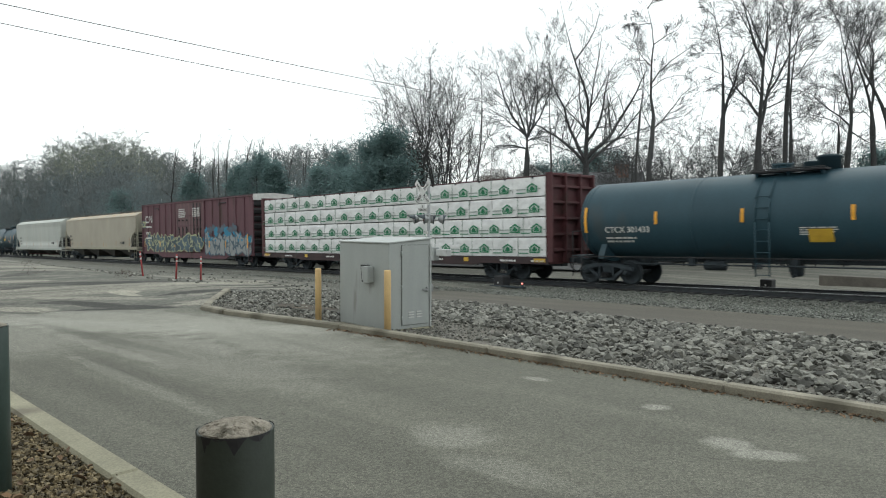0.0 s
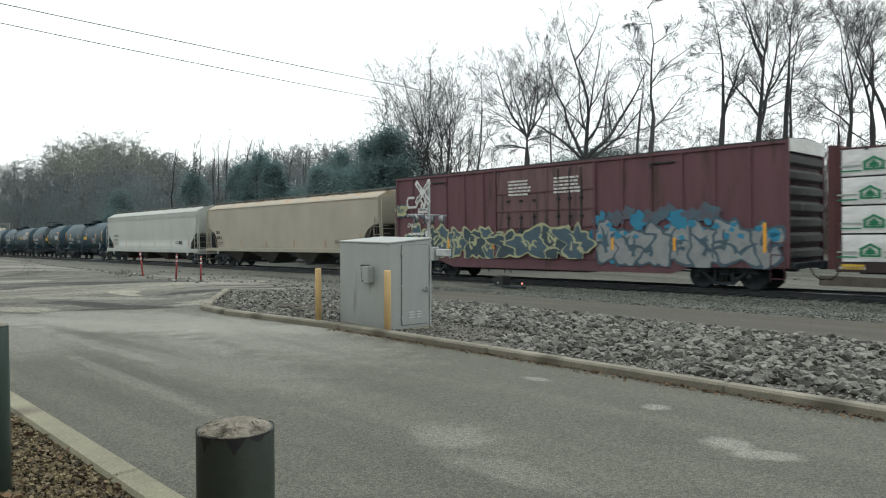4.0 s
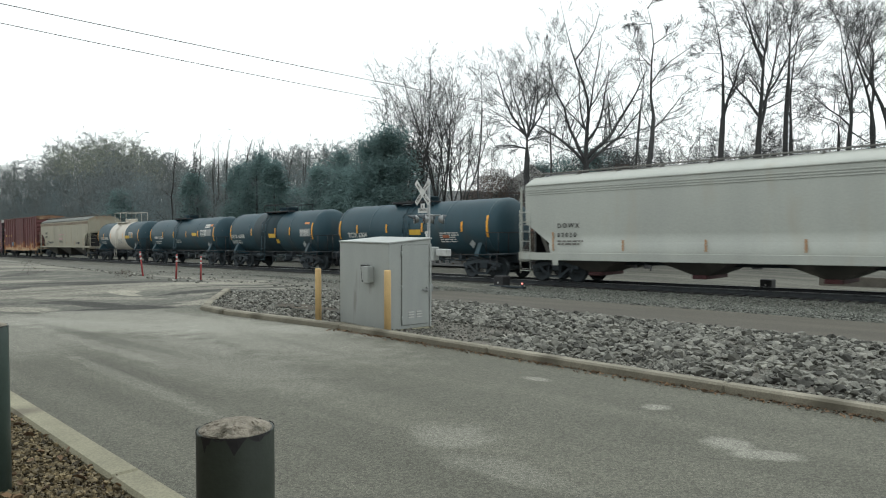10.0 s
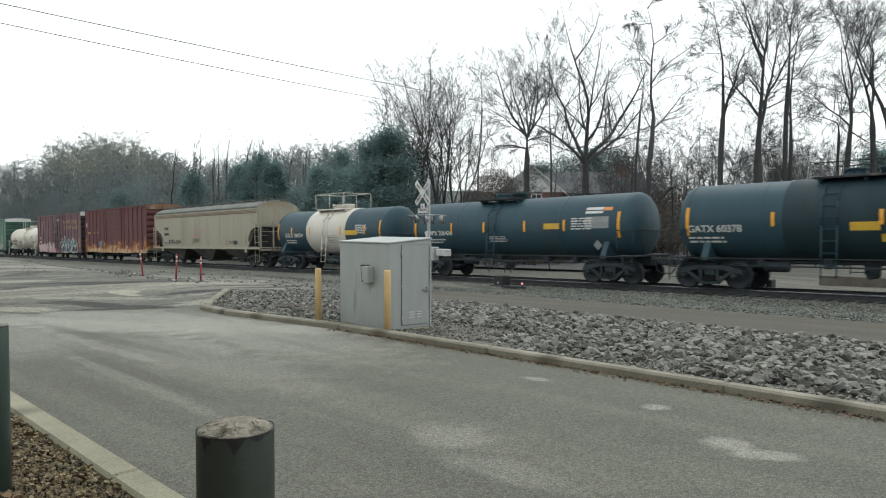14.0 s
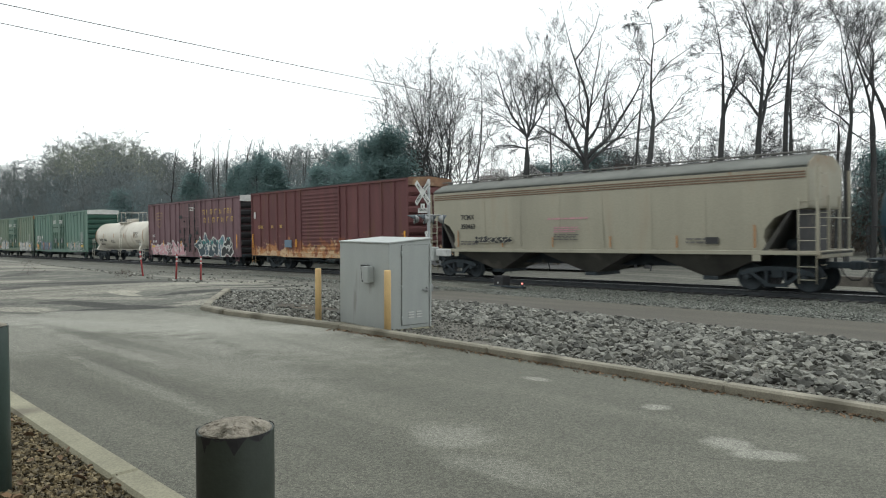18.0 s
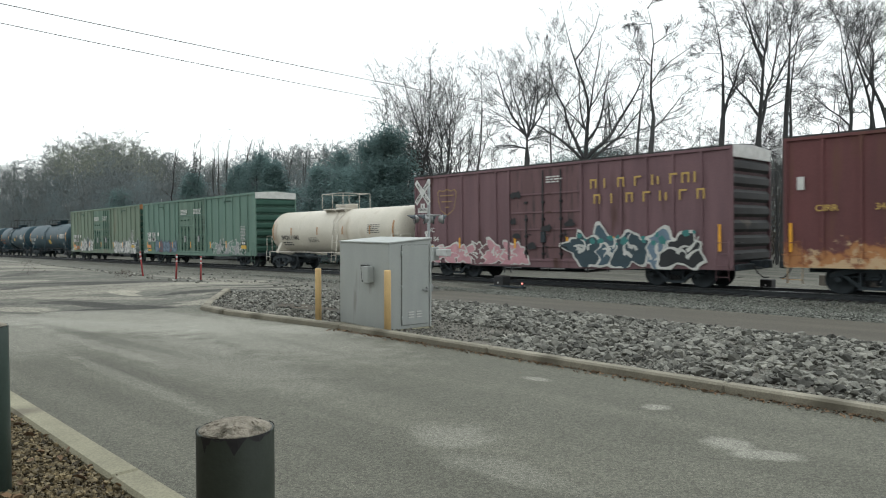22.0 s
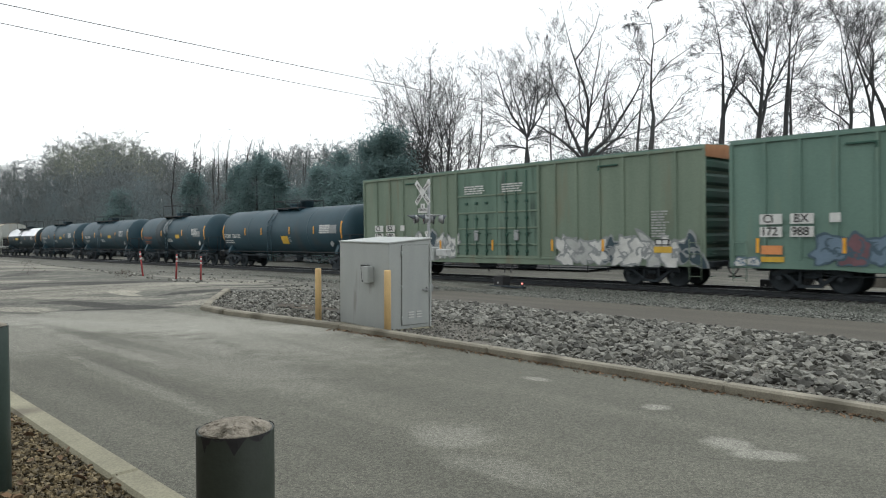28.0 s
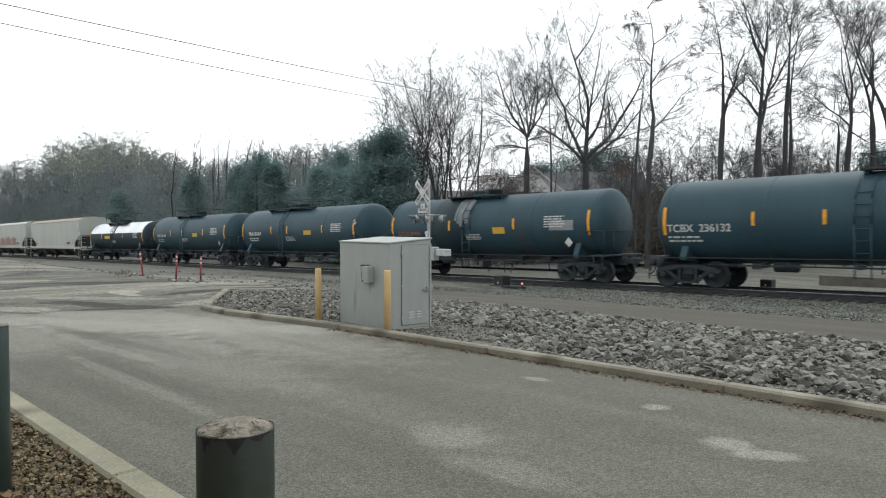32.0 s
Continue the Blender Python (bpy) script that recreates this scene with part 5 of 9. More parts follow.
            tube(bm, (s * (half + 0.1), -1.4, z), (s * (half + 0.1), -0.95, z), 0.012, sides=6)
            part("grab_iron", bm, end_paint, top)
        bm = new_bm()
        box(bm, min(s * (half - 0.1), s * (half + 0.12)), max(s * (half - 0.1), s * (half + 0.12)), -1.4, 1.4, floor - 0.2, floor, 0.02)
        part("end_sill", bm, TRUCKM, top)
    # doors on the near and far side
    for s in (-1, 1):
        leaves = [(door[0] + 0.06, door[2]), (door[2], door[1] - 0.06)] if door_kind == "double" else [(door[0] + 0.06, door[1] - 0.06)]
        for k, (a, b) in enumerate(leaves):
            bm = new_bm()
            yo = s * (w + 0.035)
            box(bm, a + 0.015, b - 0.015, min(s * w, yo), max(s * w, yo), floor + 0.08, high - 0.22, 0.01)
            leaf = part("door", bm, door_paint or paint, top, "plug door" if door_kind != "slide" else "corrugated sliding door")
            if door_kind == "slide":
                rows = 16
                for i in range(rows):
                    z = floor + 0.2 + i * (high - floor - 0.5) / rows
                    bm = new_bm()
                    box(bm, a + 0.04, b - 0.04, min(yo, yo + s * 0.04), max(yo, yo + s * 0.04), z, z + 0.1, 0.015)
                    part("door_rib", bm, paint, leaf)
            else:
                for z in (floor + 0.55, floor + 1.25, floor + 1.95, floor + 2.7):
                    bm = new_bm()
                    box(bm, a + 0.04, b - 0.04, min(yo, yo + s * 0.04), max(yo, yo + s * 0.04), z, z + 0.07, 0.01)
                    part("door_rib", bm, paint, leaf)
                # rods take the darker end paint to stand for shadow lines and dirt
                for x in (a + 0.25 * (b - a), a + 0.5 * (b - a), a + 0.75 * (b - a)):
                    bm = new_bm()
                    tube(bm, (x, yo + s * 0.05, floor + 0.1), (x, yo + s * 0.05, high - 0.3 if k + x > 0 else floor + 1.9), 0.03, sides=6)
                    part("lock_rod", bm, end_paint, leaf)
                    if s < 0:
                        bm = new_bm()
                        for z in (floor + 0.3, floor + 1.0, floor + 1.7, floor + 2.4):
                            box(bm, x - 0.07, x + 0.07, yo - 0.085, yo, z - 0.05, z + 0.05, 0.01)
                        for z in (floor + 0.62, floor + 1.12):
                            tube(bm, (x, yo - 0.09, z), (x + 0.3, yo - 0.09, z - 0.06), 0.018, sides=5)
                        part("rod_guide", bm, end_paint, leaf)
                bm = new_bm()
                box(bm, (a + b) / 2 - 0.12, (a + b) / 2 + 0.12, min(yo, yo + s * 0.09), max(yo, yo + s * 0.09), floor + 0.75, floor + 1.2, 0.02)
                part("lock_box", bm, lock_paint or TRUCKM, leaf)
        bm = new_bm()
        box(bm, door[0] - 1.2, door[1] + 0.9, min(s * w, s * (w + 0.07)), max(s * w, s * (w + 0.07)), floor - 0.02, floor + 0.06, 0.01)
        part("door_track", bm, paint, top)
    bm = new_bm()
    box(bm, -half + 0.3, half - 0.3, -0.16, 0.16, 0.62, floor, 0.0)
    part("centre_sill", bm, TRUCKM, top)
    for x in (-1.4, 0.9):
        bm = new_bm()
        turned(bm, [(x - 0.45, 0.1), (x - 0.4, 0.18), (x + 0.4, 0.18), (x + 0.45, 0.1)], "X", 14, (0, -0.6, 0.62))
        part("brake_reservoir", bm, TRUCKM, top)
    bm = new_bm()
    tube(bm, (-half + 1.5, -1.0, 0.55), (half - 1.5, -1.0, 0.6), 0.025, sides=6)
    part("brake_rod", bm, TRUCKM, top)
    running_gear(top, half, half - truck_in)
    return top, half


def reflectors(top, xs, z, y, m=REFLECT, high=0.46, wide=0.1):
    for x in xs:
        mark(top, "reflector", x - wide / 2, x + wide / 2, z - high / 2, z + high / 2, y, m, "amber reflective strip")


def local(u, u0, u1):
    return u - (u0 + u1) / 2


# maroon two-door boxcar
U0, U1 = 79.45, 98.33
car, half = boxcar("boxcar", "maroon double-door boxcar with grey and lime graffiti", U0, U1, 4.85, MAROON, BLACK, 16, (local(86.1, U0, U1), local(91.2, U0, U1), local(88.95, U0, U1)), end_band=SIGNWHITE, door_kind="double", door_paint=DOORGRIME, roof_paint=ROOFD, hatches=True)
Y = -1.535
bm = new_bm()
# the rounded line emblem drawn as one bent bar
pts = [(0.5, 3.8), (0.08, 3.8), (0.0, 3.68), (0.0, 3.46), (0.08, 3.34), (0.62, 3.34), (0.7, 3.44), (0.7, 3.74), (0.78, 3.82), (0.88, 3.8), (1.22, 3.36), (1.3, 3.4), (1.3, 3.84)]
for (a, b), (c, d) in zip(pts, pts[1:]):
    dx, dz = c - a, d - b
    k = 0.055 / math.hypot(dx, dz)
    ox, oz = -dz * k, dx * k
    ex, ez = dx * k * 0.8, dz * k * 0.8
    x0 = local(80.33, U0, U1)
    vs = [bm.verts.new((x0 + p, Y - 0.012, q)) for p, q in ((a - ex + ox, b - ez + oz), (c + ex + ox, d + ez + oz), (c + ex - ox, d + ez - oz), (a - ex - ox, b - ez - oz))]
    bm.faces.new(vs)
part("emblem", bm, INKW, car, "white bent-line emblem")
text_bars(car, local(80.3, U0, U1), local(81.7, U0, U1), 2.85, 3.08, Y - 0.004, INKW, 1, 3)
letters(car, "DWC", local(80.33, U0, U1), 2.45, 0.27, Y, INKW)
text_bars(car, local(80.4, U0, U1), local(81.7, U0, U1), 1.95, 2.15, Y - 0.004, INKW, 1, 5)
for a, b in ((86.9, 88.2), (89.3, 90.6)):
    text_bars(car, local(a, U0, U1), local(b, U0, U1), 3.55, 4.25, Y - 0.02, INKW, 5, int(a))
graffiti(car, local(80.6, U0, U1), local(86.2, U0, U1), 1.0, 2.2, Y, [SPRAY["slate"], SPRAY["deep"], SPRAY["slate"]], SPRAY["chalk"], 4, 6, "dark graffiti lettering with chalky lime rims", 0.5)
graffiti(car, local(86.4, U0, U1), local(91.0, U0, U1), 1.05, 2.1, Y - 0.1, [SPRAY["deep"], SPRAY["slate"]], SPRAY["chalk"], 8, 4, "dark graffiti on the doors", 0.5)
graffiti(car, local(91.3, U0, U1), local(98.0, U0, U1), 0.85, 2.15, Y, [SPRAY["grey"]], SPRAY["slate"], 6, 7, "grey block graffiti with blue splashes", 0.3, SPRAY["blue"])
for k in range(9):
    blotch(car, local(91.6 + k * 0.52, U0, U1), 2.42 + 0.1 * (k % 3), 1.0, 0.75 - 0.05 * (k % 2), Y - 0.002 - 0.0004 * k, HAZEBLUE if k % 3 else SPRAY["blue"], 30 + k, "blue spray haze")
for k in range(4):
    blotch(car, local(91.25 + k * 0.3, U0, U1), 1.9 - 0.3 * k, 0.7, 0.6, Y - 0.0022 - 0.0004 * k, SPRAY["blue"], 40 + k, "blue spray haze")
graffiti(car, local(79.5, U0, U1), local(80.2, U0, U1), 2.9, 3.5, Y, [SPRAY["lime"]], SPRAY["slate"], 9, 1, "small lime tag")
reflectors(car, [local(u, U0, U1) for u in (80.0, 83.2, 86.0, 89.0, 92.0, 94.5)], 1.55, Y - 0.012)
reflectors(car, [local(97.6, U0, U1)], 1.75, Y - 0.012, high=0.95)

# rusty red boxcar with a sliding door
U0, U1 = -52.4, -36.75
car, half = boxcar("boxcar", "rust-streaked dark red boxcar with a sliding door", U0, U1, 4.88, RUSTRED, RUSTRED, 15, (local(-46.5, U0, U1), local(-42.6, U0, U1)), end_band=FASCIA, door_kind="slide", floor=1.0, roof_paint=ROOFD, sill_drop=0.1)
letters(car, "CIRR", local(-51.5, U0, U1), 2.62, 0.27, Y, INKY, squeeze=1.1)
letters(car, "34", local(-49.9, U0, U1), 2.62, 0.27, Y, INKY)
letters(car, "80", local(-48.85, U0, U1), 2.62, 0.27, Y, INKY)
mark(car, "patch_panel", local(-48.3, U0, U1), local(-47.5, U0, U1), 1.35, 1.8, Y - 0.012, SPRAY["steel"], "small grey repair panel")
reflectors(car, [local(-52.2, U0, U1), local(-37.0, U0, U1)], 1.75, Y - 0.012, high=0.9)
reflectors(car, [local(-47.0, U0, U1)], 1.6, Y - 0.012)
mark(car, "notice", local(-52.0, U0, U1), local(-51.8, U0, U1), 3.2, 3.6, Y - 0.01, INKW)

# brown oxide boxcar with yellow lettering bars
U0, U1 = -69.67, -53.97
car, half = boxcar("boxcar", "brown oxide boxcar with pink and teal graffiti", U0, U1, 4.84, OXIDE, BLACK, 15, (local(-63.65, U0, U1), local(-59.95, U0, U1)), end_band=SIGNWHITE, door_kind="plug", floor=0.86, door_paint=DOORGRIME, roof_paint=ROOFD, sill_drop=0.12)
for row, (z, xs) in enumerate(((3.84, (-59.5, -58.9, -58.3, -57.6, -56.9, -56.2, -55.75, -55.3)), (3.26, (-59.35, -58.6, -57.95, -57.25, -56.6, -55.85, -55.2)))):
    for k, u in enumerate(xs):
        bm = new_bm()
        x = local(u, U0, U1)
        # plain letter-sized marks of the owner's name
        plate(bm, x, x + 0.065, z - 0.18, z + 0.18, Y - 0.006)
        if k % 3 != 1:
            plate(bm, x + 0.065, x + 0.29, z + 0.115, z + 0.18, Y - 0.006)
        if k % 2 == 0:
            plate(bm, x + 0.225, x + 0.29, z - 0.18, z + 0.115, Y - 0.006)
        part("owner_mark", bm, INKY, car, "yellow block mark")
letters(car, "WC", local(-68.79, U0, U1), 2.2, 0.3, Y, INKW)
letters(car, "21 54", local(-68.79, U0, U1), 1.77, 0.3, Y, INKW, squeeze=1.15)
bm = new_bm()
sh = [(0.0, 0.5), (0.1, 0.62), (0.3, 0.56), (0.5, 0.65), (0.7, 0.56), (0.9, 0.62), (1.0, 0.5), (0.95, 0.1), (0.85, -0.3), (0.5, -0.55), (0.15, -0.3), (0.05, 0.1)]
x0, z0 = local(-68.05, U0, U1), 3.43
outer = [bm.verts.new((x0 + a * 1.28, Y - 0.006, z0 + b * 1.04)) for a, b in sh]
inner = [bm.verts.new((x0 + 0.64 + (a - 0.5) * 1.19, Y - 0.006, z0 + b * 0.96)) for a, b in sh]
for i in range(12):
    bm.faces.new((outer[i], outer[(i + 1) % 12], inner[(i + 1) % 12], inner[i]))
part("shield_outline", bm, DULLGOLD, car, "faded yellow shield outline")
bm = new_bm()
for a, b, dz in ((0.2, 1.08, 0.34), (0.3, 0.98, 0.06), (0.54, 0.76, -0.2)):
    plate(bm, x0 + a, x0 + b, z0 + dz, z0 + dz + 0.05, Y - 0.006)
part("shield_bars", bm, DULLGOLD, car, "faded yellow bars in the shield")
for a, b, c in ((-63.5, -62.9, 3.6), (-63.5, -63.2, 2.5), (-63.4, -62.95, 1.9), (-61.9, -61.3, 2.2), (-60.7, -60.2, 2.35), (-62.6, -62.1, 1.45)):
    x1, rg = local(a, U0, U1), random.Random(int(-a * 10))
    bm = new_bm()
    wd = b - a
    bm.faces.new([bm.verts.new((x1 + wd * (0.5 + 0.5 * math.cos(t) * rg.uniform(0.7, 1.2)), Y - 0.044, c + 0.16 * math.sin(t) * rg.uniform(0.5, 1.3))) for t in [j * 0.5236 for j in range(12)]])
    part("tar_stain", bm, SPRAY["black"], car, "dark stain on the door paint")
graffiti(car, local(-68.9, U0, U1), local(-62.9, U0, U1), 0.74, 1.5, Y, [SPRAY["pink"], SPRAY["pink"], SPRAY["pink"], SPRAY["plum"]], SPRAY["white"], 22, 6, "pink graffiti with a white rim", 0.6)
graffiti(car, local(-60.3, U0, U1), local(-55.2, U0, U1), 0.74, 1.85, Y - 0.02, [SPRAY["deep"], SPRAY["slate"], SPRAY["deep"], SPRAY["steel"], SPRAY["black"]], SPRAY["white"], 23, 5, "dark slate graffiti with a white rim and teal splashes", 0.4, SPRAY["teal"])
reflectors(car, [local(u, U0, U1) for u in (-69.2, -66.6, -63.3, -60.6, -58.5, -56.4)], 1.6, Y - 0.016)
reflectors(car, [local(-54.4, U0, U1)], 1.75, Y - 0.016, high=0.9)
mark(car, "yellow_panel", local(-68.9, U0, U1), local(-68.35, U0, U1), 1.28, 1.45, Y - 0.016, YPANEL)
text_bars(car, local(-61.6, U0, U1), local(-60.8, U0, U1), 4.0, 4.3, Y - 0.05, INKW, 3, 12)

# two green double-door boxcars
for U0, U1, num, paint, band, seed in ((-104.27, -85.34, "172\n988", GREEN, SIGNWHITE, 31), (-123.95, -105.08, "172\n980", GREEN2, SPRAY["rust"], 41)):
    car, half = boxcar("boxcar", "green double-door boxcar with white number boxes" if seed == 31 else "faded green double-door boxcar with white graffiti", U0, U1, 4.93, paint, DKGREEN, 18,
                       (-2.48, 2.3, 0.0), end_band=band, door_kind="double", roof_paint=GREEN, lock_paint=ALU, door_paint=DOORGREEN, sill_drop=0.1, hatches=True)
    for k, (a, b) in enumerate((("CI", "BX"), num.replace("\n", " ").split())):
        for j, wd in enumerate((a, b)):
            x, z = -half + 1.02 + j * 0.92, 2.32 - k * 0.4
            mark(car, "number_box", x - 0.06, x + 0.62, z - 0.15, z + 0.17, Y - 0.004, INKW, "white stencil box")
            letters(car, wd, x + (0.04 if k == 0 else -0.02), z + 0.01, 0.36, Y - 0.008, INKK, squeeze=0.95)
    mark(car, "stencil_square", -half + 3.0, -half + 3.3, 2.2, 2.48, Y - 0.006, INKW)
    for a in (-1.9, 0.35):
        text_bars(car, a, a + 1.3, 3.75, 4.15, Y - 0.03, INKW, 4, seed + int(a))
    text_bars(car, half - 2.0, half - 1.3, 1.78, 2.75, Y - 0.005, SPRAY["smoke"], 10, seed)
    mark(car, "orange_panel", -half + 1.0, -half + 1.65, 1.32 - 0.1, 1.5, Y - 0.008, INKO)
    mark(car, "yellow_panel", -half + 1.0, -half + 1.7, 0.98, 1.15, Y - 0.008, YPANEL)
    mark(car, "yellow_panel", half - 1.9, half - 1.2, 1.24, 1.46, Y - 0.0165, YPANEL)
    mark(car, "stencil_box", half - 1.85, half - 1.3, 1.5, 1.72, Y - 0.0165, INKK, "black stencil box")
    mark(car, "stencil_box", half - 1.8, half - 1.6, 1.54, 1.68, Y - 0.02, INKW)
    mark(car, "stencil_box", half - 1.55, half - 1.35, 1.54, 1.68, Y - 0.02, INKW)
    if seed == 31:
        graffiti(car, -half + 2.7, -2.9, 0.95, 1.75, Y, [SPRAY["steel"], SPRAY["plum"], SPRAY["steel"]], SPRAY["slate"], seed, 6, "blue-grey and plum graffiti")
        graffiti(car, 3.5, half - 1.6, 0.9, 1.62, Y, [GREEN, SPRAY["grey"], DKGREEN, SPRAY["grey"], GREEN], SPRAY["smoke"], seed + 1, 8, "pale weathered graffiti", 0.5)
    else:
        graffiti(car, -half + 1.0, -half + 3.6, 1.0, 1.35, Y, [SPRAY["white"], SPRAY["rust"]], SPRAY["slate"], seed, 3, "small white tag")
        graffiti(car, -half + 3.4, -2.5, 0.95, 1.9, Y, [SPRAY["white"], SPRAY["smoke"], SPRAY["white"], SPRAY["deep"]], SPRAY["grey"], seed + 2, 7, "white and dark graffiti lettering", 0.5)
        graffiti(car, 3.4, half - 0.2, 0.8, 1.72, Y, [SPRAY["white"], SPRAY["smoke"], SPRAY["white"], SPRAY["deep"], SPRAY["white"]], SPRAY["grey"], seed + 1, 9, "white bubble graffiti", 0.5)
    graffiti(car, -half + 0.2, -half + 0.9, 0.85, 1.1, Y, [SPRAY["white"]], SPRAY["steel"], seed + 5, 2, "small white tag")
    reflectors(car, [-half + 0.9, -half + 3.4, -half + 5.9, -0.25, 3.0, 5.4], 1.5, Y - 0.014)

# ---- lumber car ----
U0, U1 = 99.6, 122.42
car = start_car("lumber_car", "dark red centre-beam flatcar stacked with white-wrapped lumber", U0, U1)
half = (U1 - U0) / 2
for s in (-1, 1):
    bm = new_bm()
    prism(bm, [(-half, 1.0), (-half, 0.72), (-half + 3.6, 0.72), (-half + 4.4, 0.62), (half - 4.4, 0.62), (half - 3.6, 0.72), (half, 0.72), (half, 1.0)], s * 1.45 - 0.05, s * 1.45 + 0.05)
    part("side_sill", bm, SILLSHADE, car, "grimy side sill, darkened for shade")
bm = new_bm()
box(bm, -half + 0.05, half - 0.05, -1.42, 1.42, 0.86, 0.98)
part("deck", bm, CNRED, car)
bm = new_bm()
box(bm, -half + 0.2, half - 0.2, -0.08, 0.08, 0.98, 4.4)
part("centre_beam", bm, CNRED, car)
bm = new_bm()
box(bm, -half + 0.1, half - 0.1, -0.32, 0.32, 4.36, 4.46, 0.02)
part("top_chord", bm, CNRED, car)
for s in (-1, 1):
    bm = new_bm()
    box(bm, min(s * (half - 0.12), s * half), max(s * (half - 0.12), s * half), -1.48, 1.48, 0.72, 4.46, 0.02)
    bulk = part("bulkhead", bm, CNRED, car, "dark red steel end bulkhead")
    for yy in (-1.44, -0.5, 0.5, 1.44):
        bm = new_bm()
        box(bm, min(s * half, s * (half + 0.22)), max(s * half, s * (half + 0.22)), yy - 0.05, yy + 0.05, 0.8, 4.46, 0.01)
        part("upright", bm, CNRED, bulk)
    for z in (1.3, 1.95, 2.6, 3.25, 3.9, 4.38):
        bm = new_bm()
        box(bm, min(s * half, s * (half + 0.16)), max(s * half, s * (half + 0.16)), -1.4, 1.4, z - 0.05, z + 0.05, 0.01)
        part("cross_rib", bm, CNRED, bulk)
    text_bars(car, s * (half - 0.5) - 0.4, s * (half - 0.5) + 0.4, 0.78, 0.92, -1.503, INKW, 1, 3)
    mark(car, "yellow_panel", s * (half - 0.45) - 0.3, s * (half - 0.45) + 0.3, 0.8, 0.95, -1.503, YPANEL)


def house_mark(bm, x, z, k, y):
    """A plain green gable with a lighter fir cut out of it."""
    for pts in ([(-0.34, 0.0), (0.34, 0.0), (0.34, 0.06), (-0.34, 0.06)], [(-0.34, 0.06), (-0.24, 0.06), (-0.24, 0.27), (-0.34, 0.27)], [(0.24, 0.06), (0.34, 0.06), (0.34, 0.27), (0.24, 0.27)],
                [(-0.4, 0.27), (-0.24, 0.27), (0.0, 0.4), (0.24, 0.27), (0.4, 0.27), (0.0, 0.5)], [(-0.19, 0.17), (0.19, 0.17), (0.0, 0.36)], [(-0.23, 0.09), (0.23, 0.09), (0.0, 0.26)], [(-0.03, 0.05), (0.03, 0.05), (0.03, 0.1), (-0.03, 0.1)]):
        bm.faces.new([bm.verts.new((x + a * k, y, z + b * k)) for a, b in pts])


def wrap_block(x0, x1, z0, z1, y0, y1, seed):
    """A wrapped pack with slack, creased faces."""
    bm = new_bm()
    nx, nz = 64, 10
    grid = {}
    r = random.Random(seed)
    off = Vector((r.uniform(0, 50), r.uniform(0, 50), 0))
    for i in range(nx + 1):
        for j in range(nz + 1):
            u, v = i / nx, j / nz
            edge = min(u, 1 - u) * nx > 0.5 and 0 < v < 1
            d = (0.028 * noise.noise((u * 9 + off.x, v * 2.5 + off.y, 1)) + 0.034 * abs(noise.noise((u * 16 + v * 7 + off.x, v * 3 - u * 6, 4))) + 0.024 * abs(noise.noise((u * 30 - v * 12 + off.y, v * 5, 9))) + 0.06 * max(0.0, noise.noise((u * 18 + v * 9 + off.y, v * 1.5 - u * 2, 6))) ** 1.5) if edge else 0.0
            grid[i, j] = bm.verts.new((x0 + (x1 - x0) * u, y0 - 0.012 - d, z0 + (z1 - z0) * v))
    for i in range(nx):
        for j in range(nz):
            bm.faces.new((grid[i, j], grid[i + 1, j], grid[i + 1, j + 1], grid[i, j + 1])).smooth = True
    box(bm, x0, x1, y0, y1, z0, z1)
    return bm


LROWS = [0.99 + 0.835 * i for i in range(5)]
for row in range(4):
    z0, z1 = LROWS[row] + 0.035, LROWS[row + 1] - 0.015
    xs, r = [-half + 0.14], random.Random(60 + row)
    while xs[-1] < half - 1.0:
        xs.append(min(xs[-1] + r.choice((4.3, 4.9, 4.9, 5.5)), half - 0.14))
    xs[-1] = half - 0.14
    for k, (a, b) in enumerate(zip(xs, xs[1:])):
        for s in (-1, 1):
            bm = wrap_block(a + 0.012, b - 0.012, z0, z1, -1.44, -0.09, row * 9 + k) if s < 0 else box(new_bm(), a + 0.012, b - 0.012, 0.09, 1.44, z0, z1, 0.02)
            pack = part("lumber_pack", bm, WRAP, car, "white plastic-wrapped lumber pack")
            if s < 0:
                n = max(1, round((b - a) / 1.34))
                for i in range(n):
                    bm, bg = new_bm(), new_bm()
                    cx = a + (b - a) * (i + 0.62) / n
                    house_mark(bm, cx, z0 + 0.15, 0.8, -1.51)
                    plate(bg, cx - 0.86, cx - 0.33, z0 + 0.26, z0 + 0.31, -1.505)
                    plate(bm, cx - 0.86, cx - 0.33, z0 + 0.12, z0 + 0.16, -1.505)
                    plate(bg, cx + 0.33, cx + 0.44, z0 + 0.26, z0 + 0.31, -1.505)
                    part("printed_mark", bm, WRAPGREEN, pack, "green printed gable mark")
                    part("printed_line", bg, WRAPGREY, pack)
                if row == 3:
                    part("red_edge", box(new_bm(), a + 0.012, b - 0.012, -1.47, -1.3, z1 - 0.01, z1 + 0.045, 0.01), CNRED, pack, "dark red edge board")
        for x in [a + (b - a) * (i + 1) / max(1, round((b - a) / 1.34)) for i in range(max(1, round((b - a) / 1.34)) - 1)]:
            bm = new_bm()
            box(bm, x - 0.012, x + 0.012, -1.49, -1.43, z0, z1)
            part("strap", bm, WRAPGREY, car)
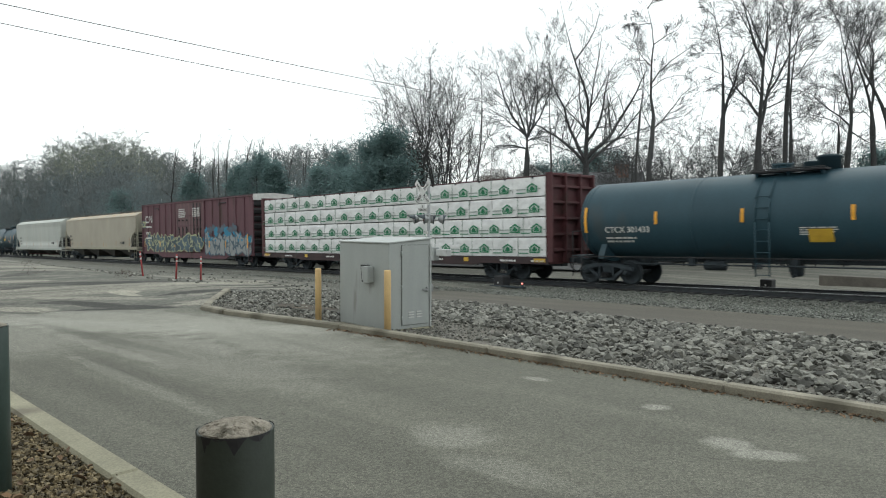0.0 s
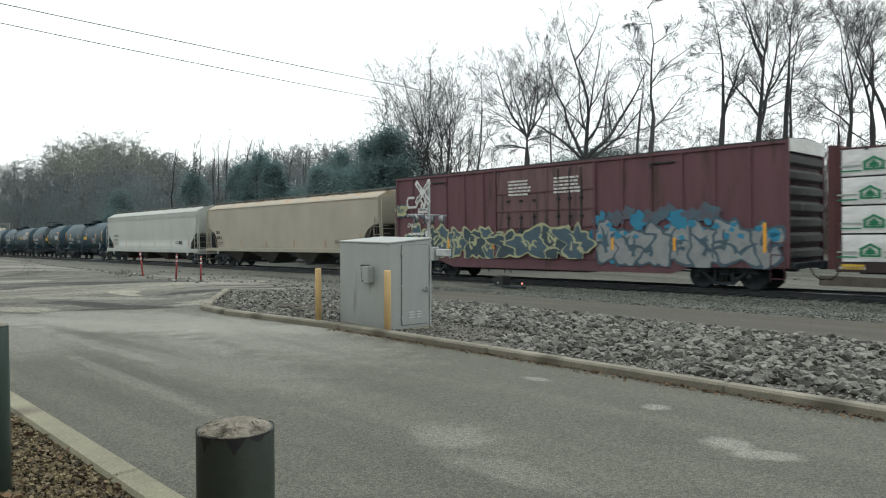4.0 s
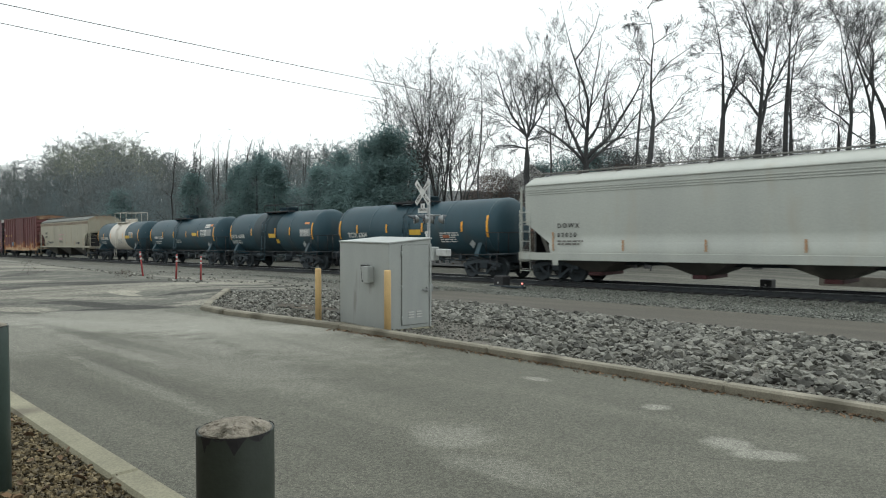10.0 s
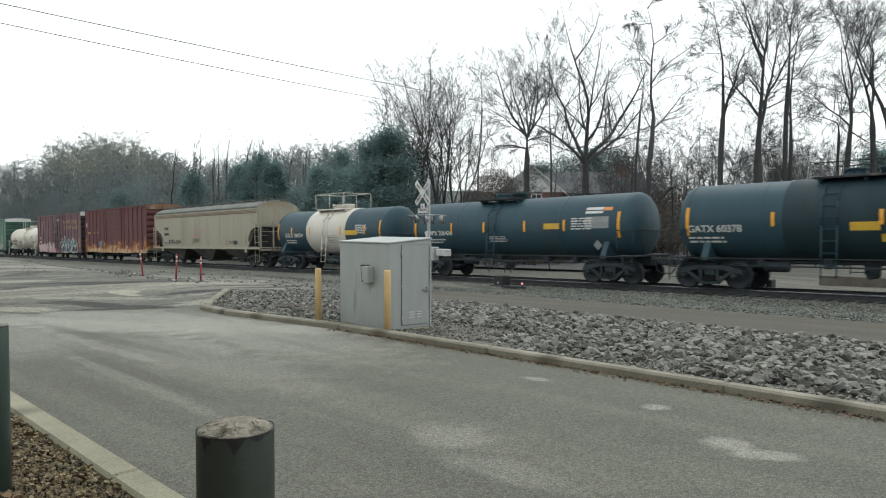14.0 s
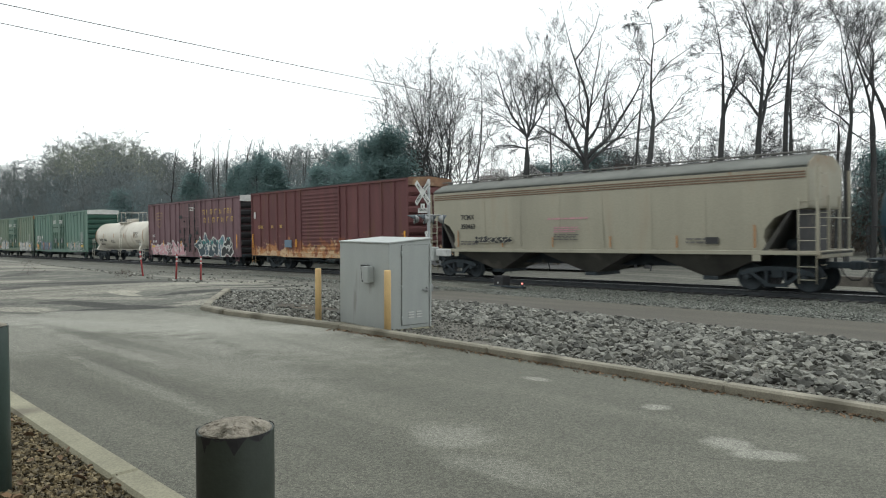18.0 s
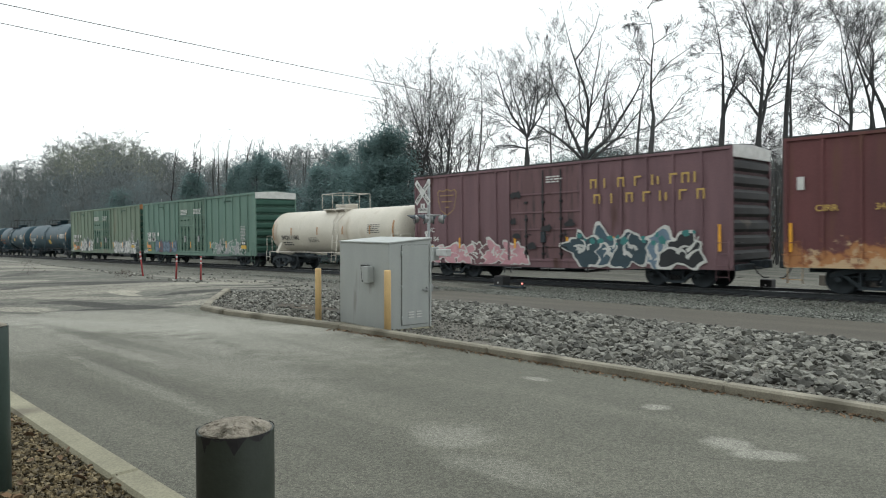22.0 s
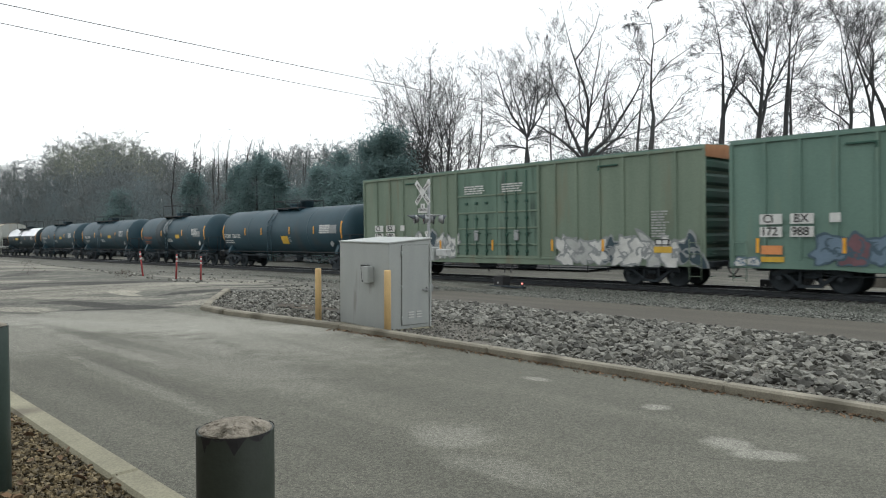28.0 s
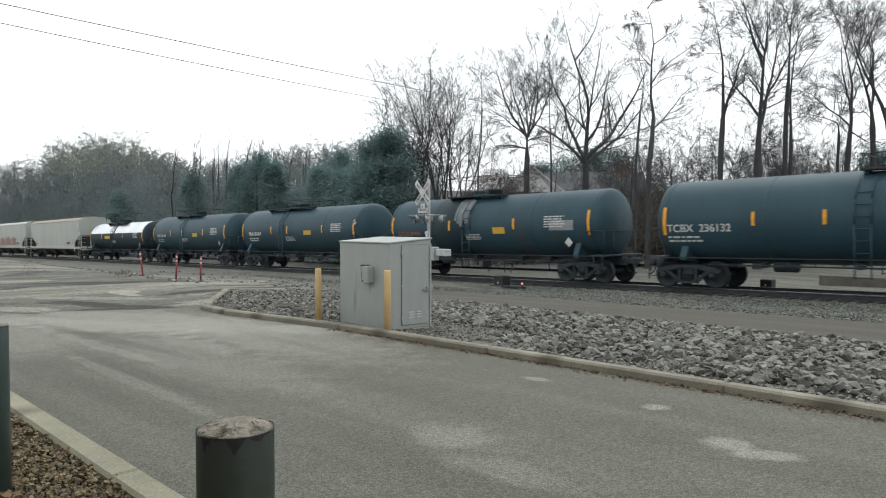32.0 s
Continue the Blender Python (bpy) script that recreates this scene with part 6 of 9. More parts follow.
for i in range(15):
    x = -half + 0.8 + i * (2 * half - 1.6) / 14
    bm = new_bm()
    tube(bm, (x, -1.47, 4.32), (x, -0.3, 4.42), 0.012, sides=5)
    box(bm, x - 0.04, x + 0.04, -1.5, -1.42, 4.25, 4.36, 0.008)
    part("tie_down", bm, BLACK, car)
for i in range(9):
    x = -half + 2.6 + i * 2.2
    mark(car, "yellow_panel", x, x + 0.28, 0.78, 0.95, -1.504, YPANEL) if i % 2 else text_bars(car, x, x + 1.0, 0.78, 0.92, -1.504, INKW, 1, i)
bm = new_bm()
box(bm, -half + 0.3, half - 0.3, -0.2, 0.2, 0.6, 0.9)
part("centre_sill", bm, TRUCKM, car)
for x in (-1.0, 2.5):
    bm = new_bm()
    turned(bm, [(x - 0.5, 0.1), (x - 0.45, 0.2), (x + 0.45, 0.2), (x + 0.5, 0.1)], "X", 14, (0, -0.9, 0.52))
    part("brake_reservoir", bm, TRUCKM, car)
running_gear(car, half, half - 2.9)
# ---- covered hoppers ----


def covered_hopper(label, u0, u1, paint, pockets, eave, mark_text, mark_x, roof_paint, sill_paint, stripe=None, truck_in=1.5, ink=INKK, cut=2.2, rounded=False, roof_rise=0.3, strips=REFLECT, pocket_tip=None, sill=(1.06, 1.28), fill=0.95):
    top = start_car("covered_hopper", label, u0, u1)
    half, w = (u1 - u0) / 2, 1.5
    lo, knee = sill[1] - 0.02, 2.55
    body_half = half - 0.12
    if rounded:
        cutpts = [(-cut + 0.2, lo), (-cut, lo + 0.4), (-cut + 0.05, lo + 0.7), (-cut + 0.35, lo + 1.05), (-cut + 0.85, lo + 1.28), (-0.25, lo + 1.34)]
    else:
        cutpts = [(-cut, lo), (-cut, lo + 0.42), (-0.45, lo + 1.1), (-0.25, lo + 1.2)]
    zs, xs = [z for _, z in cutpts] + [9.0], [body_half + x for x, _ in cutpts] + [body_half - 0.25]
    heights = sorted({z for _, z in cutpts} | {1.6, 1.95, 2.3, 2.9, 3.4, eave - 0.1})
    sides = [(w - 0.004 - 0.07 * max(0.0, (2.9 - z) / (2.9 - lo)) ** 1.4, z) for z in heights]
    shoulder = [(w - 0.004, eave - 0.1), (w - 0.02, eave - 0.02), (w - 0.12, eave + 0.07), (w - 0.24, eave + 0.07 + 0.2 * (roof_rise - 0.07)), (0.95, eave + roof_rise * 0.82), (0.7, eave + roof_rise), (0.0, eave + roof_rise + 0.02)]

    def shell(name, rows, m, parent, label=""):
        """A skin drawn along the car over rows of (half width, height), closed at both ends."""
        bm = new_bm()
        for s in (-1, 1):
            ring = []
            for y, z in rows:
                x = float(np.interp(z, zs, xs))
                ring.append((bm.verts.new((-x, s * y, z)), bm.verts.new((x, s * y, z))))
            for p, q in zip(ring, ring[1:]):
                bm.faces.new((p[0], p[1], q[1], q[0])).smooth = True
        for s in (-1, 1):
            cap = []
            for y, z in rows:
                x = s * float(np.interp(z, zs, xs))
                cap.append((bm.verts.new((x, -y, z)), bm.verts.new((x, y, z))))
            for p, q in zip(cap, cap[1:]):
                bm.faces.new((p[0], p[1], q[1], q[0]))
        bmesh.ops.recalc_face_normals(bm, faces=bm.faces[:])
        return part(name, bm, m, parent, label)

    body = shell("body", sides, paint, top)
    roof = shell("roof", shoulder, roof_paint, top, "round-shouldered hopper roof")
    for s in (-1, 1):
        bm = new_bm()
        box(bm, -body_half + 0.26, body_half - 0.26, min(s * (w - 0.06), s * (w + 0.03)), max(s * (w - 0.06), s * (w + 0.03)), eave - 0.06, eave - 0.01, 0.01)
        part("eave_lip", bm, roof_paint if stripe else sill_paint, roof)
    # roof walk on brackets
    zr = eave + roof_rise + 0.12
    for s in (-1, 1):
        bm = new_bm()
        box(bm, -body_half, body_half, min(s * 0.42, s * 0.72), max(s * 0.42, s * 0.72), zr, zr + 0.03)
        part("running_board", bm, ROOFG, roof)
        n = 11
        for i in range(n):
            x = -body_half + 0.5 + i * (2 * body_half - 1) / (n - 1)
            bm = new_bm()
            prism(bm, [(s * 0.45, zr), (s * 0.75, zr), (s * 0.85, eave + roof_rise * 0.8), (s * 0.5, eave + roof_rise)], x - 0.012, x + 0.012, "X")
            part("walk_bracket", bm, ROOFG, roof)
    for i in range(4):
        x = -body_half + (i + 0.5) * 2 * body_half / 4
        bm = new_bm()
        box(bm, x - 1.9, x + 1.9, -0.26, 0.26, eave + roof_rise, eave + roof_rise + 0.07, 0.03)
        part("hatch", bm, roof_paint, roof)
    if stripe:
        for k in range(3):
            for s in (-1, 1):
                bm = new_bm()
                z = eave - 0.42 + k * 0.085
                box(bm, -body_half + 0.3, body_half - 0.3, min(s * w, s * (w + 0.022)), max(s * w, s * (w + 0.022)), z, z + 0.045, 0.008)
                part("side_bead", bm, stripe, body, "raised weathered bead")
    n = 7
    for i in range(1, n) if rounded and stripe else ():
        for s in (-1, 1):
            bm = new_bm()
            x = -body_half + 2.5 + (i - 0.5) * (2 * body_half - 5) / (n - 1)
            box(bm, x - 0.02, x + 0.02, min(s * w, s * (w + 0.006)), max(s * w, s * (w + 0.006)), lo + 0.1, eave - 0.5)
            part("seam", bm, paint, body)
    # side sills
    for s in (-1, 1):
        bm = new_bm()
        box(bm, -half, half, min(s * (w - 0.05), s * (w + 0.05)), max(s * (w - 0.05), s * (w + 0.05)), sill[0], sill[1], 0.015)
        part("side_sill", bm, sill_paint, top)
    # discharge pockets
    span = 2 * body_half - 2 * cut + 0.8
    for i in range(pockets):
        x = -span / 2 + (i + 0.5) * span / pockets
        a = (span / pockets / 2) * fill
        bm = new_bm()
        ring0 = [bm.verts.new(p) for p in ((x - a, -1.42, sill[0] + 0.1), (x + a, -1.42, sill[0] + 0.1), (x + a, 1.42, sill[0] + 0.1), (x - a, 1.42, sill[0] + 0.1))]
        ring1 = [bm.verts.new(p) for p in ((x - 0.24, -0.75, 0.42), (x + 0.24, -0.75, 0.42), (x + 0.24, 0.75, 0.42), (x - 0.24, 0.75, 0.42))]
        for k in range(4):
            bm.faces.new((ring0[k], ring0[(k + 1) % 4], ring1[(k + 1) % 4], ring1[k]))
        bm.faces.new(ring1)
        bm.faces.new(ring0[::-1])
        bmesh.ops.recalc_face_normals(bm, faces=bm.faces[:])
        pk = part("discharge_pocket", bm, POCKET, top, "dark sloping discharge pocket")
        bm = new_bm()
        box(bm, x - 0.27, x + 0.27, -0.85, 0.85, 0.3, 0.44, 0.02)
        part("outlet_gate", bm, pocket_tip or TRUCKM, pk)
    # ends: platform, slope sheet, posts, ladders, brake gear
    for s in (-1, 1):
        # the slope sheet's dark colour stands for the shade under the overhang
        bm = new_bm()
        prism(bm, [(s * (body_half - cut + 0.1), lo - 0.05), (s * (body_half - 0.5), knee + 0.4), (s * (body_half - 0.56), knee + 0.4), (s * (body_half - cut - 0.1), lo - 0.05)], -w + 0.06, w - 0.06)
        part("slope_sheet", bm, POCKET, top)
        # a black plate added to paint the deep shade inside the end opening
        bm = new_bm()
        box(bm, min(s * (half - 0.75), s * (half - 0.68)), max(s * (half - 0.75), s * (half - 0.68)), -1.3, 1.3, sill[0] + 0.05, knee + 0.5)
        part("end_bulkhead", bm, BLACK, top, "black plate standing for the shade in the end opening")
        bm = new_bm()
        box(bm, min(s * (body_half - cut - 0.2), s * half), max(s * (body_half - cut - 0.2), s * half), -w, w, sill[0] + 0.02, sill[0] + 0.09)
        part("end_platform", bm, TRUCKM, top)
        bm = new_bm()
        box(bm, min(s * (half - 0.1), s * half), max(s * (half - 0.1), s * half), -w, w, sill[0] - 0.1, sill[1], 0.02)
        part("end_sill", bm, sill_paint, top)
        bm = new_bm()
        prism(bm, [(-w + 0.04, lo + 1.4), (w - 0.04, lo + 1.4)] + [(y - 0.01, z - 0.01) for y, z in shoulder[:-1]] + [(-y + 0.01, z - 0.01) for y, z in reversed(shoulder[:-1])], min(s * (body_half - 0.26), s * (body_half - 0.22)), max(s * (body_half - 0.26), s * (body_half - 0.22)), "X")
        part("end_sheet", bm, paint, top)
        for yy in (-1.42, -0.5, 0.5, 1.42):
            bm = new_bm()
            box(bm, s * (half - 0.1) - 0.035, s * (half - 0.1) + 0.035, yy - 0.04, yy + 0.04, sill[0], eave - 0.1 if abs(yy) > 1 else knee + 0.5, 0.008)
            part("end_post", bm, sill_paint, top)
        ladder(top, s * (half - 0.1), s * (half - 0.62), -1.55, [0.45 + 0.4 * i for i in range(7)], sill_paint, 0.016, "side_ladder")
        bm = new_bm()
        for i in range(9):
            z = 0.5 + 0.4 * i
            tube(bm, (s * (half - 0.03), -1.38, z), (s * (half - 0.03), -0.95, z), 0.014, sides=6)
        part("end_ladder", bm, sill_paint, top)
        bm = new_bm()
        tube(bm, (s * (half - 0.08), -1.45, 2.35), (s * (half - 0.08), 1.45, 2.35), 0.02, sides=6)
        part("end_rail", bm, sill_paint, top)
        bm = new_bm()
        turned(bm, [(s * (half - 1.0) - 0.3, 0.12), (s * (half - 1.0) - 0.25, 0.2), (s * (half - 1.0) + 0.25, 0.2), (s * (half - 1.0) + 0.3, 0.12)], "X", 14, (0, -0.55, 1.5))
        part("brake_cylinder", bm, TRUCKM, top)
        bm = new_bm()
        box(bm, s * (half - 0.9) - 0.2, s * (half - 0.9) + 0.2, 0.1, 0.55, 1.2, 1.75, 0.03)
        part("valve_box", bm, TRUCKM, top)
        bm = new_bm()
        tube(bm, (s * (half - 1.5), 0, 1.1), (s * (half - 0.7), 0, 2.7), 0.08, sides=8)
        part("end_brace", bm, TRUCKM, top)
        mark(top, "jacking_plate", s * (half - truck_in - 0.4) - 0.14, s * (half - truck_in - 0.4) + 0.14, sill[0] - 0.2, sill[0] + 0.01, -w - 0.045, sill_paint)
    bm = new_bm()
    box(bm, -half + 0.3, half - 0.3, -0.18, 0.18, 0.72, sill[0] + 0.05)
    part("centre_sill", bm, TRUCKM, top)
    xs = [-body_half + cut + 0.25 + (2 * body_half - 2 * cut - 0.5) * i / 5 for i in range(6)]
    for k, x in enumerate(xs):
        hgt = 0.75 if k in (0, 5) else 0.42
        mark(top, "reflector", x - 0.034, x + 0.034, lo + 0.1, lo + 0.1 + hgt, -w - 0.008, strips, "faded amber strip")
    if mark_text:
        for k, (words, z) in enumerate(mark_text):
            letters(top, words, mark_x, z, 0.3 if " " not in words else 0.25, -w, ink)
    text_bars(top, mark_x, mark_x + 1.3, 1.5, 1.72, -w - 0.006, INKS, 2, 3)
    text_bars(top, body_half - cut - 2.6, body_half - cut - 1.2, 1.55, 1.78, -w - 0.006, INKS, 2, 5)
    mark(top, "data_plate", body_half - cut - 1.9, body_half - cut - 1.45, 1.55, 1.78, -w - 0.014, INKK, "black data plate")
    running_gear(top, half, half - truck_in)
    return top, half


INKS = mat("faded_small_print", (0.14, 0.135, 0.12), (0.11, 0.105, 0.095), 0.7, scale=4, fine=40, bump=0)
U0, U1 = 58.0, 78.25
car, half = covered_hopper("tan covered hopper with rust blooms along the eave", U0, U1, TAN, 4, 4.0, (("TILX", 2.35), ("640013", 1.98)), -8.6, TAN, CREAM, None, strips=DULLREF, rounded=True, cut=1.5, roof_rise=0.34)

U0, U1 = 37.27, 56.75
car, half = covered_hopper("light grey covered hopper with beaded sides", U0, U1, GREYW, 4, 3.98, (("D O W X", 2.27), ("6 2 0 3 0", 1.9)), -7.75, GREYW, GREYW, GREYW, strips=DULLREF, cut=1.4, pocket_tip=CNRED, sill=(0.9, 1.2), roof_rise=0.36, fill=0.72)

U0, U1 = -35.25, -17.85
car, half = covered_hopper("cream covered hopper with brown-stained beads", U0, U1, CREAM, 3, 4.0, (("TCMX", 2.74), ("350463", 2.32)), -6.55, mat("dull_grey_green_roof", (0.15, 0.155, 0.14), (0.1, 0.105, 0.095), 0.8, scale=1.2, fine=20, bump=0.08), CREAM, mat("brown_stained_bead", (0.19, 0.125, 0.085), (0.14, 0.095, 0.065), 0.8), strips=DULLREF, rounded=True, cut=1.6, sill=(1.2, 1.34), roof_rise=0.34)
graffiti(car, -5.6, -3.6, 1.62, 1.86, -1.51, [SPRAY["black"]], CREAM, 95, 6, "small black tag", 0.5)
text_bars(car, -1.6, 0.6, 2.5, 2.62, -1.506, SPRAY["pink"], 1, 9)
text_bars(car, -1.3, 0.0, 2.0, 2.25, -1.506, SPRAY["pink"], 3, 11)
text_bars(car, -1.3, 0.1, 1.7, 1.95, -1.506, INKS, 4, 10)

U0, U1 = -223.5, -204.6
car, half = covered_hopper("grey-white covered hopper with dirt streaks", U0, U1, GREYW, 4, 4.0, (), -7.5, CREAM, GREYW, None, strips=DULLREF, cut=2.1)
U0, U1 = -244.9, -225.5
car, half = covered_hopper("grey-white covered hopper with red tags", U0, U1, GREYW, 4, 4.05, (), -7.5, GREYW, GREYW, None, strips=DULLREF, cut=2.1)
graffiti(car, -4.5, 4.5, 1.5, 2.3, -1.51, [SPRAY["grey"], INKR], SPRAY["grey"], 97, 6, "faint grey and red tags", 0.4)

# ---- tank cars ----
SCUFF = mat("pale_scuffed_paint", (0.2, 0.22, 0.22), (0.09, 0.11, 0.12), 0.7, scale=2.5, fine=20, bump=0.05)


def shell_patch(top, name, x0, x1, z0, z1, r, axis, m, label="", lift=0.008, side=-1):
    """A patch that lies on the round shell, between two heights."""
    bm = new_bm()
    a0, a1 = (math.asin(max(-1, min(1, (z - axis) / r))) for z in (z0, z1))
    rows = []
    k = max(1, int(abs(a1 - a0) / 0.12))
    for i in range(k + 1):
        a = a0 + (a1 - a0) * i / k
        rows.append([bm.verts.new((x, side * (r + lift) * math.cos(a), axis + (r + lift) * math.sin(a))) for x in (x0, x1)])
    for p, q in zip(rows, rows[1:]):
        bm.faces.new((p[0], p[1], q[1], q[0]))
    return part(name, bm, m, top, label)


def shell_print(top, x0, x1, z0, z1, r, axis, m, rows, seed):
    rg = random.Random(seed)
    step = (z1 - z0) / rows
    bm = new_bm()
    for i in range(rows):
        z = z1 - (i + 0.8) * step
        x, end = x0, x1 - (x1 - x0) * rg.uniform(0, 0.2)
        while x < end - 0.05:
            wd = min(rg.uniform(0.1, 0.35), end - x)
            vs = []
            for zz, xx in ((z, x), (z, x + wd), (z + step * 0.5, x + wd), (z + step * 0.5, x)):
                a = math.asin(max(-1, min(1, (zz - axis) / r)))
                vs.append(bm.verts.new((xx, -(r + 0.012) * math.cos(a), axis + (r + 0.012) * math.sin(a))))
            bm.faces.new(vs)
            x += wd + 0.05
    part("small_print", bm, m, top, "rows of small stencilled print")


def shell_letters(top, words, x, z, size, r, axis, m, squeeze=1.0, label="stencilled reporting mark"):
    a = math.asin((z - axis) / r)
    place = Matrix.Translation((x, -(r + 0.014) * math.cos(a), axis + (r + 0.014) * math.sin(a))) @ Euler((math.pi / 2 - a, 0, 0)).to_matrix().to_4x4()
    lettering("reporting_mark", words, size, m, top, place, label, "LEFT", squeeze, 0.003)


def tank_car(label, u0, u1, high, paint, platform, words="", word_x=0.6, word_z=2.05, word_size=0.3, ink=INKW, rail_paint=BLACK, stripe=REFLECT, bands=(), fittings="low", stripes=None, yellow=None, seed=0, truck_in=0.75, low=0.98, end_paint=None, ladder_x=None, hood=None, data=None, note_x=-0.9):
    top = start_car("tank_car", label, u0, u1)
    half = (u1 - u0) / 2
    r = (high - low) / 2
    axis = high - r
    end = half + 0.62
    end_paint = end_paint or rail_paint
    prof = [(-half - 0.5 * math.cos(t), r * math.sin(t)) for t in [math.radians(x) for x in (8, 25, 42, 58, 72, 83)]] + [(-half, r)]
    prof += [(-half + 2 * half * i / 6, r) for i in range(1, 6)]
    prof += [(-x, rr) for x, rr in reversed(prof[:7])]
    bm = new_bm()
    turned(bm, prof, "X", 48, (0, 0, axis))
    shell = part("tank_shell", bm, paint, top)
    for x in [-half * 0.985, -half * 0.5, half * 0.5, half * 0.985]:
        bm = new_bm()
        turned(bm, [(x - 0.05, r), (x - 0.045, r + 0.008), (x + 0.045, r + 0.008), (x + 0.05, r)], "X", 48, (0, 0, axis))
        part("jacket_band", bm, paint, shell)
    for a, b, m in bands:
        bm = new_bm()
        turned(bm, [(a, r), (a + 0.015, r + 0.022), (b - 0.015, r + 0.022), (b, r)], "X", 48, (0, 0, axis))
        part("paint_band", bm, m, shell, "painted belt round the shell")
    # underframe: stub sills, side rails, body bolsters, end railings
    for s in (-1, 1):
        bm = new_bm()
        box(bm, min(s * (half - 2.2), s * end), max(s * (half - 2.2), s * end), -0.22, 0.22, 0.7, 1.12, 0.02)
        part("stub_sill", bm, TRUCKM, top)
        bm = new_bm()
        x = s * (half - truck_in)
        prism(bm, [(-1.38, 1.12), (-1.38, 1.0), (-0.5, 0.86), (0.5, 0.86), (1.38, 1.0), (1.38, 1.12), (1.05, 1.75), (0.7, 1.3), (-0.7, 1.3), (-1.05, 1.75)], x - 0.12, x + 0.12, "X")
        part("body_bolster", bm, paint, top)
        bm = new_bm()
        box(bm, min(s * (end - 0.75), s * end), max(s * (end - 0.75), s * end), -1.38, 1.38, 1.06, 1.12, 0.01)
        part("end_platform", bm, TRUCKM, top)
        bm = new_bm()
        tube(bm, (s * (end - 0.06), -1.36, 2.05), (s * (end - 0.06), 1.36, 2.05), 0.02, sides=6)
        tube(bm, (s * (end - 0.06), -1.36, 2.05), (s * (end - 0.75), -1.4, 2.05), 0.02, sides=6)
        tube(bm, (s * (end - 0.75), -1.4, 2.05), (s * (end - 0.75), -1.4, 1.1), 0.02, sides=6)
        rail = part("end_handrail", bm, end_paint, top)
        for yy in (-1.36, -0.7, 0.7, 1.36):
            bm = new_bm()
            tube(bm, (s * (end - 0.06), yy, 1.1), (s * (end - 0.06), yy, 2.05), 0.02, sides=6)
            part("rail_post", bm, end_paint, rail)
        ladder(top, s * (end - 0.1), s * (end - 0.5), -1.42, [0.42, 0.76], end_paint, 0.016, "sill_step", 1.1)
        bm = new_bm()
        box(bm, -half - 0.2, half + 0.2, s * 1.36 - 0.03, s * 1.36 + 0.03, 1.05, 1.09, 0.008)
        part("side_rail", bm, end_paint, top)
    a, b = platform
    mid = (a + b) / 2
    # ladders to the platform on both sides, and the brackets that carry it
    steps = paint if rail_paint is BLACK else rail_paint
    lx = mid if ladder_x is None else ladder_x
    for x in (a + 0.15, mid, b - 0.15):
        bm = new_bm()
        prism(bm, [(-0.84, high - 0.04), (0.84, high - 0.04), (0.7, high - 0.22), (-0.7, high - 0.22)], x - 0.04, x + 0.04, "X")
        part("platform_bracket", bm, steps, top)
    for s in (-1, 1):
        bm = new_bm()
        for x in (lx - 0.22, lx + 0.22):
            pts = [(x, s * 1.47, 0.5), (x, s * (r + 0.06), axis - 0.2), (x, s * (r + 0.1) * 0.93, axis + 0.55), (x, s * (r + 0.1) * 0.62, axis + r * 0.82)]
            for p, q in zip(pts, pts[1:]):
                tube(bm, p, q, 0.022, sides=6)
        lad = part("ladder", bm, steps, top)
        for i in range(8):
            z = 0.55 + 0.36 * i
            yy = float(np.interp(z, [0.5, axis - 0.2, axis + 0.55, axis + r * 0.82], [1.47, r + 0.06, (r + 0.1) * 0.93, (r + 0.1) * 0.62]))
            bm = new_bm()
            tube(bm, (lx - 0.22, s * yy, z), (lx + 0.22, s * yy, z), 0.016, sides=6)
            part("rung", bm, steps, lad)
    zp = high + 0.02
    for s in (-1, 1):
        bm = new_bm()
        box(bm, a, b, min(s * 0.4, s * 0.88), max(s * 0.4, s * 0.88), zp - 0.07, zp, 0.01)
        part("platform", bm, BLACK if rail_paint is BLACK else rail_paint, top, "grated top platform")
        bm = new_bm()
        rise = 0.42 if fittings == "low" else 0.85
        if fittings != "none":
            for x in (a + 0.05, mid, b - 0.05):
                tube(bm, (x, s * 0.95, zp), (x, s * 0.95, zp + rise), 0.018, sides=6)
            tube(bm, (a + 0.05, s * 0.95, zp + rise), (b - 0.05, s * 0.95, zp + rise), 0.018, sides=6)
            if s < 0:
                for x in (a + 0.05, b - 0.05):
                    tube(bm, (x, -0.95, zp + rise), (x, 0.95, zp + rise), 0.018, sides=6)
        else:
            tube(bm, (a, s * 0.98, zp + 0.02), (b, s * 0.98, zp + 0.02), 0.02, sides=6)
        part("platform_rail", bm, rail_paint, top)
    bm = new_bm()
    tube(bm, (mid - 0.45, 0, high - 0.12), (mid - 0.45, 0, high + 0.22), 0.3, 0.29, 20)
    tube(bm, (mid - 0.45, 0, high + 0.22), (mid - 0.45, 0, high + 0.28), 0.34, 0.3, 20)
    for k in range(8):
        t = k * math.pi / 4
        tube(bm, (mid - 0.45 + 0.33 * math.cos(t), 0.33 * math.sin(t), high + 0.12), (mid - 0.45 + 0.33 * math.cos(t), 0.33 * math.sin(t), high + 0.31), 0.025, sides=6)
    part("manway", bm, paint if rail_paint is BLACK else rail_paint, top, "bolted manway lid")
    bm = new_bm()
    turned(bm, [(high - 0.1, 0.34), (high + 0.2, 0.34), (high + 0.23, 0.37), (high + 0.28, 0.35), (high + 0.3, 0.1)], "Z", 20, (mid + 0.55, 0, 0))
    part("valve_housing", bm, TANKD if rail_paint is BLACK else rail_paint, top, "round protective housing")
    bm = new_bm()
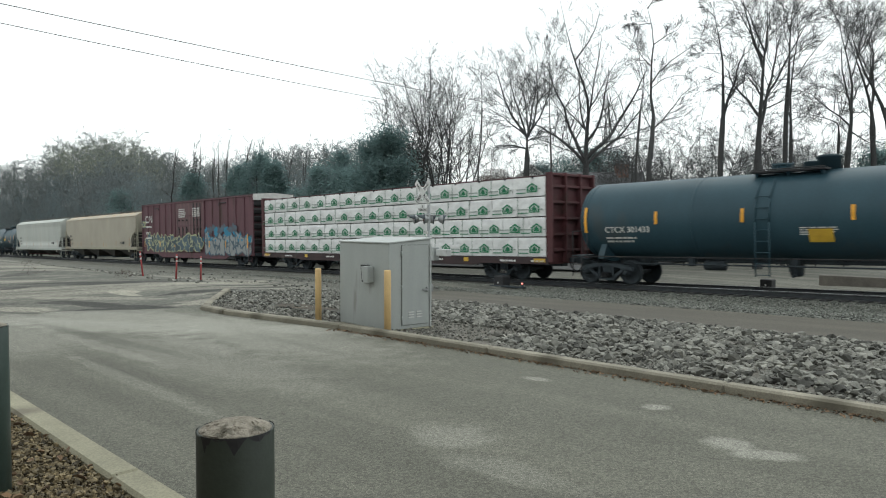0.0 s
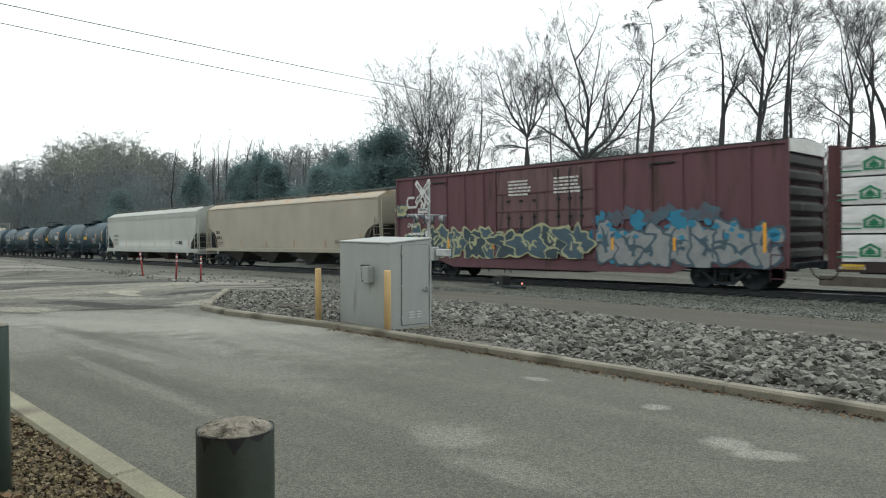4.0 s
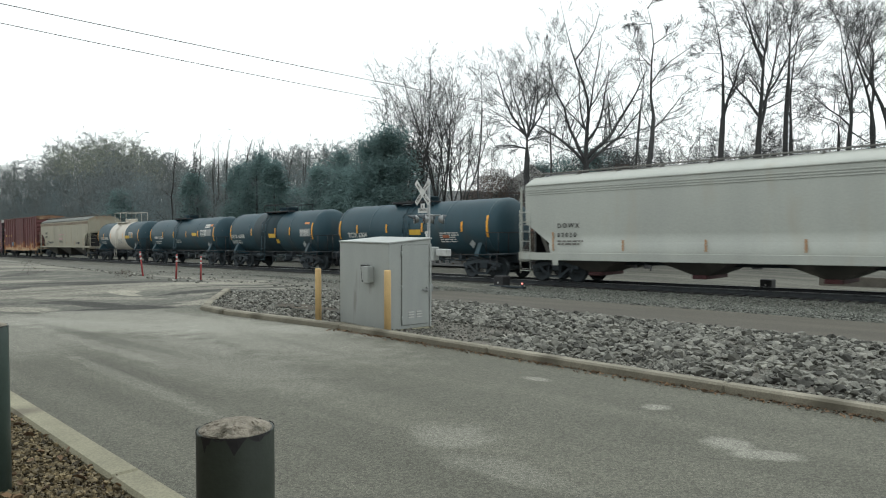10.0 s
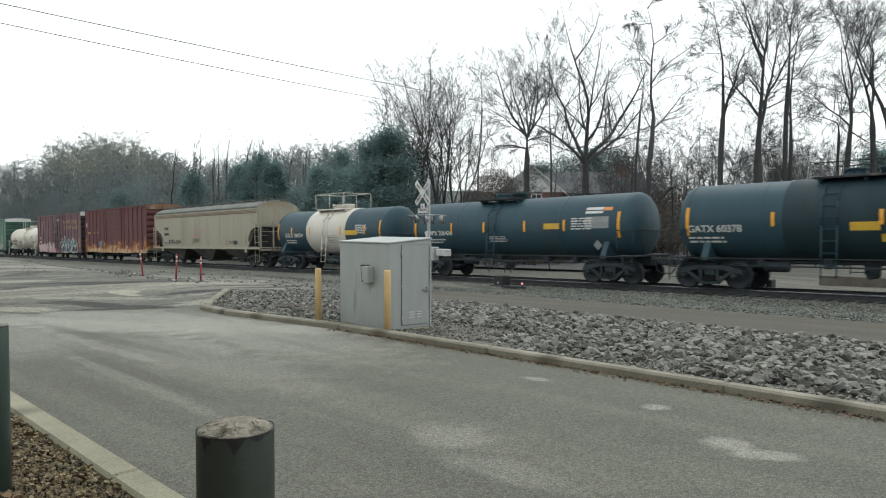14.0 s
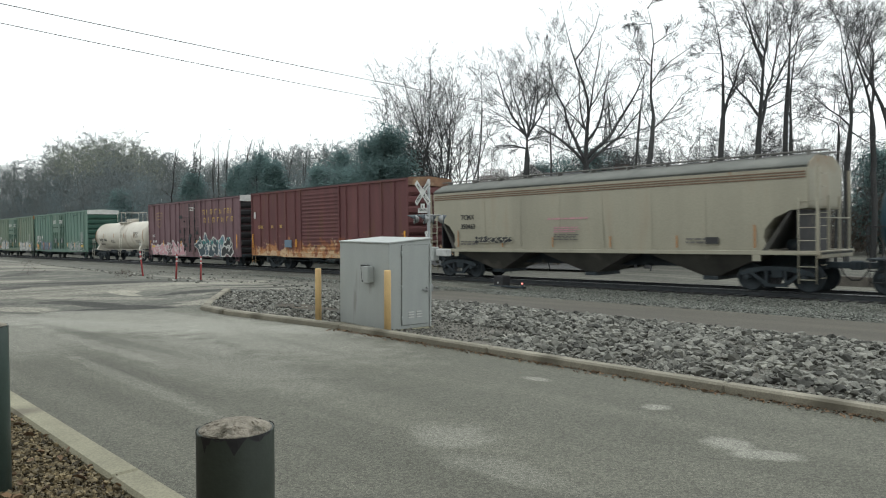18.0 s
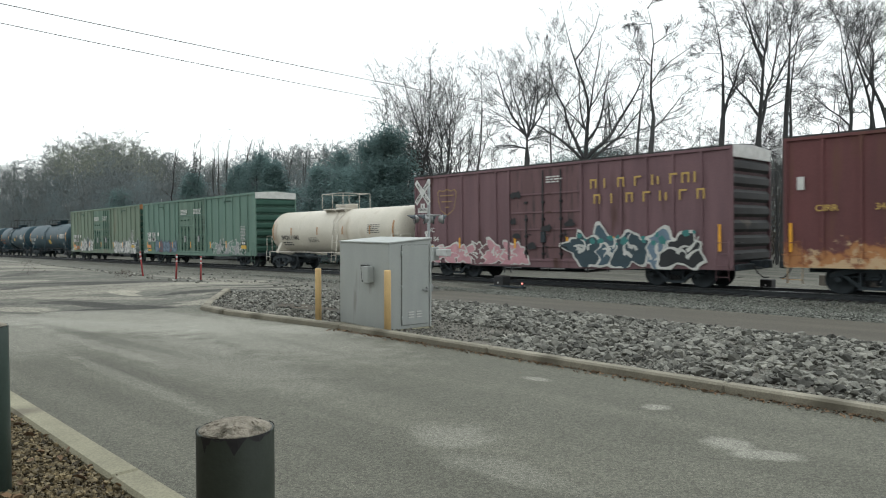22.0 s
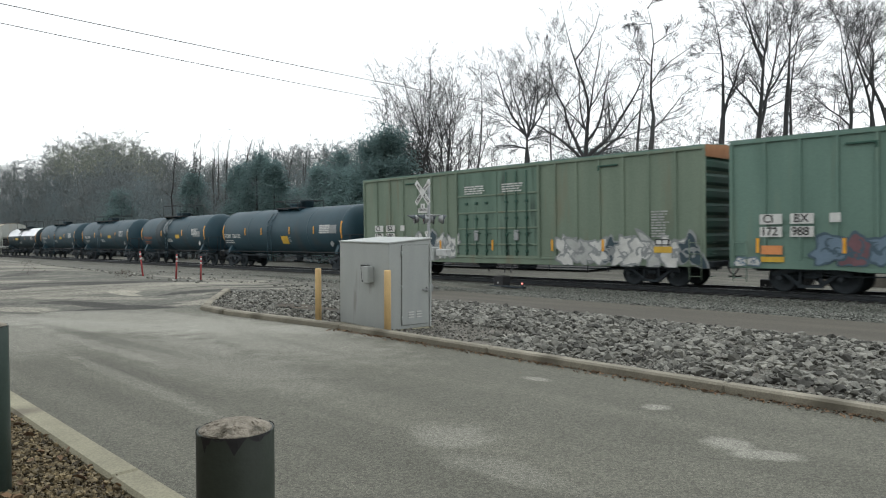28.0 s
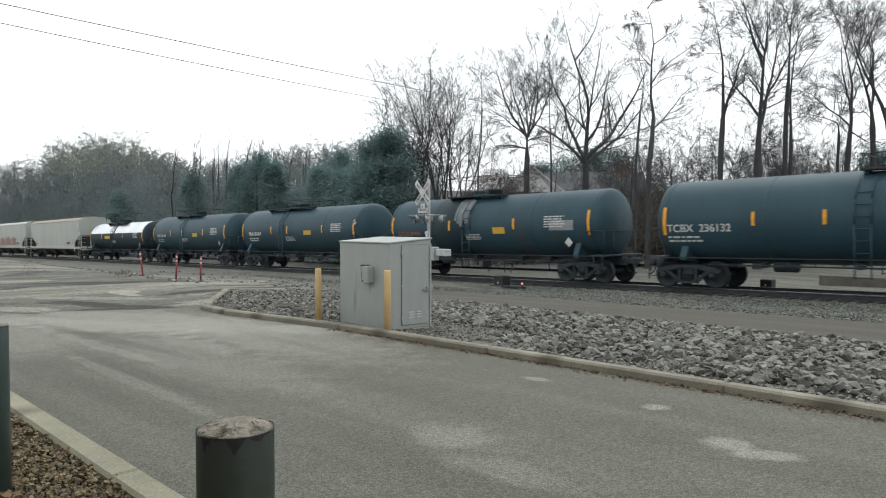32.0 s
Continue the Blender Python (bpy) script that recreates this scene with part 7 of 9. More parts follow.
    turned(bm, [(0.45, 0.12), (0.5, 0.2), (0.95, 0.24)], "Z", 14, (mid, 0, 0))
    tube(bm, (mid, 0, 0.5), (mid, -0.4, 0.48), 0.06, sides=8)
    part("bottom_outlet", bm, TRUCKM, top)
    bm = new_bm()
    turned(bm, [(-half * 0.45 - 0.4, 0.1), (-half * 0.45 - 0.36, 0.17), (-half * 0.45 + 0.36, 0.17), (-half * 0.45 + 0.4, 0.1)], "X", 12, (0, -0.55, 0.78))
    part("brake_cylinder", bm, TRUCKM, top)
    # amber strips, long ones near the heads
    for x in (-half + 0.12, half - 0.12):
        shell_patch(top, "reflector", x - 0.06, x + 0.06, axis - 0.45, axis + 0.5, r, axis, stripe, "amber reflective strip", 0.036)
    for f in stripes or (-0.62, -0.27, 0.1, 0.42):
        shell_patch(top, "reflector", half * f - 0.055, half * f + 0.055, axis - 0.18, axis + 0.26, r, axis, stripe, "amber reflective strip", 0.036)
    if words:
        shell_letters(top, words, -half + word_x, word_z, word_size, r, axis, ink)
        shell_print(top, -half + word_x, -half + word_x + 1.3, word_z - 0.48, word_z - 0.22, r, axis, ink, 2, seed)
    fine_ink = INKS if ink is INKK else INKW
    x0, x1, z0, z1 = data or (half - 2.3, half - 1.2, axis - 0.15, axis + 0.35)
    shell_print(top, x0, x1, z0, z1, r, axis, fine_ink, 5, seed + 1)
    shell_print(top, note_x, note_x + 1.1, axis - 0.62, axis - 0.35, r, axis, fine_ink, 4, seed + 2)
    # low fittings under the belly
    bm = new_bm()
    box(bm, -half + 1.9, half - 1.9, -0.2, 0.2, 0.86, low + 0.06, 0.03)
    part("belly_skid", bm, TRUCKM if rail_paint is BLACK or end_paint is BLACK else paint, top, "grimy belly skid and piping")
    for x in (-half * 0.55, -half * 0.15, half * 0.3, half * 0.55):
        bm = new_bm()
        box(bm, x - 0.12, x + 0.12, -0.62, -0.3, 0.74, low + 0.1, 0.04)
        part("pipe_bracket", bm, TRUCKM, top)
    bm = new_bm()
    tube(bm, (-half + 1.5, -0.95, 0.82), (half - 1.5, -0.95, 0.8), 0.03, sides=6)
    part("brake_pipe", bm, TRUCKM, top)
    if hood:
        bm = new_bm()
        turned(bm, [(high - 0.1, hood[1]), (high + 0.34, hood[1]), (high + 0.36, hood[1] + 0.03), (high + 0.42, hood[1] + 0.03), (high + 0.46, hood[1] * 0.7)], "Z", 20, (hood[0], 0, 0))
        part("valve_hood", bm, TANKD, top, "tall black valve hood")
    if yellow:
        x0, x1, z0, z1 = yellow
        shell_patch(top, "yellow_panel", x0, x1, z0, z1, r, axis, YPANEL, "yellow warning panel", 0.031)
    for x, z in ((half - 1.15, axis - 0.75),):
        bm = new_bm()
        y = -r * math.cos(math.asin((z - axis) / r)) - 0.1
        vs = [bm.verts.new((x + p * 0.2, y + 0.03 * -q, z + q * 0.2)) for p, q in ((0, -1), (1, 0), (0, 1), (-1, 0))]
        bm.faces.new(vs)
        part("placard", bm, SPRAY["grey"] if ink is INKW else INKW, top, "white diamond placard")
    # print on the nearer head
    bm = new_bm()
    for i in range(3):
        vs = [bm.verts.new((half + 0.36, yy, zz)) for yy, zz in ((-0.85, axis + 0.2 - i * 0.14), (-0.45, axis + 0.2 - i * 0.14), (-0.45, axis + 0.26 - i * 0.14), (-0.85, axis + 0.26 - i * 0.14))]
        bm.faces.new(vs)
    part("head_print", bm, ink, top)
    running_gear(top, end, half - truck_in)
    return top, half, r, axis


car, half, r, axis = tank_car("dark blue-black tank car with amber strips", 124.1, 141.7, 3.9, TANKB, (-2.6, -0.3), "CTCX 301433", 0.95, 2.07, 0.31, fittings="none", yellow=(-0.65, 0.05, 1.62, 2.02), stripes=(-0.65, -0.3, 0.07, 0.45), seed=1, ladder_x=-2.0, hood=(-0.47, 0.36))
car, half, r, axis = tank_car("black tank car with an amber panel amidships", 24.0, 35.4, 3.63, TANKB, (-1.5, 1.6), "TCIX 6304", 0.85, 2.02, 0.37, fittings="none", yellow=(0.3, 1.15, 2.0, 2.26), stripes=(-0.7, -0.26, 0.22, 0.7), seed=2, data=(2.45, 3.75, 1.62, 2.12), note_x=-2.1)
shell_patch(car, "orange_placard", 2.65, 3.1, 1.84, 1.98, r, axis, INKR, "", 0.02)
car, half, r, axis = tank_car("black tank car with a darker middle belt", 11.1, 21.4, 3.6, TANKB, (-1.1, 1.75), "GATX 60378", 0.12, 2.05, 0.34, fittings="low", bands=((-1.9, 1.0, TANKD),), yellow=(0.05, 0.84, 1.95, 2.2), stripes=(-0.42, 0.17, 0.5), seed=3, data=(3.75, 4.75, 2.05, 2.4), ladder_x=-0.5)
shell_patch(car, "yellow_panel", 0.85, 1.2, 1.62, 1.85, r, axis, YPANEL, "", 0.031)
shell_patch(car, "orange_placard", 4.15, 4.65, 2.72, 2.84, r, axis, INKO, "", 0.016)
shell_patch(car, "grey_panel", 3.68, 4.82, 2.0, 2.45, r, axis, SPRAY["grey"], "weathered grey data panel", 0.01)
car, half, r, axis = tank_car("black tank car with an orange warning panel", -3.14, 8.6, 3.52, TANKB, (-1.9, 0.5), "SHPX 206436", 0.9, 2.05, 0.31, fittings="none", yellow=(2.2, 3.0, 2.15, 2.38), stripes=(-0.55, -0.2, 0.2, 0.55), seed=4)
for z in (2.72, 2.86):
    shell_patch(car, "white_notice", 4.2, 5.0, z, z + 0.1, r, axis, INKW, "", 0.014)
shell_patch(car, "orange_placard", 5.02, 5.4, 2.82, 2.95, r, axis, INKO, "", 0.016)
shell_patch(car, "grey_panel", 4.2, 5.3, 2.15, 2.6, r, axis, SPRAY["grey"], "weathered grey data panel", 0.01)
car, half, r, axis = tank_car("black tank car with a wide white belt", -16.1, -5.72, 3.54, TANKB, (-1.4, 1.5), "UTLX 300054", 0.9, 2.05, 0.34, fittings="tall", rail_paint=WHITEJ, end_paint=BLACK, bands=((-1.95, 1.95, WHITEJ),), yellow=(1.98, 3.1, 2.05, 2.3), stripes=(-0.68, -0.3, 0.3, 0.72), seed=5)
shell_print(car, 0.2, 1.35, 1.62, 2.05, r + 0.012, axis, SPRAY["grey"], 5, 77)
car, half, r, axis = tank_car("cream-white tank car with white railings", -83.63, -71.54, 3.54, TANKW, (-0.95, 1.2), "SHQX 11062", 1.05, 1.93, 0.36, ink=INKK, rail_paint=WHITEJ, stripe=DULLREF, fittings="tall", stripes=(-0.63, -0.165, 0.25, 0.66), seed=6, ladder_x=0.85, note_x=4.15)
shell_print(car, -2.0, -0.95, 1.65, 1.95, r, axis, INKS, 4, 78)
car, half, r, axis = tank_car("black tank car with a yellow panel", -140.2, -126.0, 3.78, TANKB, (-1.0, 1.8), "TCBX  236132", 0.2, 2.08, 0.37, fittings="low", low=0.86, yellow=(0.6, 1.35, 1.58, 2.05), stripes=(-0.55, -0.25, 0.225, 0.6), seed=7, ladder_x=-0.75, hood=(1.35, 0.4), note_x=0.6)
shell_patch(car, "grey_panel", 4.85, 6.5, 2.15, 2.62, r, axis, SPRAY["grey"], "weathered grey data panel", 0.01)
car, half, r, axis = tank_car("black tank car with a scuffed duller belt", -155.3, -143.2, 3.74, TANKB, (-2.4, 1.0), "UTLX 69404", 0.6, 2.05, 0.3, ink=INKR, fittings="tall", bands=((-3.0, -0.8, TANKD),), yellow=(0.9, 1.6, 2.0, 2.28), stripes=(-0.3, 0.35), seed=8)
shell_patch(car, "grey_panel", 4.0, 5.2, 2.1, 2.5, r, axis, SPRAY["grey"], "weathered grey data panel", 0.01)
for k in range(5):
    shell_patch(car, "scuff", -1.5 + 0.17 * k, -1.36 + 0.19 * k, axis + 0.25 - 0.13 * (k % 3), axis + r * (0.93 - 0.03 * (k % 2)), r, axis, SCUFF, "pale scuffed paint", 0.026 + 0.001 * k)
car, half, r, axis = tank_car("black tank car with small amber panels", -171.0, -158.4, 3.76, TANKB, (-3.8, 1.2), "TILX 250304", 0.9, 2.2, 0.3, fittings="low", yellow=(1.2, 2.0, 2.1, 2.35), stripes=(-0.4, -0.1, 0.5), seed=9)
graffiti(car, half - 0.1, half + 0.1, 2.6, 2.9, -r, [SPRAY["white"]], TANKB, 99, 1, "small white tag")
car, half, r, axis = tank_car("black tank car with a yellow panel amidships", -186.2, -173.5, 3.74, TANKB, (-3.0, 1.5), "TILX 261150", 0.9, 2.2, 0.3, fittings="low", yellow=(1.1, 1.9, 2.1, 2.35), stripes=(-0.45, -0.12, 0.45), seed=10)
car, half, r, axis = tank_car("black tank car with a bright metal top", -202.4, -188.8, 3.5, TANKD, (-3.0, 1.6), "", 0.9, 2.1, 0.3, fittings="tall", yellow=(-2.6, -1.2, 2.05, 2.3), stripes=(-0.5, 0.3), seed=11)
for s in (-1, 1):
    shell_patch(car, "bright_jacket", -half + 0.2, -0.4, axis + 0.3, axis + r * 0.995, r, axis, SHINE, "bright metal jacket sheet", 0.012, s)
    shell_patch(car, "bright_jacket", 0.0, half - 0.2, axis + 0.3, axis + r * 0.995, r, axis, SHINE, "bright metal jacket sheet", 0.012, s)

for o in (TRUCK0, *TRUCK0.children_recursive):
    bpy.data.objects.remove(o)
# ---- trees ----
RUSSET = mat("withered_russet_leaf", (0.16, 0.11, 0.09), (0.09, 0.065, 0.055), 0.9, scale=1, fine=8, bump=0, vary=0.35)


class Wood:
    """Tapered, forking limbs gathered into one mesh."""

    def __init__(self, seed, thin=0.007, far=False):
        self.r = random.Random(seed)
        self.v, self.f, self.thin, self.far = [], [], thin, far

    def limb(self, pts, radii, sides):
        k0 = len(self.v)
        n = len(pts)
        for i, (p, rad) in enumerate(zip(pts, radii)):
            a, b = pts[max(0, i - 1)], pts[min(n - 1, i + 1)]
            tx, ty, tz = b[0] - a[0], b[1] - a[1], b[2] - a[2]
            ln = math.sqrt(tx * tx + ty * ty + tz * tz) or 1.0
            tx, ty, tz = tx / ln, ty / ln, tz / ln
            # two vectors across the limb
            ux, uy, uz = (0.0, tz, -ty) if abs(tx) < 0.8 else (-tz, 0.0, tx)
            ul = math.sqrt(ux * ux + uy * uy + uz * uz) or 1.0
            ux, uy, uz = ux / ul, uy / ul, uz / ul
            wx, wy, wz = ty * uz - tz * uy, tz * ux - tx * uz, tx * uy - ty * ux
            for j in range(sides):
                c, s = rad * math.cos(6.2832 * j / sides), rad * math.sin(6.2832 * j / sides)
                self.v.append((p[0] + ux * c + wx * s, p[1] + uy * c + wy * s, p[2] + uz * c + wz * s))
        for i in range(n - 1):
            for j in range(sides):
                j2 = (j + 1) % sides
                a = k0 + i * sides
                self.f.append((a + j, a + j2, a + sides + j2, a + sides + j))

    def grow(self, p, d, length, rad, level, plan):
        """plan: per level (children, length share, angle, wander, lift)."""
        r = self.r
        kids, share, angle, wander, lift = plan[min(level, len(plan) - 1)]
        steps = 2 if level >= len(plan) - 1 else (7, 5, 4, 3, 2)[min(level, 4)]
        if self.far:
            steps = (6, 4, 2, 1, 1)[min(level, 4)]
        pts, rads, dirs = [p], [rad], [d]
        x, y, z = p
        dx, dy, dz = d
        for i in range(steps):
            dx, dy, dz = dx + r.gauss(0, wander), dy + r.gauss(0, wander), dz + r.gauss(0, wander) * 0.6 + lift
            ln = math.sqrt(dx * dx + dy * dy + dz * dz)
            dx, dy, dz = dx / ln, dy / ln, dz / ln
            st = length / steps
            x, y, z = x + dx * st, y + dy * st, z + dz * st
            pts.append((x, y, z))
            dirs.append((dx, dy, dz))
            rads.append(max(rad * (1 - 0.75 * (i + 1) / steps), self.thin))
        self.limb(pts, rads, (5, 4, 3, 3, 3)[min(level, 4)] if self.far else (8, 6, 4, 3, 3)[min(level, 4)])
        if level >= len(plan) - 1:
            return
        lo = 0.3 if level == 0 else 0.18
        for k in range(kids):
            t = lo + (1 - lo) * (k + r.random()) / kids
            i = min(int(t * steps), steps - 1)
            fr = t * steps - i
            q = tuple(pts[i][c] + (pts[i + 1][c] - pts[i][c]) * fr for c in range(3))
            b = dirs[i + 1]
            az, an = r.uniform(0, 6.2832), math.radians(angle * r.uniform(0.65, 1.3))
            # a direction at the angle an from b
            ax, ay, az2 = math.cos(az), math.sin(az), r.uniform(-0.2, 0.5)
            dot = ax * b[0] + ay * b[1] + az2 * b[2]
            ox, oy, oz = ax - dot * b[0], ay - dot * b[1], az2 - dot * b[2]
            ol = math.sqrt(ox * ox + oy * oy + oz * oz) or 1.0
            c, s = math.cos(an), math.sin(an)
            nd = (b[0] * c + ox / ol * s, b[1] * c + oy / ol * s, b[2] * c + oz / ol * s)
            rr = rads[i] * r.uniform(0.45, 0.7)
            self.grow(q, nd, length * share * r.uniform(0.65, 1.2) * (1.15 - 0.5 * t), max(rr, self.thin), level + 1, plan)


def spot(px, depth):
    """A place at a bearing, given as a fraction of the view, and a depth."""
    x = px * depth
    return x, depth, ground_at(x, depth)


OPEN = [(0, 0, 0, 0.05, 0.0), (7, 0.5, 38, 0.1, 0.05), (6, 0.5, 42, 0.15, 0.04), (5, 0.5, 45, 0.2, 0.03), (0, 0.5, 45, 0.2, 0.0)]


def bare_tree(label, bearing, depth, high, rad, fork, limbs, spread, seed, lean=0.0, sides=3, twigs=1.0, group="bare trees by the railway"):
    """A tree without leaves: trunk to the fork, then limbs that rise and fan out. sides: low boughs on the trunk."""
    x, y, z = spot(bearing, depth)
    top = empty("tree", pose(x, y, z - 0.2))
    tagged(top, label, "tree", group)
    w, r = Wood(seed), random.Random(seed + 500)
    rad *= 0.64
    zf = high * fork
    pts = [(lean * zf * t + 0.03 * high * (noise.noise((seed, t * 3, 0)) if t else 0), 0.02 * high * (noise.noise((seed, t * 3, 9)) if t else 0), zf * t) for t in [i / 7 for i in range(8)]]
    rads = [rad * (1.25 if i == 0 else 1.0 - 0.05 * i) for i in range(8)]
    w.limb(pts, rads, 10)
    part_trunk = raw("trunk", w.v, w.f, BARK, top, smooth=True)
    c = Wood(seed + 1)
    tip = pts[-1]
    rest = high - zf
    for k in range(limbs):
        az = 6.2832 * (k + r.random() * 0.5) / limbs
        an = math.radians(spread * r.uniform(0.35, 1.15)) if limbs > 1 else 0.05
        d = (math.cos(az) * math.sin(an) + lean * 0.5, math.sin(az) * math.sin(an) * 0.7, math.cos(an))
        c.grow(tip, d, rest * r.uniform(0.8, 1.05) / max(0.75, math.cos(an)), rad * (0.75 if limbs == 1 else r.uniform(0.42, 0.6)), 1, [OPEN[0], (int(9 * twigs) + 1, 0.4, 40, 0.11, 0.045), (7, 0.46, 44, 0.19, 0.04), (int(6 * twigs) + 1, 0.5, 46, 0.22, 0.03), (0, 0, 0, 0.2, 0)])
    for k in range(sides):
        t = r.uniform(0.35, 0.95)
        i = int(t * 7)
        az = r.uniform(0, 6.28)
        c.grow(pts[i], (math.cos(az) * 0.8, math.sin(az) * 0.5, 0.55), rest * r.uniform(0.3, 0.6), rad * 0.28, 2, OPEN)
    raw("crown", c.v, c.f, BARK, top, "bare branching crown", smooth=True)
    return top


def limbed_tree(label, x, y, trunk, limbs, rad, twigs, seed):
    """A bare tree with its own habit. trunk: rows of height and sideways lean; limbs: height of the crotch, tilt at the crotch and at the
    tip in degrees, length, and thickness as a share of the trunk's."""
    top = empty("tree", pose(x, y, ground_at(x, y) - 0.2))
    tagged(top, label, "tree", "bare trees by the railway")
    rad *= 0.86
    w, r = Wood(seed), random.Random(seed + 500)
    hs, xs = [h for h, _ in trunk], [o for _, o in trunk]
    tall = hs[-1]
    n = 16
    rows = [tall * i / n for i in range(n + 1)]
    low = max(min(h for h, *_ in limbs) - 0.5, tall * 0.3)

    def girth(h):
        return rad * (1.2 - 0.2 * min(1, h / 1.5) if h < low else max(0.055, 0.7 * (1 - (h - low) / (tall - low)) ** 1.15 + 0.2 * max(0.0, 1 - (h - low) / 1.2)))

    def at(h):
        return (float(np.interp(h, hs, xs)) + 0.05 * noise.noise((seed, h * 0.9, 0)), 0.35 * noise.noise((seed, h * 0.2, 9)), h)

    w.limb([at(h) for h in rows], [girth(h) for h in rows], 9)
    raw("trunk", w.v, w.f, BARK, top, smooth=True)
    c = Wood(seed + 1, 0.006)
    fine = [OPEN[0], OPEN[1], (int(6 * twigs) + 3, 0.57, 36, 0.1, 0.03), (int(5 * twigs) + 2, 0.55, 40, 0.14, 0.02), (0, 0, 0, 0.15, 0)]

    def sprout(p, d, length, thick, kids, share):
        for k in range(kids):
            an, az = math.radians(r.uniform(22, 58)) * r.choice((-1, 1)), r.uniform(-0.55, 0.55)
            nx = d[0] * math.cos(an) + d[2] * math.sin(an)
            nz = d[2] * math.cos(an) - d[0] * math.sin(an) + 0.18
            c.grow(p, (nx, az, nz), length * share * r.uniform(0.6, 1.25), max(thick * 0.42, c.thin), 2, fine)

    for h, a0, a1, length, share in limbs:
        length *= 1.04
        steps, p = 9, at(h)
        thick, away = max(rad * share * (0.88 if h < low + 3 else 0.58), 0.02), r.uniform(-0.4, 0.4)
        pts, ways, p = [p], [], list(p)
        for i in range(steps):
            an = math.radians(a0 + (a1 - a0) * i / (steps - 1)) + r.gauss(0, 0.1)
            d = (math.sin(an), away + r.gauss(0, 0.1), math.cos(an))
            p = [q + e * length / steps for q, e in zip(p, d)]
            pts.append(tuple(p))
            ways.append(d)
        c.limb(pts, [max(thick * (1 - 0.8 * i / steps), c.thin) for i in range(steps + 1)], 6)
        for i in range(2, steps + 1):
            sprout(pts[i], ways[i - 1], length, thick * (1 - 0.8 * i / steps), 1 + (r.random() < twigs), 0.5 * (1.2 - 0.6 * i / steps))
    for i in range(6, n + 1):
        if rows[i] > low:
            sprout(at(rows[i]), (0.0, 0.0, 1.0), tall * 0.24, girth(rows[i]) * 0.6, 1 + (i > n - 3), 0.5 * (1.25 - 0.6 * i / n))
    raw("crown", c.v, c.f, BARK, top, "bare branching crown", smooth=True)
    return top


limbed_tree("tall bare tree with a wavering trunk and crooked boughs", 13.75, 48.0, ((0.0, 0.00), (7.2, 0.00), (9.3, 0.23), (10.4, 0.34), (12.0, 0.15), (14.4, 0.23), (15.6, 0.30), (16.7, 0.04), (17.7, -0.15), (18.6, -0.57)),
            ((12.5, 33, 62, 4.2, 0.45), (13.7, -51, -20, 2.5, 0.40), (15.1, 52, 71, 1.9, 0.35), (16.5, -99, -82, 1.5, 0.30), (9.5, 43, 41, 3.8, 0.40), (12.2, 51, 92, 2.5, 0.35), (17.5, 34, 45, 1.6, 0.35)), 0.21, 0.6, 3)
limbed_tree("slim bare tree with a thin twin stem", 13.08, 48.5, ((0.0, 0.00), (7.3, 0.00), (10.2, 0.19), (12.7, 0.42), (14.4, 0.58)),
            ((10.7, 54, 154, 1.3, 0.30), (12.7, -11, -20, 3.0, 0.40)), 0.10, 0.4, 4)
limbed_tree("tall bare tree forked low into two stems with ragged clumps", 17.80, 46.0, ((0.0, 0.00), (6.9, -0.00), (10.0, 0.15), (12.0, 0.04), (13.9, -0.00), (15.3, -0.29), (16.8, -0.47), (17.9, -0.55)),
            ((10.0, 8, 8, 3.9, 0.70), (13.7, -21, -65, 2.1, 0.25), (13.9, -94, -85, 1.9, 0.20), (15.2, 48, 56, 1.6, 0.25), (16.2, -38, -33, 1.4, 0.30), (12.0, -123, -105, 0.8, 0.20)), 0.20, 0.5, 5)
limbed_tree("thick bare tree with great ascending limbs", 19.83, 45.0, ((0.0, 0.00), (6.8, 0.00), (9.8, 0.04), (12.9, 0.11), (14.3, 0.32), (15.7, 0.43), (17.5, 0.53)),
            ((9.7, -39, -29, 3.8, 0.62), (11.0, -35, -39, 1.9, 0.40), (12.8, -14, -11, 4.7, 0.60), (13.3, -32, -37, 4.0, 0.40), (10.2, 23, 23, 5.3, 0.55), (8.9, 17, 10, 5.9, 0.50), (13.7, -26, -36, 3.9, 0.40), (13.6, 15, 17, 3.2, 0.45), (7.2, 53, 63, 1.7, 0.25), (7.5, -116, -104, 1.5, 0.20)), 0.31, 0.6, 8)
limbed_tree("straight tall bare tree in a close pair", 21.91, 46.0, ((0.0, 0.00), (6.8, 0.00), (10.1, 0.07), (13.8, 0.18), (15.2, 0.25), (16.3, 0.33), (17.8, 0.66)),
            ((14.3, -41, -15, 1.7, 0.35), (15.1, -30, -33, 2.2, 0.40), (15.8, 30, 33, 2.1, 0.40), (11.8, -107, -129, 1.2, 0.20)), 0.17, 0.6, 13)
limbed_tree("tall bare tree with one great sweeping bough", 22.50, 46.4, ((0.0, 0.00), (6.9, 0.00), (10.9, -0.07), (13.5, 0.11), (15.3, 0.40), (17.0, 0.84), (17.9, 1.14)),
            ((12.3, 39, 39, 5.1, 0.60), (13.4, 49, 51, 2.1, 0.35), (15.2, 45, 68, 1.9, 0.40), (14.4, 12, 7, 2.4, 0.40), (9.6, 67, 104, 1.7, 0.30), (8.7, -107, -128, 1.8, 0.25)), 0.15, 0.6, 17)
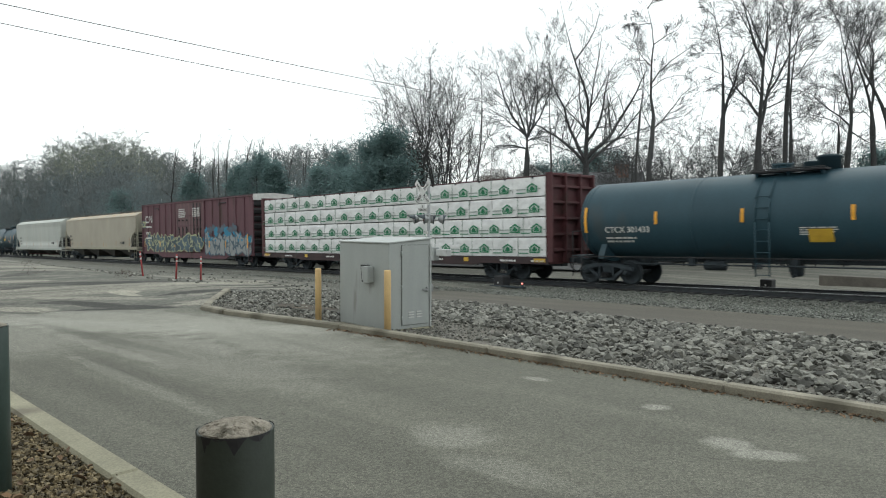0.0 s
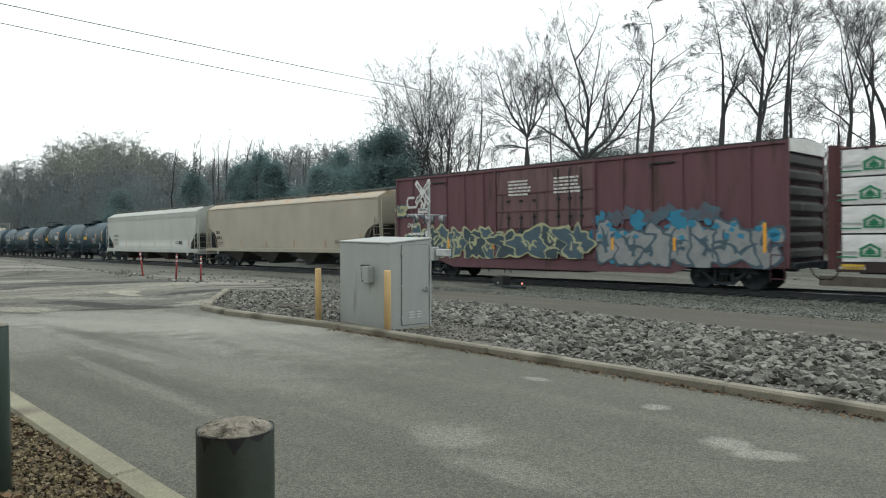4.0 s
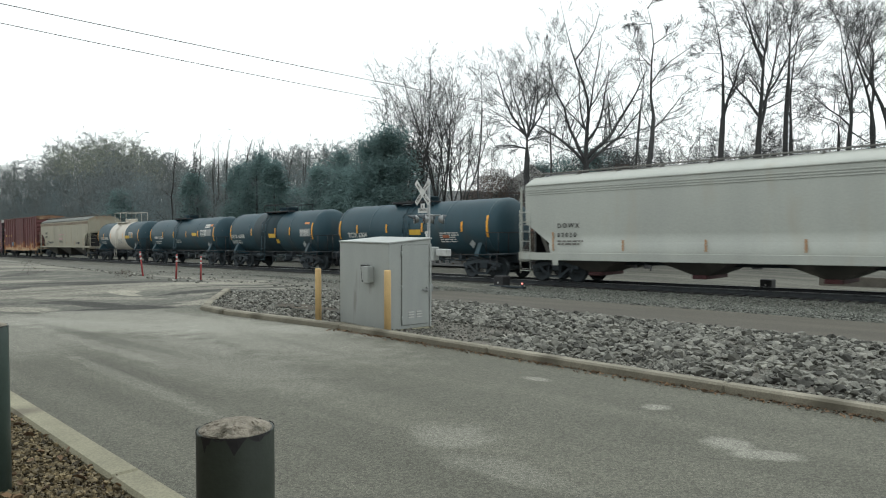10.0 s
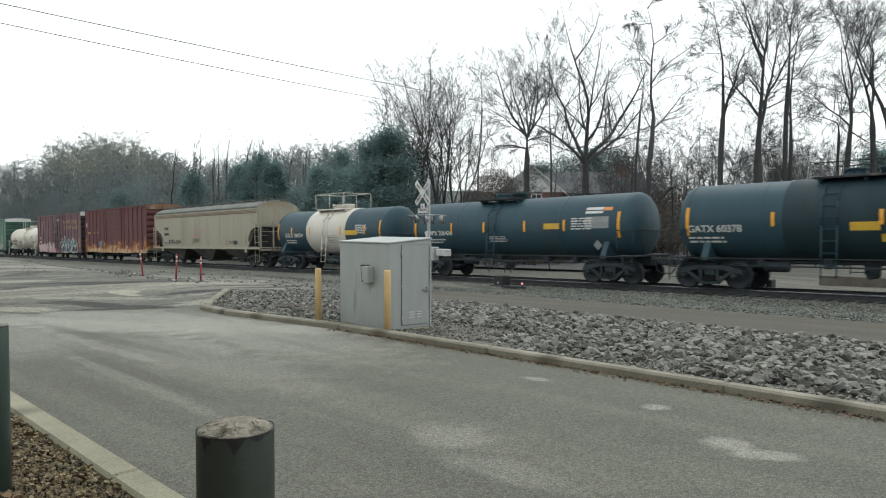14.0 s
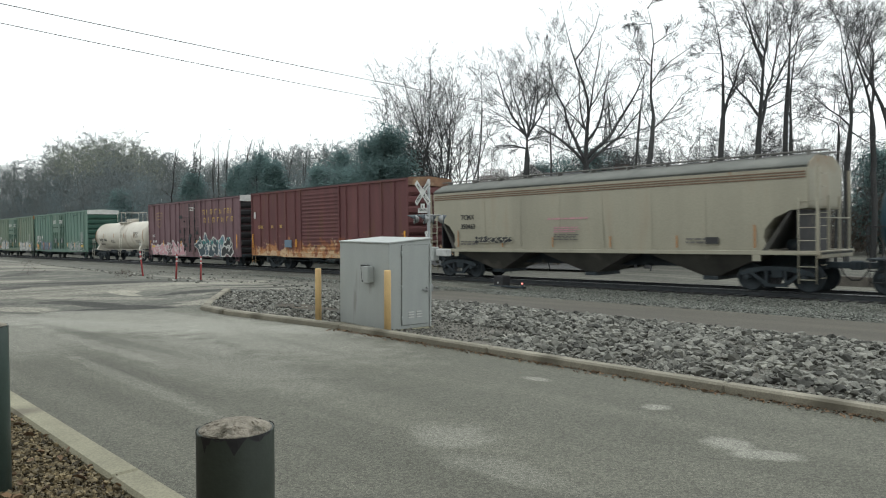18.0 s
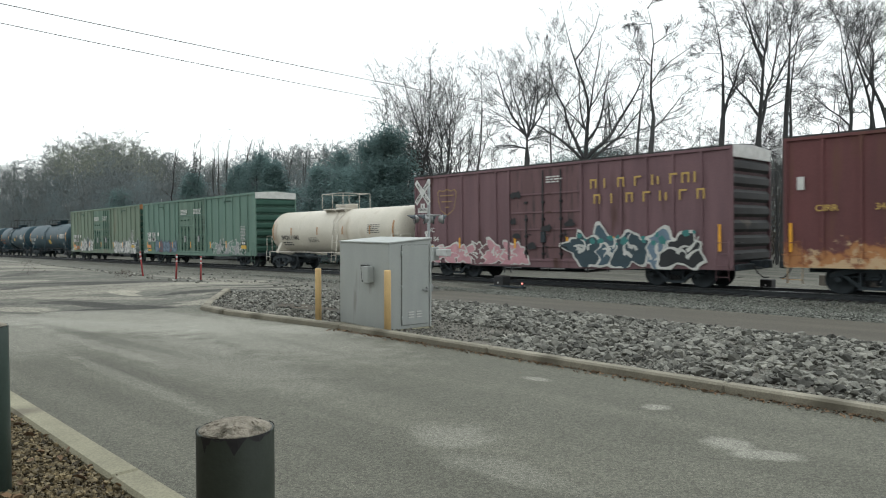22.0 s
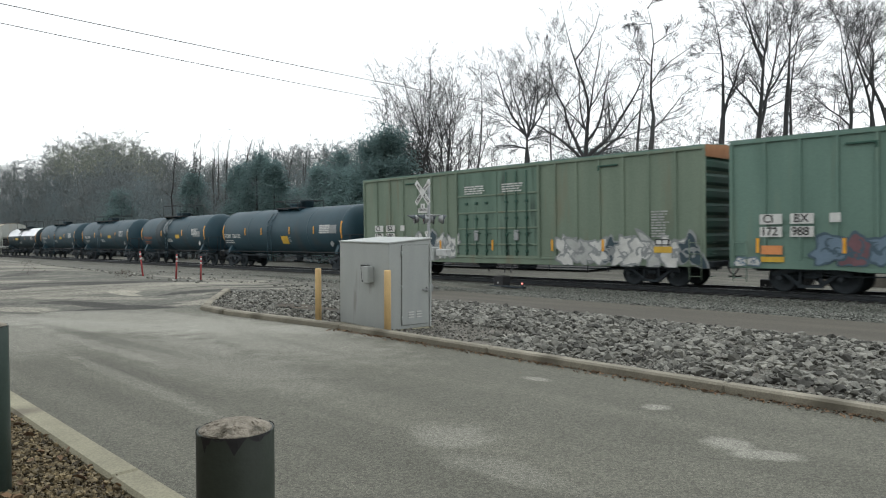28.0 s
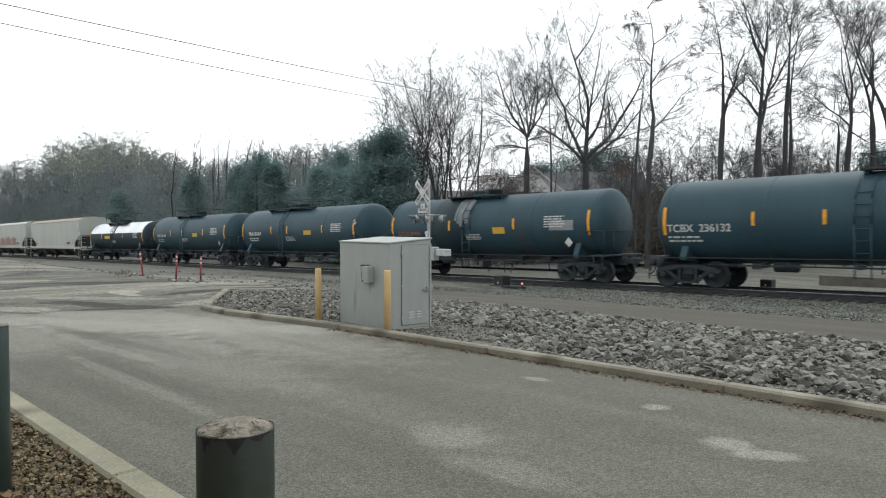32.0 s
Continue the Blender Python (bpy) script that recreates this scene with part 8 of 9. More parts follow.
limbed_tree("twiggy bare tree with level boughs", 25.98, 46.0, ((0.0, 0.00), (6.7, 0.00), (9.5, 0.15), (11.8, 0.25), (12.9, 0.07), (15.1, -0.62), (16.9, -1.02)),
            ((9.1, -50, -51, 3.9, 0.45), (9.8, -20, -9, 4.2, 0.50), (8.8, 129, 117, 2.0, 0.35), (11.5, -71, -87, 2.7, 0.25), (10.4, -73, -99, 2.4, 0.20), (12.2, 7, -2, 3.7, 0.45), (10.7, 34, 26, 2.6, 0.35), (14.0, 15, 14, 2.8, 0.40), (15.7, -35, -26, 1.9, 0.35)), 0.20, 0.6, 19)
limbed_tree("leaning twiggy bare tree", 28.30, 47.0, ((0.0, 0.00), (6.8, -0.00), (9.7, -0.19), (10.7, -0.37), (12.7, -1.08), (14.3, -1.67), (16.1, -2.12)),
            ((10.3, 21, -6, 5.9, 0.60), (11.6, 9, -4, 4.1, 0.45), (13.5, 20, 5, 3.5, 0.40), (13.5, 20, 11, 3.5, 0.40), (9.6, -51, -78, 2.1, 0.25)), 0.20, 0.6, 23)
limbed_tree("bare tree leaning over the brush", 29.28, 46.5, ((0.0, 0.00), (6.7, -0.00), (9.5, -0.52), (10.8, -1.03), (12.5, -1.99), (14.6, -2.83), (16.8, -3.31)),
            ((10.0, 16, 4, 4.1, 0.50), (11.7, 10, -5, 3.9, 0.45), (13.7, 26, 7, 3.1, 0.40)), 0.19, 0.6, 24)
limbed_tree("thin bare tree bent over its boughs", 25.88, 47.0, ((0.0, 0.00), (6.8, -0.00), (9.2, -0.00), (9.7, -0.07)),
            ((9.4, -63, -83, 2.7, 0.50), (9.2, 6, -5, 2.8, 0.40)), 0.11, 0.5, 25)
limbed_tree("wide-crowned bare tree beside the house", 12.36, 62.0, ((0.0, 0.00), (8.0, -0.00), (9.9, -0.00), (11.4, 0.10), (13.7, 0.25), (15.4, -0.29), (17.6, -1.13), (20.0, -1.77), (22.5, -2.35)),
            ((8.3, -38, -62, 6.4, 0.60), (8.8, -30, -12, 8.6, 0.62), (12.8, 15, 12, 6.8, 0.50), (8.9, 44, 18, 8.2, 0.66), (8.4, 52, 34, 8.4, 0.55), (10.2, 26, 10, 7.0, 0.50), (10.8, -16, -3, 6.0, 0.50), (17.3, 39, 12, 4.2, 0.40), (15.3, -56, -47, 2.5, 0.35), (13.2, 30, 24, 4.7, 0.40), (9.9, -90, -117, 2.7, 0.25), (11.2, -40, -45, 5.0, 0.35)), 0.36, 0.45, 29)
limbed_tree("fan-shaped bare tree before the house", 6.32, 54.0, ((0.0, 0.00), (7.5, 0.00), (9.1, 0.00), (10.2, 0.09)),
            ((9.9, -30, -14, 5.8, 0.60), (10.1, 23, 3, 4.8, 0.55), (9.0, -74, -90, 2.1, 0.45), (9.6, -18, -14, 5.7, 0.50), (10.1, -2, -7, 4.3, 0.45), (9.9, 30, 16, 4.5, 0.45), (9.8, -46, -52, 3.7, 0.40), (9.6, 57, 102, 1.8, 0.30), (10.2, 4, 4, 5.1, 0.45)), 0.24, 0.7, 31)
for k, (b, d, h, lean, gap) in enumerate(((0.155, 56, 12.0, 0.5, 1), (0.262, 57, 12.4, 0.3, 1), (0.322, 54, 11.6, -0.5, 0), (0.338, 50, 10.2, 0.4, 1), (0.412, 55, 11.8, 0.5, 0), (0.467, 50, 10.6, -0.3, 1))):
    rr = random.Random(900 + k)
    limbed_tree("slender bare understorey tree among the larger trunks", b * d, d, ((0.0, 0.0), (h * 0.45, 0.1 * lean), (h * 0.75, lean * 0.7), (h, lean * 1.4)),
                [(h * f, sd * rr.uniform(28, 55), sd * rr.uniform(10, 45), h * rr.uniform(0.14, 0.26), 0.4) for f, sd in zip((0.5, 0.56, 0.62, 0.68, 0.74, 0.8, 0.86), (-1, 1) * 4 if gap else (1, -1) * 4)], 0.075, 0.15, 910 + k)
limbed_tree("thin straight bare tree", 8.76, 58.0, ((0.0, 0.00), (8.0, 0.00), (12.4, -0.14), (16.0, -0.18), (19.3, -0.23)),
            ((12.8, -30, -26, 2.1, 0.30), (14.2, 33, 26, 2.1, 0.30), (16.0, -19, -15, 2.4, 0.30), (17.0, 19, 14, 2.2, 0.30), (11.0, 74, 104, 1.8, 0.25), (9.6, -59, -108, 1.6, 0.25)), 0.10, 0.5, 37)
limbed_tree("thin leaning bare pole tree", 2.70, 55.0, ((0.0, 0.00), (7.6, 0.00), (9.9, 0.22), (12.0, 0.30), (14.2, 0.26), (15.9, 0.17)),
            ((12.0, 41, 33, 1.4, 0.30), (13.3, -19, -8, 1.8, 0.30), (14.2, 28, 57, 1.2, 0.30), (12.7, -35, -59, 0.6, 0.30)), 0.07, 0.3, 41)
for k, (b, h, s) in enumerate(((-0.06, 14.5, 17), (-0.04, 16.0, 18), (-0.024, 16.5, 15), (-0.008, 16.8, 17), (0.012, 17.0, 14), (0.024, 15.0, 16), (-0.05, 12.5, 20), (0.0, 16.0, 18))):
    bare_tree("bushy many-branched bare tree in a clump", b, 60 + (k % 3) * 2.5, h * 0.99, 0.22, 0.3, 4, s, 50 + k, (-0.04, -0.02, 0, 0, 0.02, 0.04, -0.06, 0.01, -0.01)[k], 3, 0.8)
for k in range(44):
    rr = random.Random(200 + k)
    bare_tree("small thin bare sapling in the brush", rr.uniform(0.06, 0.64), rr.uniform(44, 62), rr.uniform(6, 10.5), 0.07, 0.3, 3, 28, 210 + k, rr.uniform(-0.06, 0.06), 3, 0.6, "saplings")

for k, (b, h, lean) in enumerate(((-0.382, 250, 0.05), (-0.36, 248, 0.1), (-0.345, 250, 0.02), (-0.331, 246, 0.16), (-0.318, 252, -0.03), (-0.304, 240, 0.02), (-0.293, 250, 0.05), (-0.277, 238, 0.0), (-0.27, 246, 0.06), (-0.247, 230, 0.0), (-0.242, 238, 0.03), (-0.218, 240, 0.02), (-0.19, 246, -0.04), (-0.176, 240, 0.05))):
    x, y, z = spot(b, 88)
    bare_tree("slim bare pole tree above the far woods", b, 88, 1.65 + (398 - h) * 88 / 1264 - z + 0.2, 0.2, 0.62, 2, 9, 700 + k, lean, 5, 0.25, "pole trees")

# ---- far woods: rows of bare trees beyond the track ----
RIDGE = ([-0.75, -0.62, -0.59, -0.547, -0.522, -0.494, -0.462, -0.429, -0.385, -0.342, -0.30, -0.277, -0.242, -0.203, -0.164, -0.114, -0.04], [292, 284, 276, 262, 250, 248, 230, 258, 266, 278, 274, 272, 266, 256, 250, 234, 250])
rw = random.Random(77)
# the wooded slope's floor
rows_s, rows_q = axis_steps([(-420, -60, 12), (-60, -20, 8)]), [-13.5, -17, -21, -26, -32, -38, -44, -50, -56, -64, -72, -82, -95, -120, -160]
wv = []
for s0 in rows_s:
    for q0 in rows_q:
        x, y, _ = on_track(s0, q0)
        wv.append((x, y, ground_at(x, y) + 0.12 + 0.25 * noise.noise((x * 0.2, y * 0.2, 1.0)) * (q0 < -15)))
k = len(rows_q)
slope = raw("ground_woodland", wv, [(i * k + j + 1, (i + 1) * k + j + 1, (i + 1) * k + j, i * k + j) for i in range(len(rows_s) - 1) for j in range(k - 1)], WOODFLOOR, smooth=True)
tagged(slope, "dim leaf-strewn floor of the wooded slope", "ground", kind="structure")
kinds = []
for k in range(10):
    w = Wood(300 + k, 0.0011, True)
    for _ in range(1 + k % 2):
        a = rw.uniform(0, 6.28)
        w.grow((0, 0, 0), (0.06 * math.cos(a), 0.06 * math.sin(a), 1), 0.86, 0.0115, 0, [(11 - 3 * (k % 2), 0.36, 42, 0.07, 0.02), (7, 0.45, 52, 0.2, 0.02), (6, 0.45, 60, 0.3, 0.0), (0, 0, 0, 0.3, 0)])
    me = bpy.data.meshes.new("bare_tree_far")
    tall = max(z for _, _, z in w.v)
    me.from_pydata([(x / tall, y / tall, z / tall) for x, y, z in w.v], [], w.f)
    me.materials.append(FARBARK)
    kinds.append(me)
places = []
for row, q in enumerate((-17, -24, -31, -39, -48, -58, -70)):
    s = -230
    while s < -22:
        x, y, _ = on_track(s, q + rw.uniform(-3, 3))
        b = x / y
        if -0.72 < b < -0.01 and not (b > -0.09 and row < 2):
            d = y
            want = 1.65 + (398 - np.interp(b, *RIDGE)) * d / 1264
            zg = ground_at(x, y)
            h = (want - zg) * (rw.uniform(0.8, 1.06) if row else rw.uniform(0.6, 0.95))
            if h > 3:
                places.append((x, y, zg - 0.3, h))
        s += rw.uniform(2.0, 3.8) + 0.005 * abs(s)
places.sort(key=lambda p: p[1])
rest_v, rest_f = [], []
for x, y, z, h in places[200:]:
    me = rw.choice(kinds)
    t, k0, fat = rw.uniform(0, 6.28), len(rest_v), h * rw.uniform(0.8, 1.1)
    c, sn = math.cos(t) * fat, math.sin(t) * fat
    rest_v += [(x + v.co.x * c - v.co.y * sn, y + v.co.x * sn + v.co.y * c, z + v.co.z * h) for v in me.vertices]
    rest_f += [tuple(k0 + i for i in f.vertices) for f in me.polygons]
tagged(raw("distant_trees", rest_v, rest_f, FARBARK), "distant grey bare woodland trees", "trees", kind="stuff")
for x, y, z, h in places[:200]:
    ob = new("bare_tree", rw.choice(kinds))
    ob.matrix_basis = Matrix.LocRotScale((x, y, z), Euler((0, 0, rw.uniform(0, 6.28))), Vector((h * rw.uniform(0.8, 1.1), h * rw.uniform(0.8, 1.1), h)))
    tagged(ob, "grey bare woodland tree beyond the railway", "tree", "woodland trees")


def twig_mass(name, places, m, label, seed, size=0.5, count=240):
    """Brush: loose clumps of thin twigs and dead leaves, with gaps."""
    r = random.Random(seed)
    v, f = [], []
    for x, y, z, w, h in places:
        for _ in range(count):
            a, t = r.uniform(0, 6.28), r.random() ** 0.7
            rad = w * math.sqrt(r.random()) * (1 - 0.45 * t)
            px, py, pz = x + rad * math.cos(a), y + rad * math.sin(a), z + h * t
            ln = size * r.uniform(0.5, 1.4)
            dx, dy, dz = r.gauss(0, 0.5), r.gauss(0, 0.5), r.uniform(0.1, 1)
            wd = ln * r.uniform(0.05, 0.13) * (1.5 - t)
            k = len(v)
            v += [(px, py, pz), (px + dx * ln + wd, py + dy * ln, pz + dz * ln), (px + dx * ln * 0.6 - wd, py + dy * ln * 0.6 + wd, pz + dz * ln * 0.8 + wd)]
            f.append((k, k + 1, k + 2))
    return tagged(raw(name, v, f, m), label, "brush", kind="stuff")


br = []
for s in np.arange(-240, -26, 1.9):
    for q in (-15, -21, -28, -37, -46, -58):
        x, y, _ = on_track(s + rw.uniform(-1, 1), q + rw.uniform(-2.5, 2.5))
        b = x / y
        if -0.75 < b < 0.0 and rw.random() < 0.9:
            want = (1.65 + (398 - np.interp(b, *RIDGE) - 42) * y / 1264)
            zg = ground_at(x, y)
            br.append((x, y, zg - 0.2, 2.8, max(2.0, (want - zg) * rw.uniform(0.5, 1.0))))
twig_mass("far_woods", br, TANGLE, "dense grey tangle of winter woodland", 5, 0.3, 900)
weed = [(-13.1, 22.6, ground_at(-13.1, 22.6), 0.45, 0.5), (-9.9, 22.2, ground_at(-9.9, 22.2), 0.35, 0.25)]
twig_mass("dry_weeds", weed, BRUSH, "dry weeds on the dirt", 15, 0.09, 110)
# twiggy trees farther off, behind the trunks by the track
for k in range(85):
    b, d = rw.uniform(0.24, 0.7), rw.uniform(62, 98)
    x, y, z = spot(b, d)
    h = rw.uniform(7.0, 13.5) * (d / 80)
    ob = new("bare_tree", rw.choice(kinds))
    ob.matrix_basis = Matrix.LocRotScale((x, y, z - 0.3), Euler((0, 0, rw.uniform(0, 6.28))), Vector((h, h, h)))
    tagged(ob, "grey bare woodland tree behind the railway", "tree", "woodland trees")
br = []
for _ in range(95):
    b, d = rw.uniform(0.03, 0.66), rw.uniform(52, 66)
    x, y, z = spot(b, d)
    br.append((x, y, z - 0.1, 1.6, rw.uniform(1.2, 2.4) if 0.06 < b < 0.26 else rw.uniform(1.5, 5.6)))
twig_mass("brush", br, BRUSH, "dry brown brush and saplings behind the railway", 6, 0.55, 200)

shrubs = []
for b, d, w, h in ((0.045, 70, 2.6, 6.5), (0.062, 71, 2.6, 8.0), (0.078, 70, 2.0, 8.2), (0.26, 74, 3.0, 6.5), (0.3, 72, 3.0, 6.0), (0.345, 66, 2.6, 6.0), (0.415, 66, 2.6, 5.5), (0.52, 66, 2.8, 6.2), (0.6, 66, 2.8, 6.0)):
    x, y, z = spot(b, d)
    shrubs.append((x, y, z, w, h))
crowns = []
for b, d, dz, w, h in ((0.058, 70, 5.0, 1.7, 3.0), (0.075, 70, 5.2, 2.0, 3.4), (0.093, 71, 5.0, 1.8, 2.8), (0.04, 71, 4.2, 1.5, 2.4)):
    x, y, z = spot(b, d)
    crowns.append((x, y, z + dz, w, h))
twig_mass("russet_crowns", crowns, RUSSET, "withered russet leaves still on the scrub", 19, 0.16, 3000)
twig_mass("leafy_scrub", shrubs, BRUSH, "tall scrub with withered russet leaves", 9, 0.28, 2600)


BUD = mat("olive_budding_twigs", (0.25, 0.265, 0.19), (0.2, 0.215, 0.155), 0.95, scale=0.3, fine=6, bump=0, vary=0.15, spec=0.1)
buds = []
for b, h, w in ((-0.455, 228, 3.0), (-0.475, 246, 3.2), (-0.435, 246, 2.8), (-0.515, 250, 3.0), (-0.535, 262, 3.2), (-0.495, 256, 2.6), (-0.41, 262, 3.0)):
    x, y, z = spot(b, 104)
    buds.append((x, y, 1.65 + (398 - h) * 104 / 1264 - 5.0, w, 5.0))
twig_mass("budding_crowns", buds, BUD, "olive budding crowns above the far woods", 23, 0.2, 1500)

# ---- evergreens ----


def evergreen(bearing, depth, high, wide, seed, label="dense dark evergreen tree"):
    x, y, z = spot(bearing, depth)
    top = empty("evergreen_tree", pose(x, y, z - 0.1))
    tagged(top, label, "evergreen tree", "evergreens")
    w = Wood(seed)
    w.limb([(0, 0, high * t) for t in (0, 0.3, 0.6, 0.95)], [0.22, 0.17, 0.1, 0.03], 7)
    raw("trunk", w.v, w.f, BARK, top)
    r = random.Random(seed)
    v, f = [], []
    lumps = [(r.uniform(0, 6.28), r.uniform(0.12, 0.97), r.uniform(0.6, 1.15)) for _ in range(60)]
    for a0, t, g in lumps:
        reach = wide * (0.35 + 0.75 * math.sin(math.pi * min(1, 0.12 + t * 0.88)) ** 0.8) * g * (1.0 if t < 0.8 else 0.75)
        cx, cy, cz = math.cos(a0) * reach * 0.62, math.sin(a0) * reach * 0.62, high * t
        for _ in range(330):
            px, py, pz = cx + r.gauss(0, wide * 0.19), cy + r.gauss(0, wide * 0.17), cz + r.gauss(0, high * 0.045)
            ln = r.uniform(0.07, 0.2)
            k = len(v)
            dx, dy, dz = r.gauss(0, 1), r.gauss(0, 1), r.gauss(0.1, 0.7)
            v += [(px, py, pz), (px + dx * ln, py + dy * ln, pz + dz * ln), (px + dy * ln * 0.5, py - dx * ln * 0.5, pz + ln * 0.4)]
            f.append((k, k + 1, k + 2))
    raw("crown", v, f, EVERGREEN, top, "dense evergreen needles, paled for haze")
    return top


def edge_depth(b, q):
    """How far off, along a bearing, the strip lies that is q metres beyond the track."""
    return next(d for d in np.arange(30, 160, 0.5) if near_track(b * d, d)[1][0] < q)


for k, (b, rise, w) in enumerate(((-0.26, 130, 2.3), (-0.285, 104, 1.8), (-0.236, 114, 1.8), (-0.35, 88, 2.0), (-0.45, 60, 2.2), (-0.172, 104, 2.2), (-0.145, 132, 2.2))):
    d = edge_depth(b, -13.5)
    evergreen(b, d, 1.65 + rise * d / 1264 - spot(b, d)[2], w * d / 70, 640 + k)
for k, (b, d, h, w) in enumerate(((-0.072, 57, 10.9, 2.6), (-0.1, 58, 10.2, 2.8), (-0.128, 62, 8.6, 3.0), (-0.2, 82, 8.0, 4.0), (-0.088, 56, 8.5, 2.6), (0.14, 88, 10.6, 3.0), (0.17, 90, 11.6, 3.6), (0.205, 90, 12.2, 3.6), (0.235, 92, 12.6, 3.4),
                                  (0.615, 60, 8.8, 3.0), (0.66, 58, 8.0, 3.2))):
    evergreen(b, d, h, w, 600 + k)

# ---- house behind the trees ----
BRICK = mat("brown_brick", (0.19, 0.105, 0.08), (0.12, 0.07, 0.055), 0.9, scale=2, fine=14, bump=0.3)
SIDING = mat("pale_siding", (0.72, 0.72, 0.7), (0.62, 0.62, 0.6), 0.7, scale=1, fine=10, bump=0.1, streak=(0.3, 0.3, 8))
SHINGLE = mat("dark_shingles", (0.1, 0.105, 0.11), (0.06, 0.062, 0.066), 0.9, scale=2, fine=10, bump=0.4)
PANE = mat("dark_window_glass", (0.03, 0.035, 0.04), (0.02, 0.024, 0.028), 0.1, scale=1, fine=5, bump=0, spec=0.6)


def house(m, floor_z):
    """A gabled front with a lower wing that runs off to one side; floor_z: the land below the origin's level."""
    top = empty("house", m)
    tagged(top, "brick house with pale siding in the gable and dark roof", "house")
    w, ln, eave, ridge = 3.4, 11.0, 5.1, 7.9
    bm = new_bm()
    box(bm, -w, w, 0, ln, floor_z, eave)
    part("wall", bm, BRICK, top)
    bm = new_bm()
    prism(bm, [(-w - 0.02, eave), (w + 0.02, eave), (0, ridge)], -0.04, ln + 0.03)
    part("gable", bm, SIDING, top, "pale siding gable")
    for s in (-1, 1):
        bm = new_bm()
        prism(bm, [(s * (w + 0.4), eave - 0.3), (0, ridge + 0.03), (0, ridge + 0.18), (s * (w + 0.4), eave - 0.15)], -0.4, ln + 0.4)
        part("roof_slope", bm, SHINGLE, top, "dark shingled roof slope")
        bm = new_bm()
        prism(bm, [(s * (w + 0.42), eave - 0.36), (0, ridge - 0.03), (0, ridge + 0.14), (s * (w + 0.42), eave - 0.17)], -0.46, -0.41)
        part("barge_board", bm, WHITETRIM, top, "white barge board")
    # wing
    x1 = 12.2
    bm = new_bm()
    box(bm, w + 0.01, x1, 1.6, 8.4, floor_z, eave)
    part("wing_wall", bm, BRICK, top)
    for s in (-1, 1):
        bm = new_bm()
        prism(bm, [(5.0 + s * 3.9, eave - 0.2), (5.0, ridge - 0.5), (5.0, ridge - 0.35), (5.0 + s * 3.9, eave - 0.05)], w * 0.2, x1 + 0.3, "X")
        part("roof_slope", bm, SHINGLE, top, "dark shingled roof slope")
    bm = new_bm()
    prism(bm, [(1.6, eave), (8.4, eave), (5.0, ridge - 0.5)], x1 - 0.3, x1 - 0.02, "X")
    part("gable", bm, BRICK, top)
    for x, y, z in ((-1.7, 0.0, 4.2), (0.6, 0.0, 4.2), (4.6, 1.6, 4.25), (7.4, 1.6, 4.25), (9.8, 1.6, 4.25)):
        bm = new_bm()
        box(bm, x - 0.6, x + 0.6, y - 0.07, y, z - 0.75, z + 0.75, 0.01)
        win = part("window", bm, WHITETRIM, top, "white-framed window")
        for sx in (-0.26, 0.26):
            bm = new_bm()
            box(bm, x + sx - 0.21, x + sx + 0.21, y - 0.085, y - 0.06, z - 0.63, z + 0.63)
            part("pane", bm, PANE, win)
    bm = new_bm()
    box(bm, 9.4, 10.8, 3.9, 5.4, 2.0, 8.35, 0.02)
    part("chimney", bm, BRICK, top, "brown brick chimney")
    return top


WHITETRIM = mat("white_house_trim", (0.7, 0.7, 0.68), (0.6, 0.6, 0.58), 0.6, scale=2, fine=20, bump=0)
hx = 0.1225 * 76
house(pose(hx, 76, 0, 0, 0, -6), ground_at(hx, 76) - 0.6)

# ---- overhead cables ----
CABLE = mat("dark_cable", (0.05, 0.05, 0.052), (0.04, 0.04, 0.042), 0.7, scale=2, fine=20, bump=0)


def cable(a, b, sag, r):
    bm = new_bm()
    a, b = Vector(a), Vector(b)
    n = 24
    pts = [a.lerp(b, i / n) - Vector((0, 0, sag * 4 * (i / n) * (1 - i / n))) for i in range(n + 1)]
    for p, q in zip(pts, pts[1:]):
        tube(bm, p, q, r, sides=5, cap=False)
    return tagged(link("overhead_cable", bm, CABLE), "thin dark overhead utility cable", "cable", "overhead cables", "structure")


def sight(px, py, d):
    return (px - 784) / 1264 * d, d, 1.65 + (398 - py) / 1264 * d


cable(sight(-260, -47, 22), sight(1420, 266, 75), 0.75, 0.016)
cable(sight(-260, -12, 22), sight(1420, 276, 75), 1.05, 0.014)

# ---- track-side gear ----


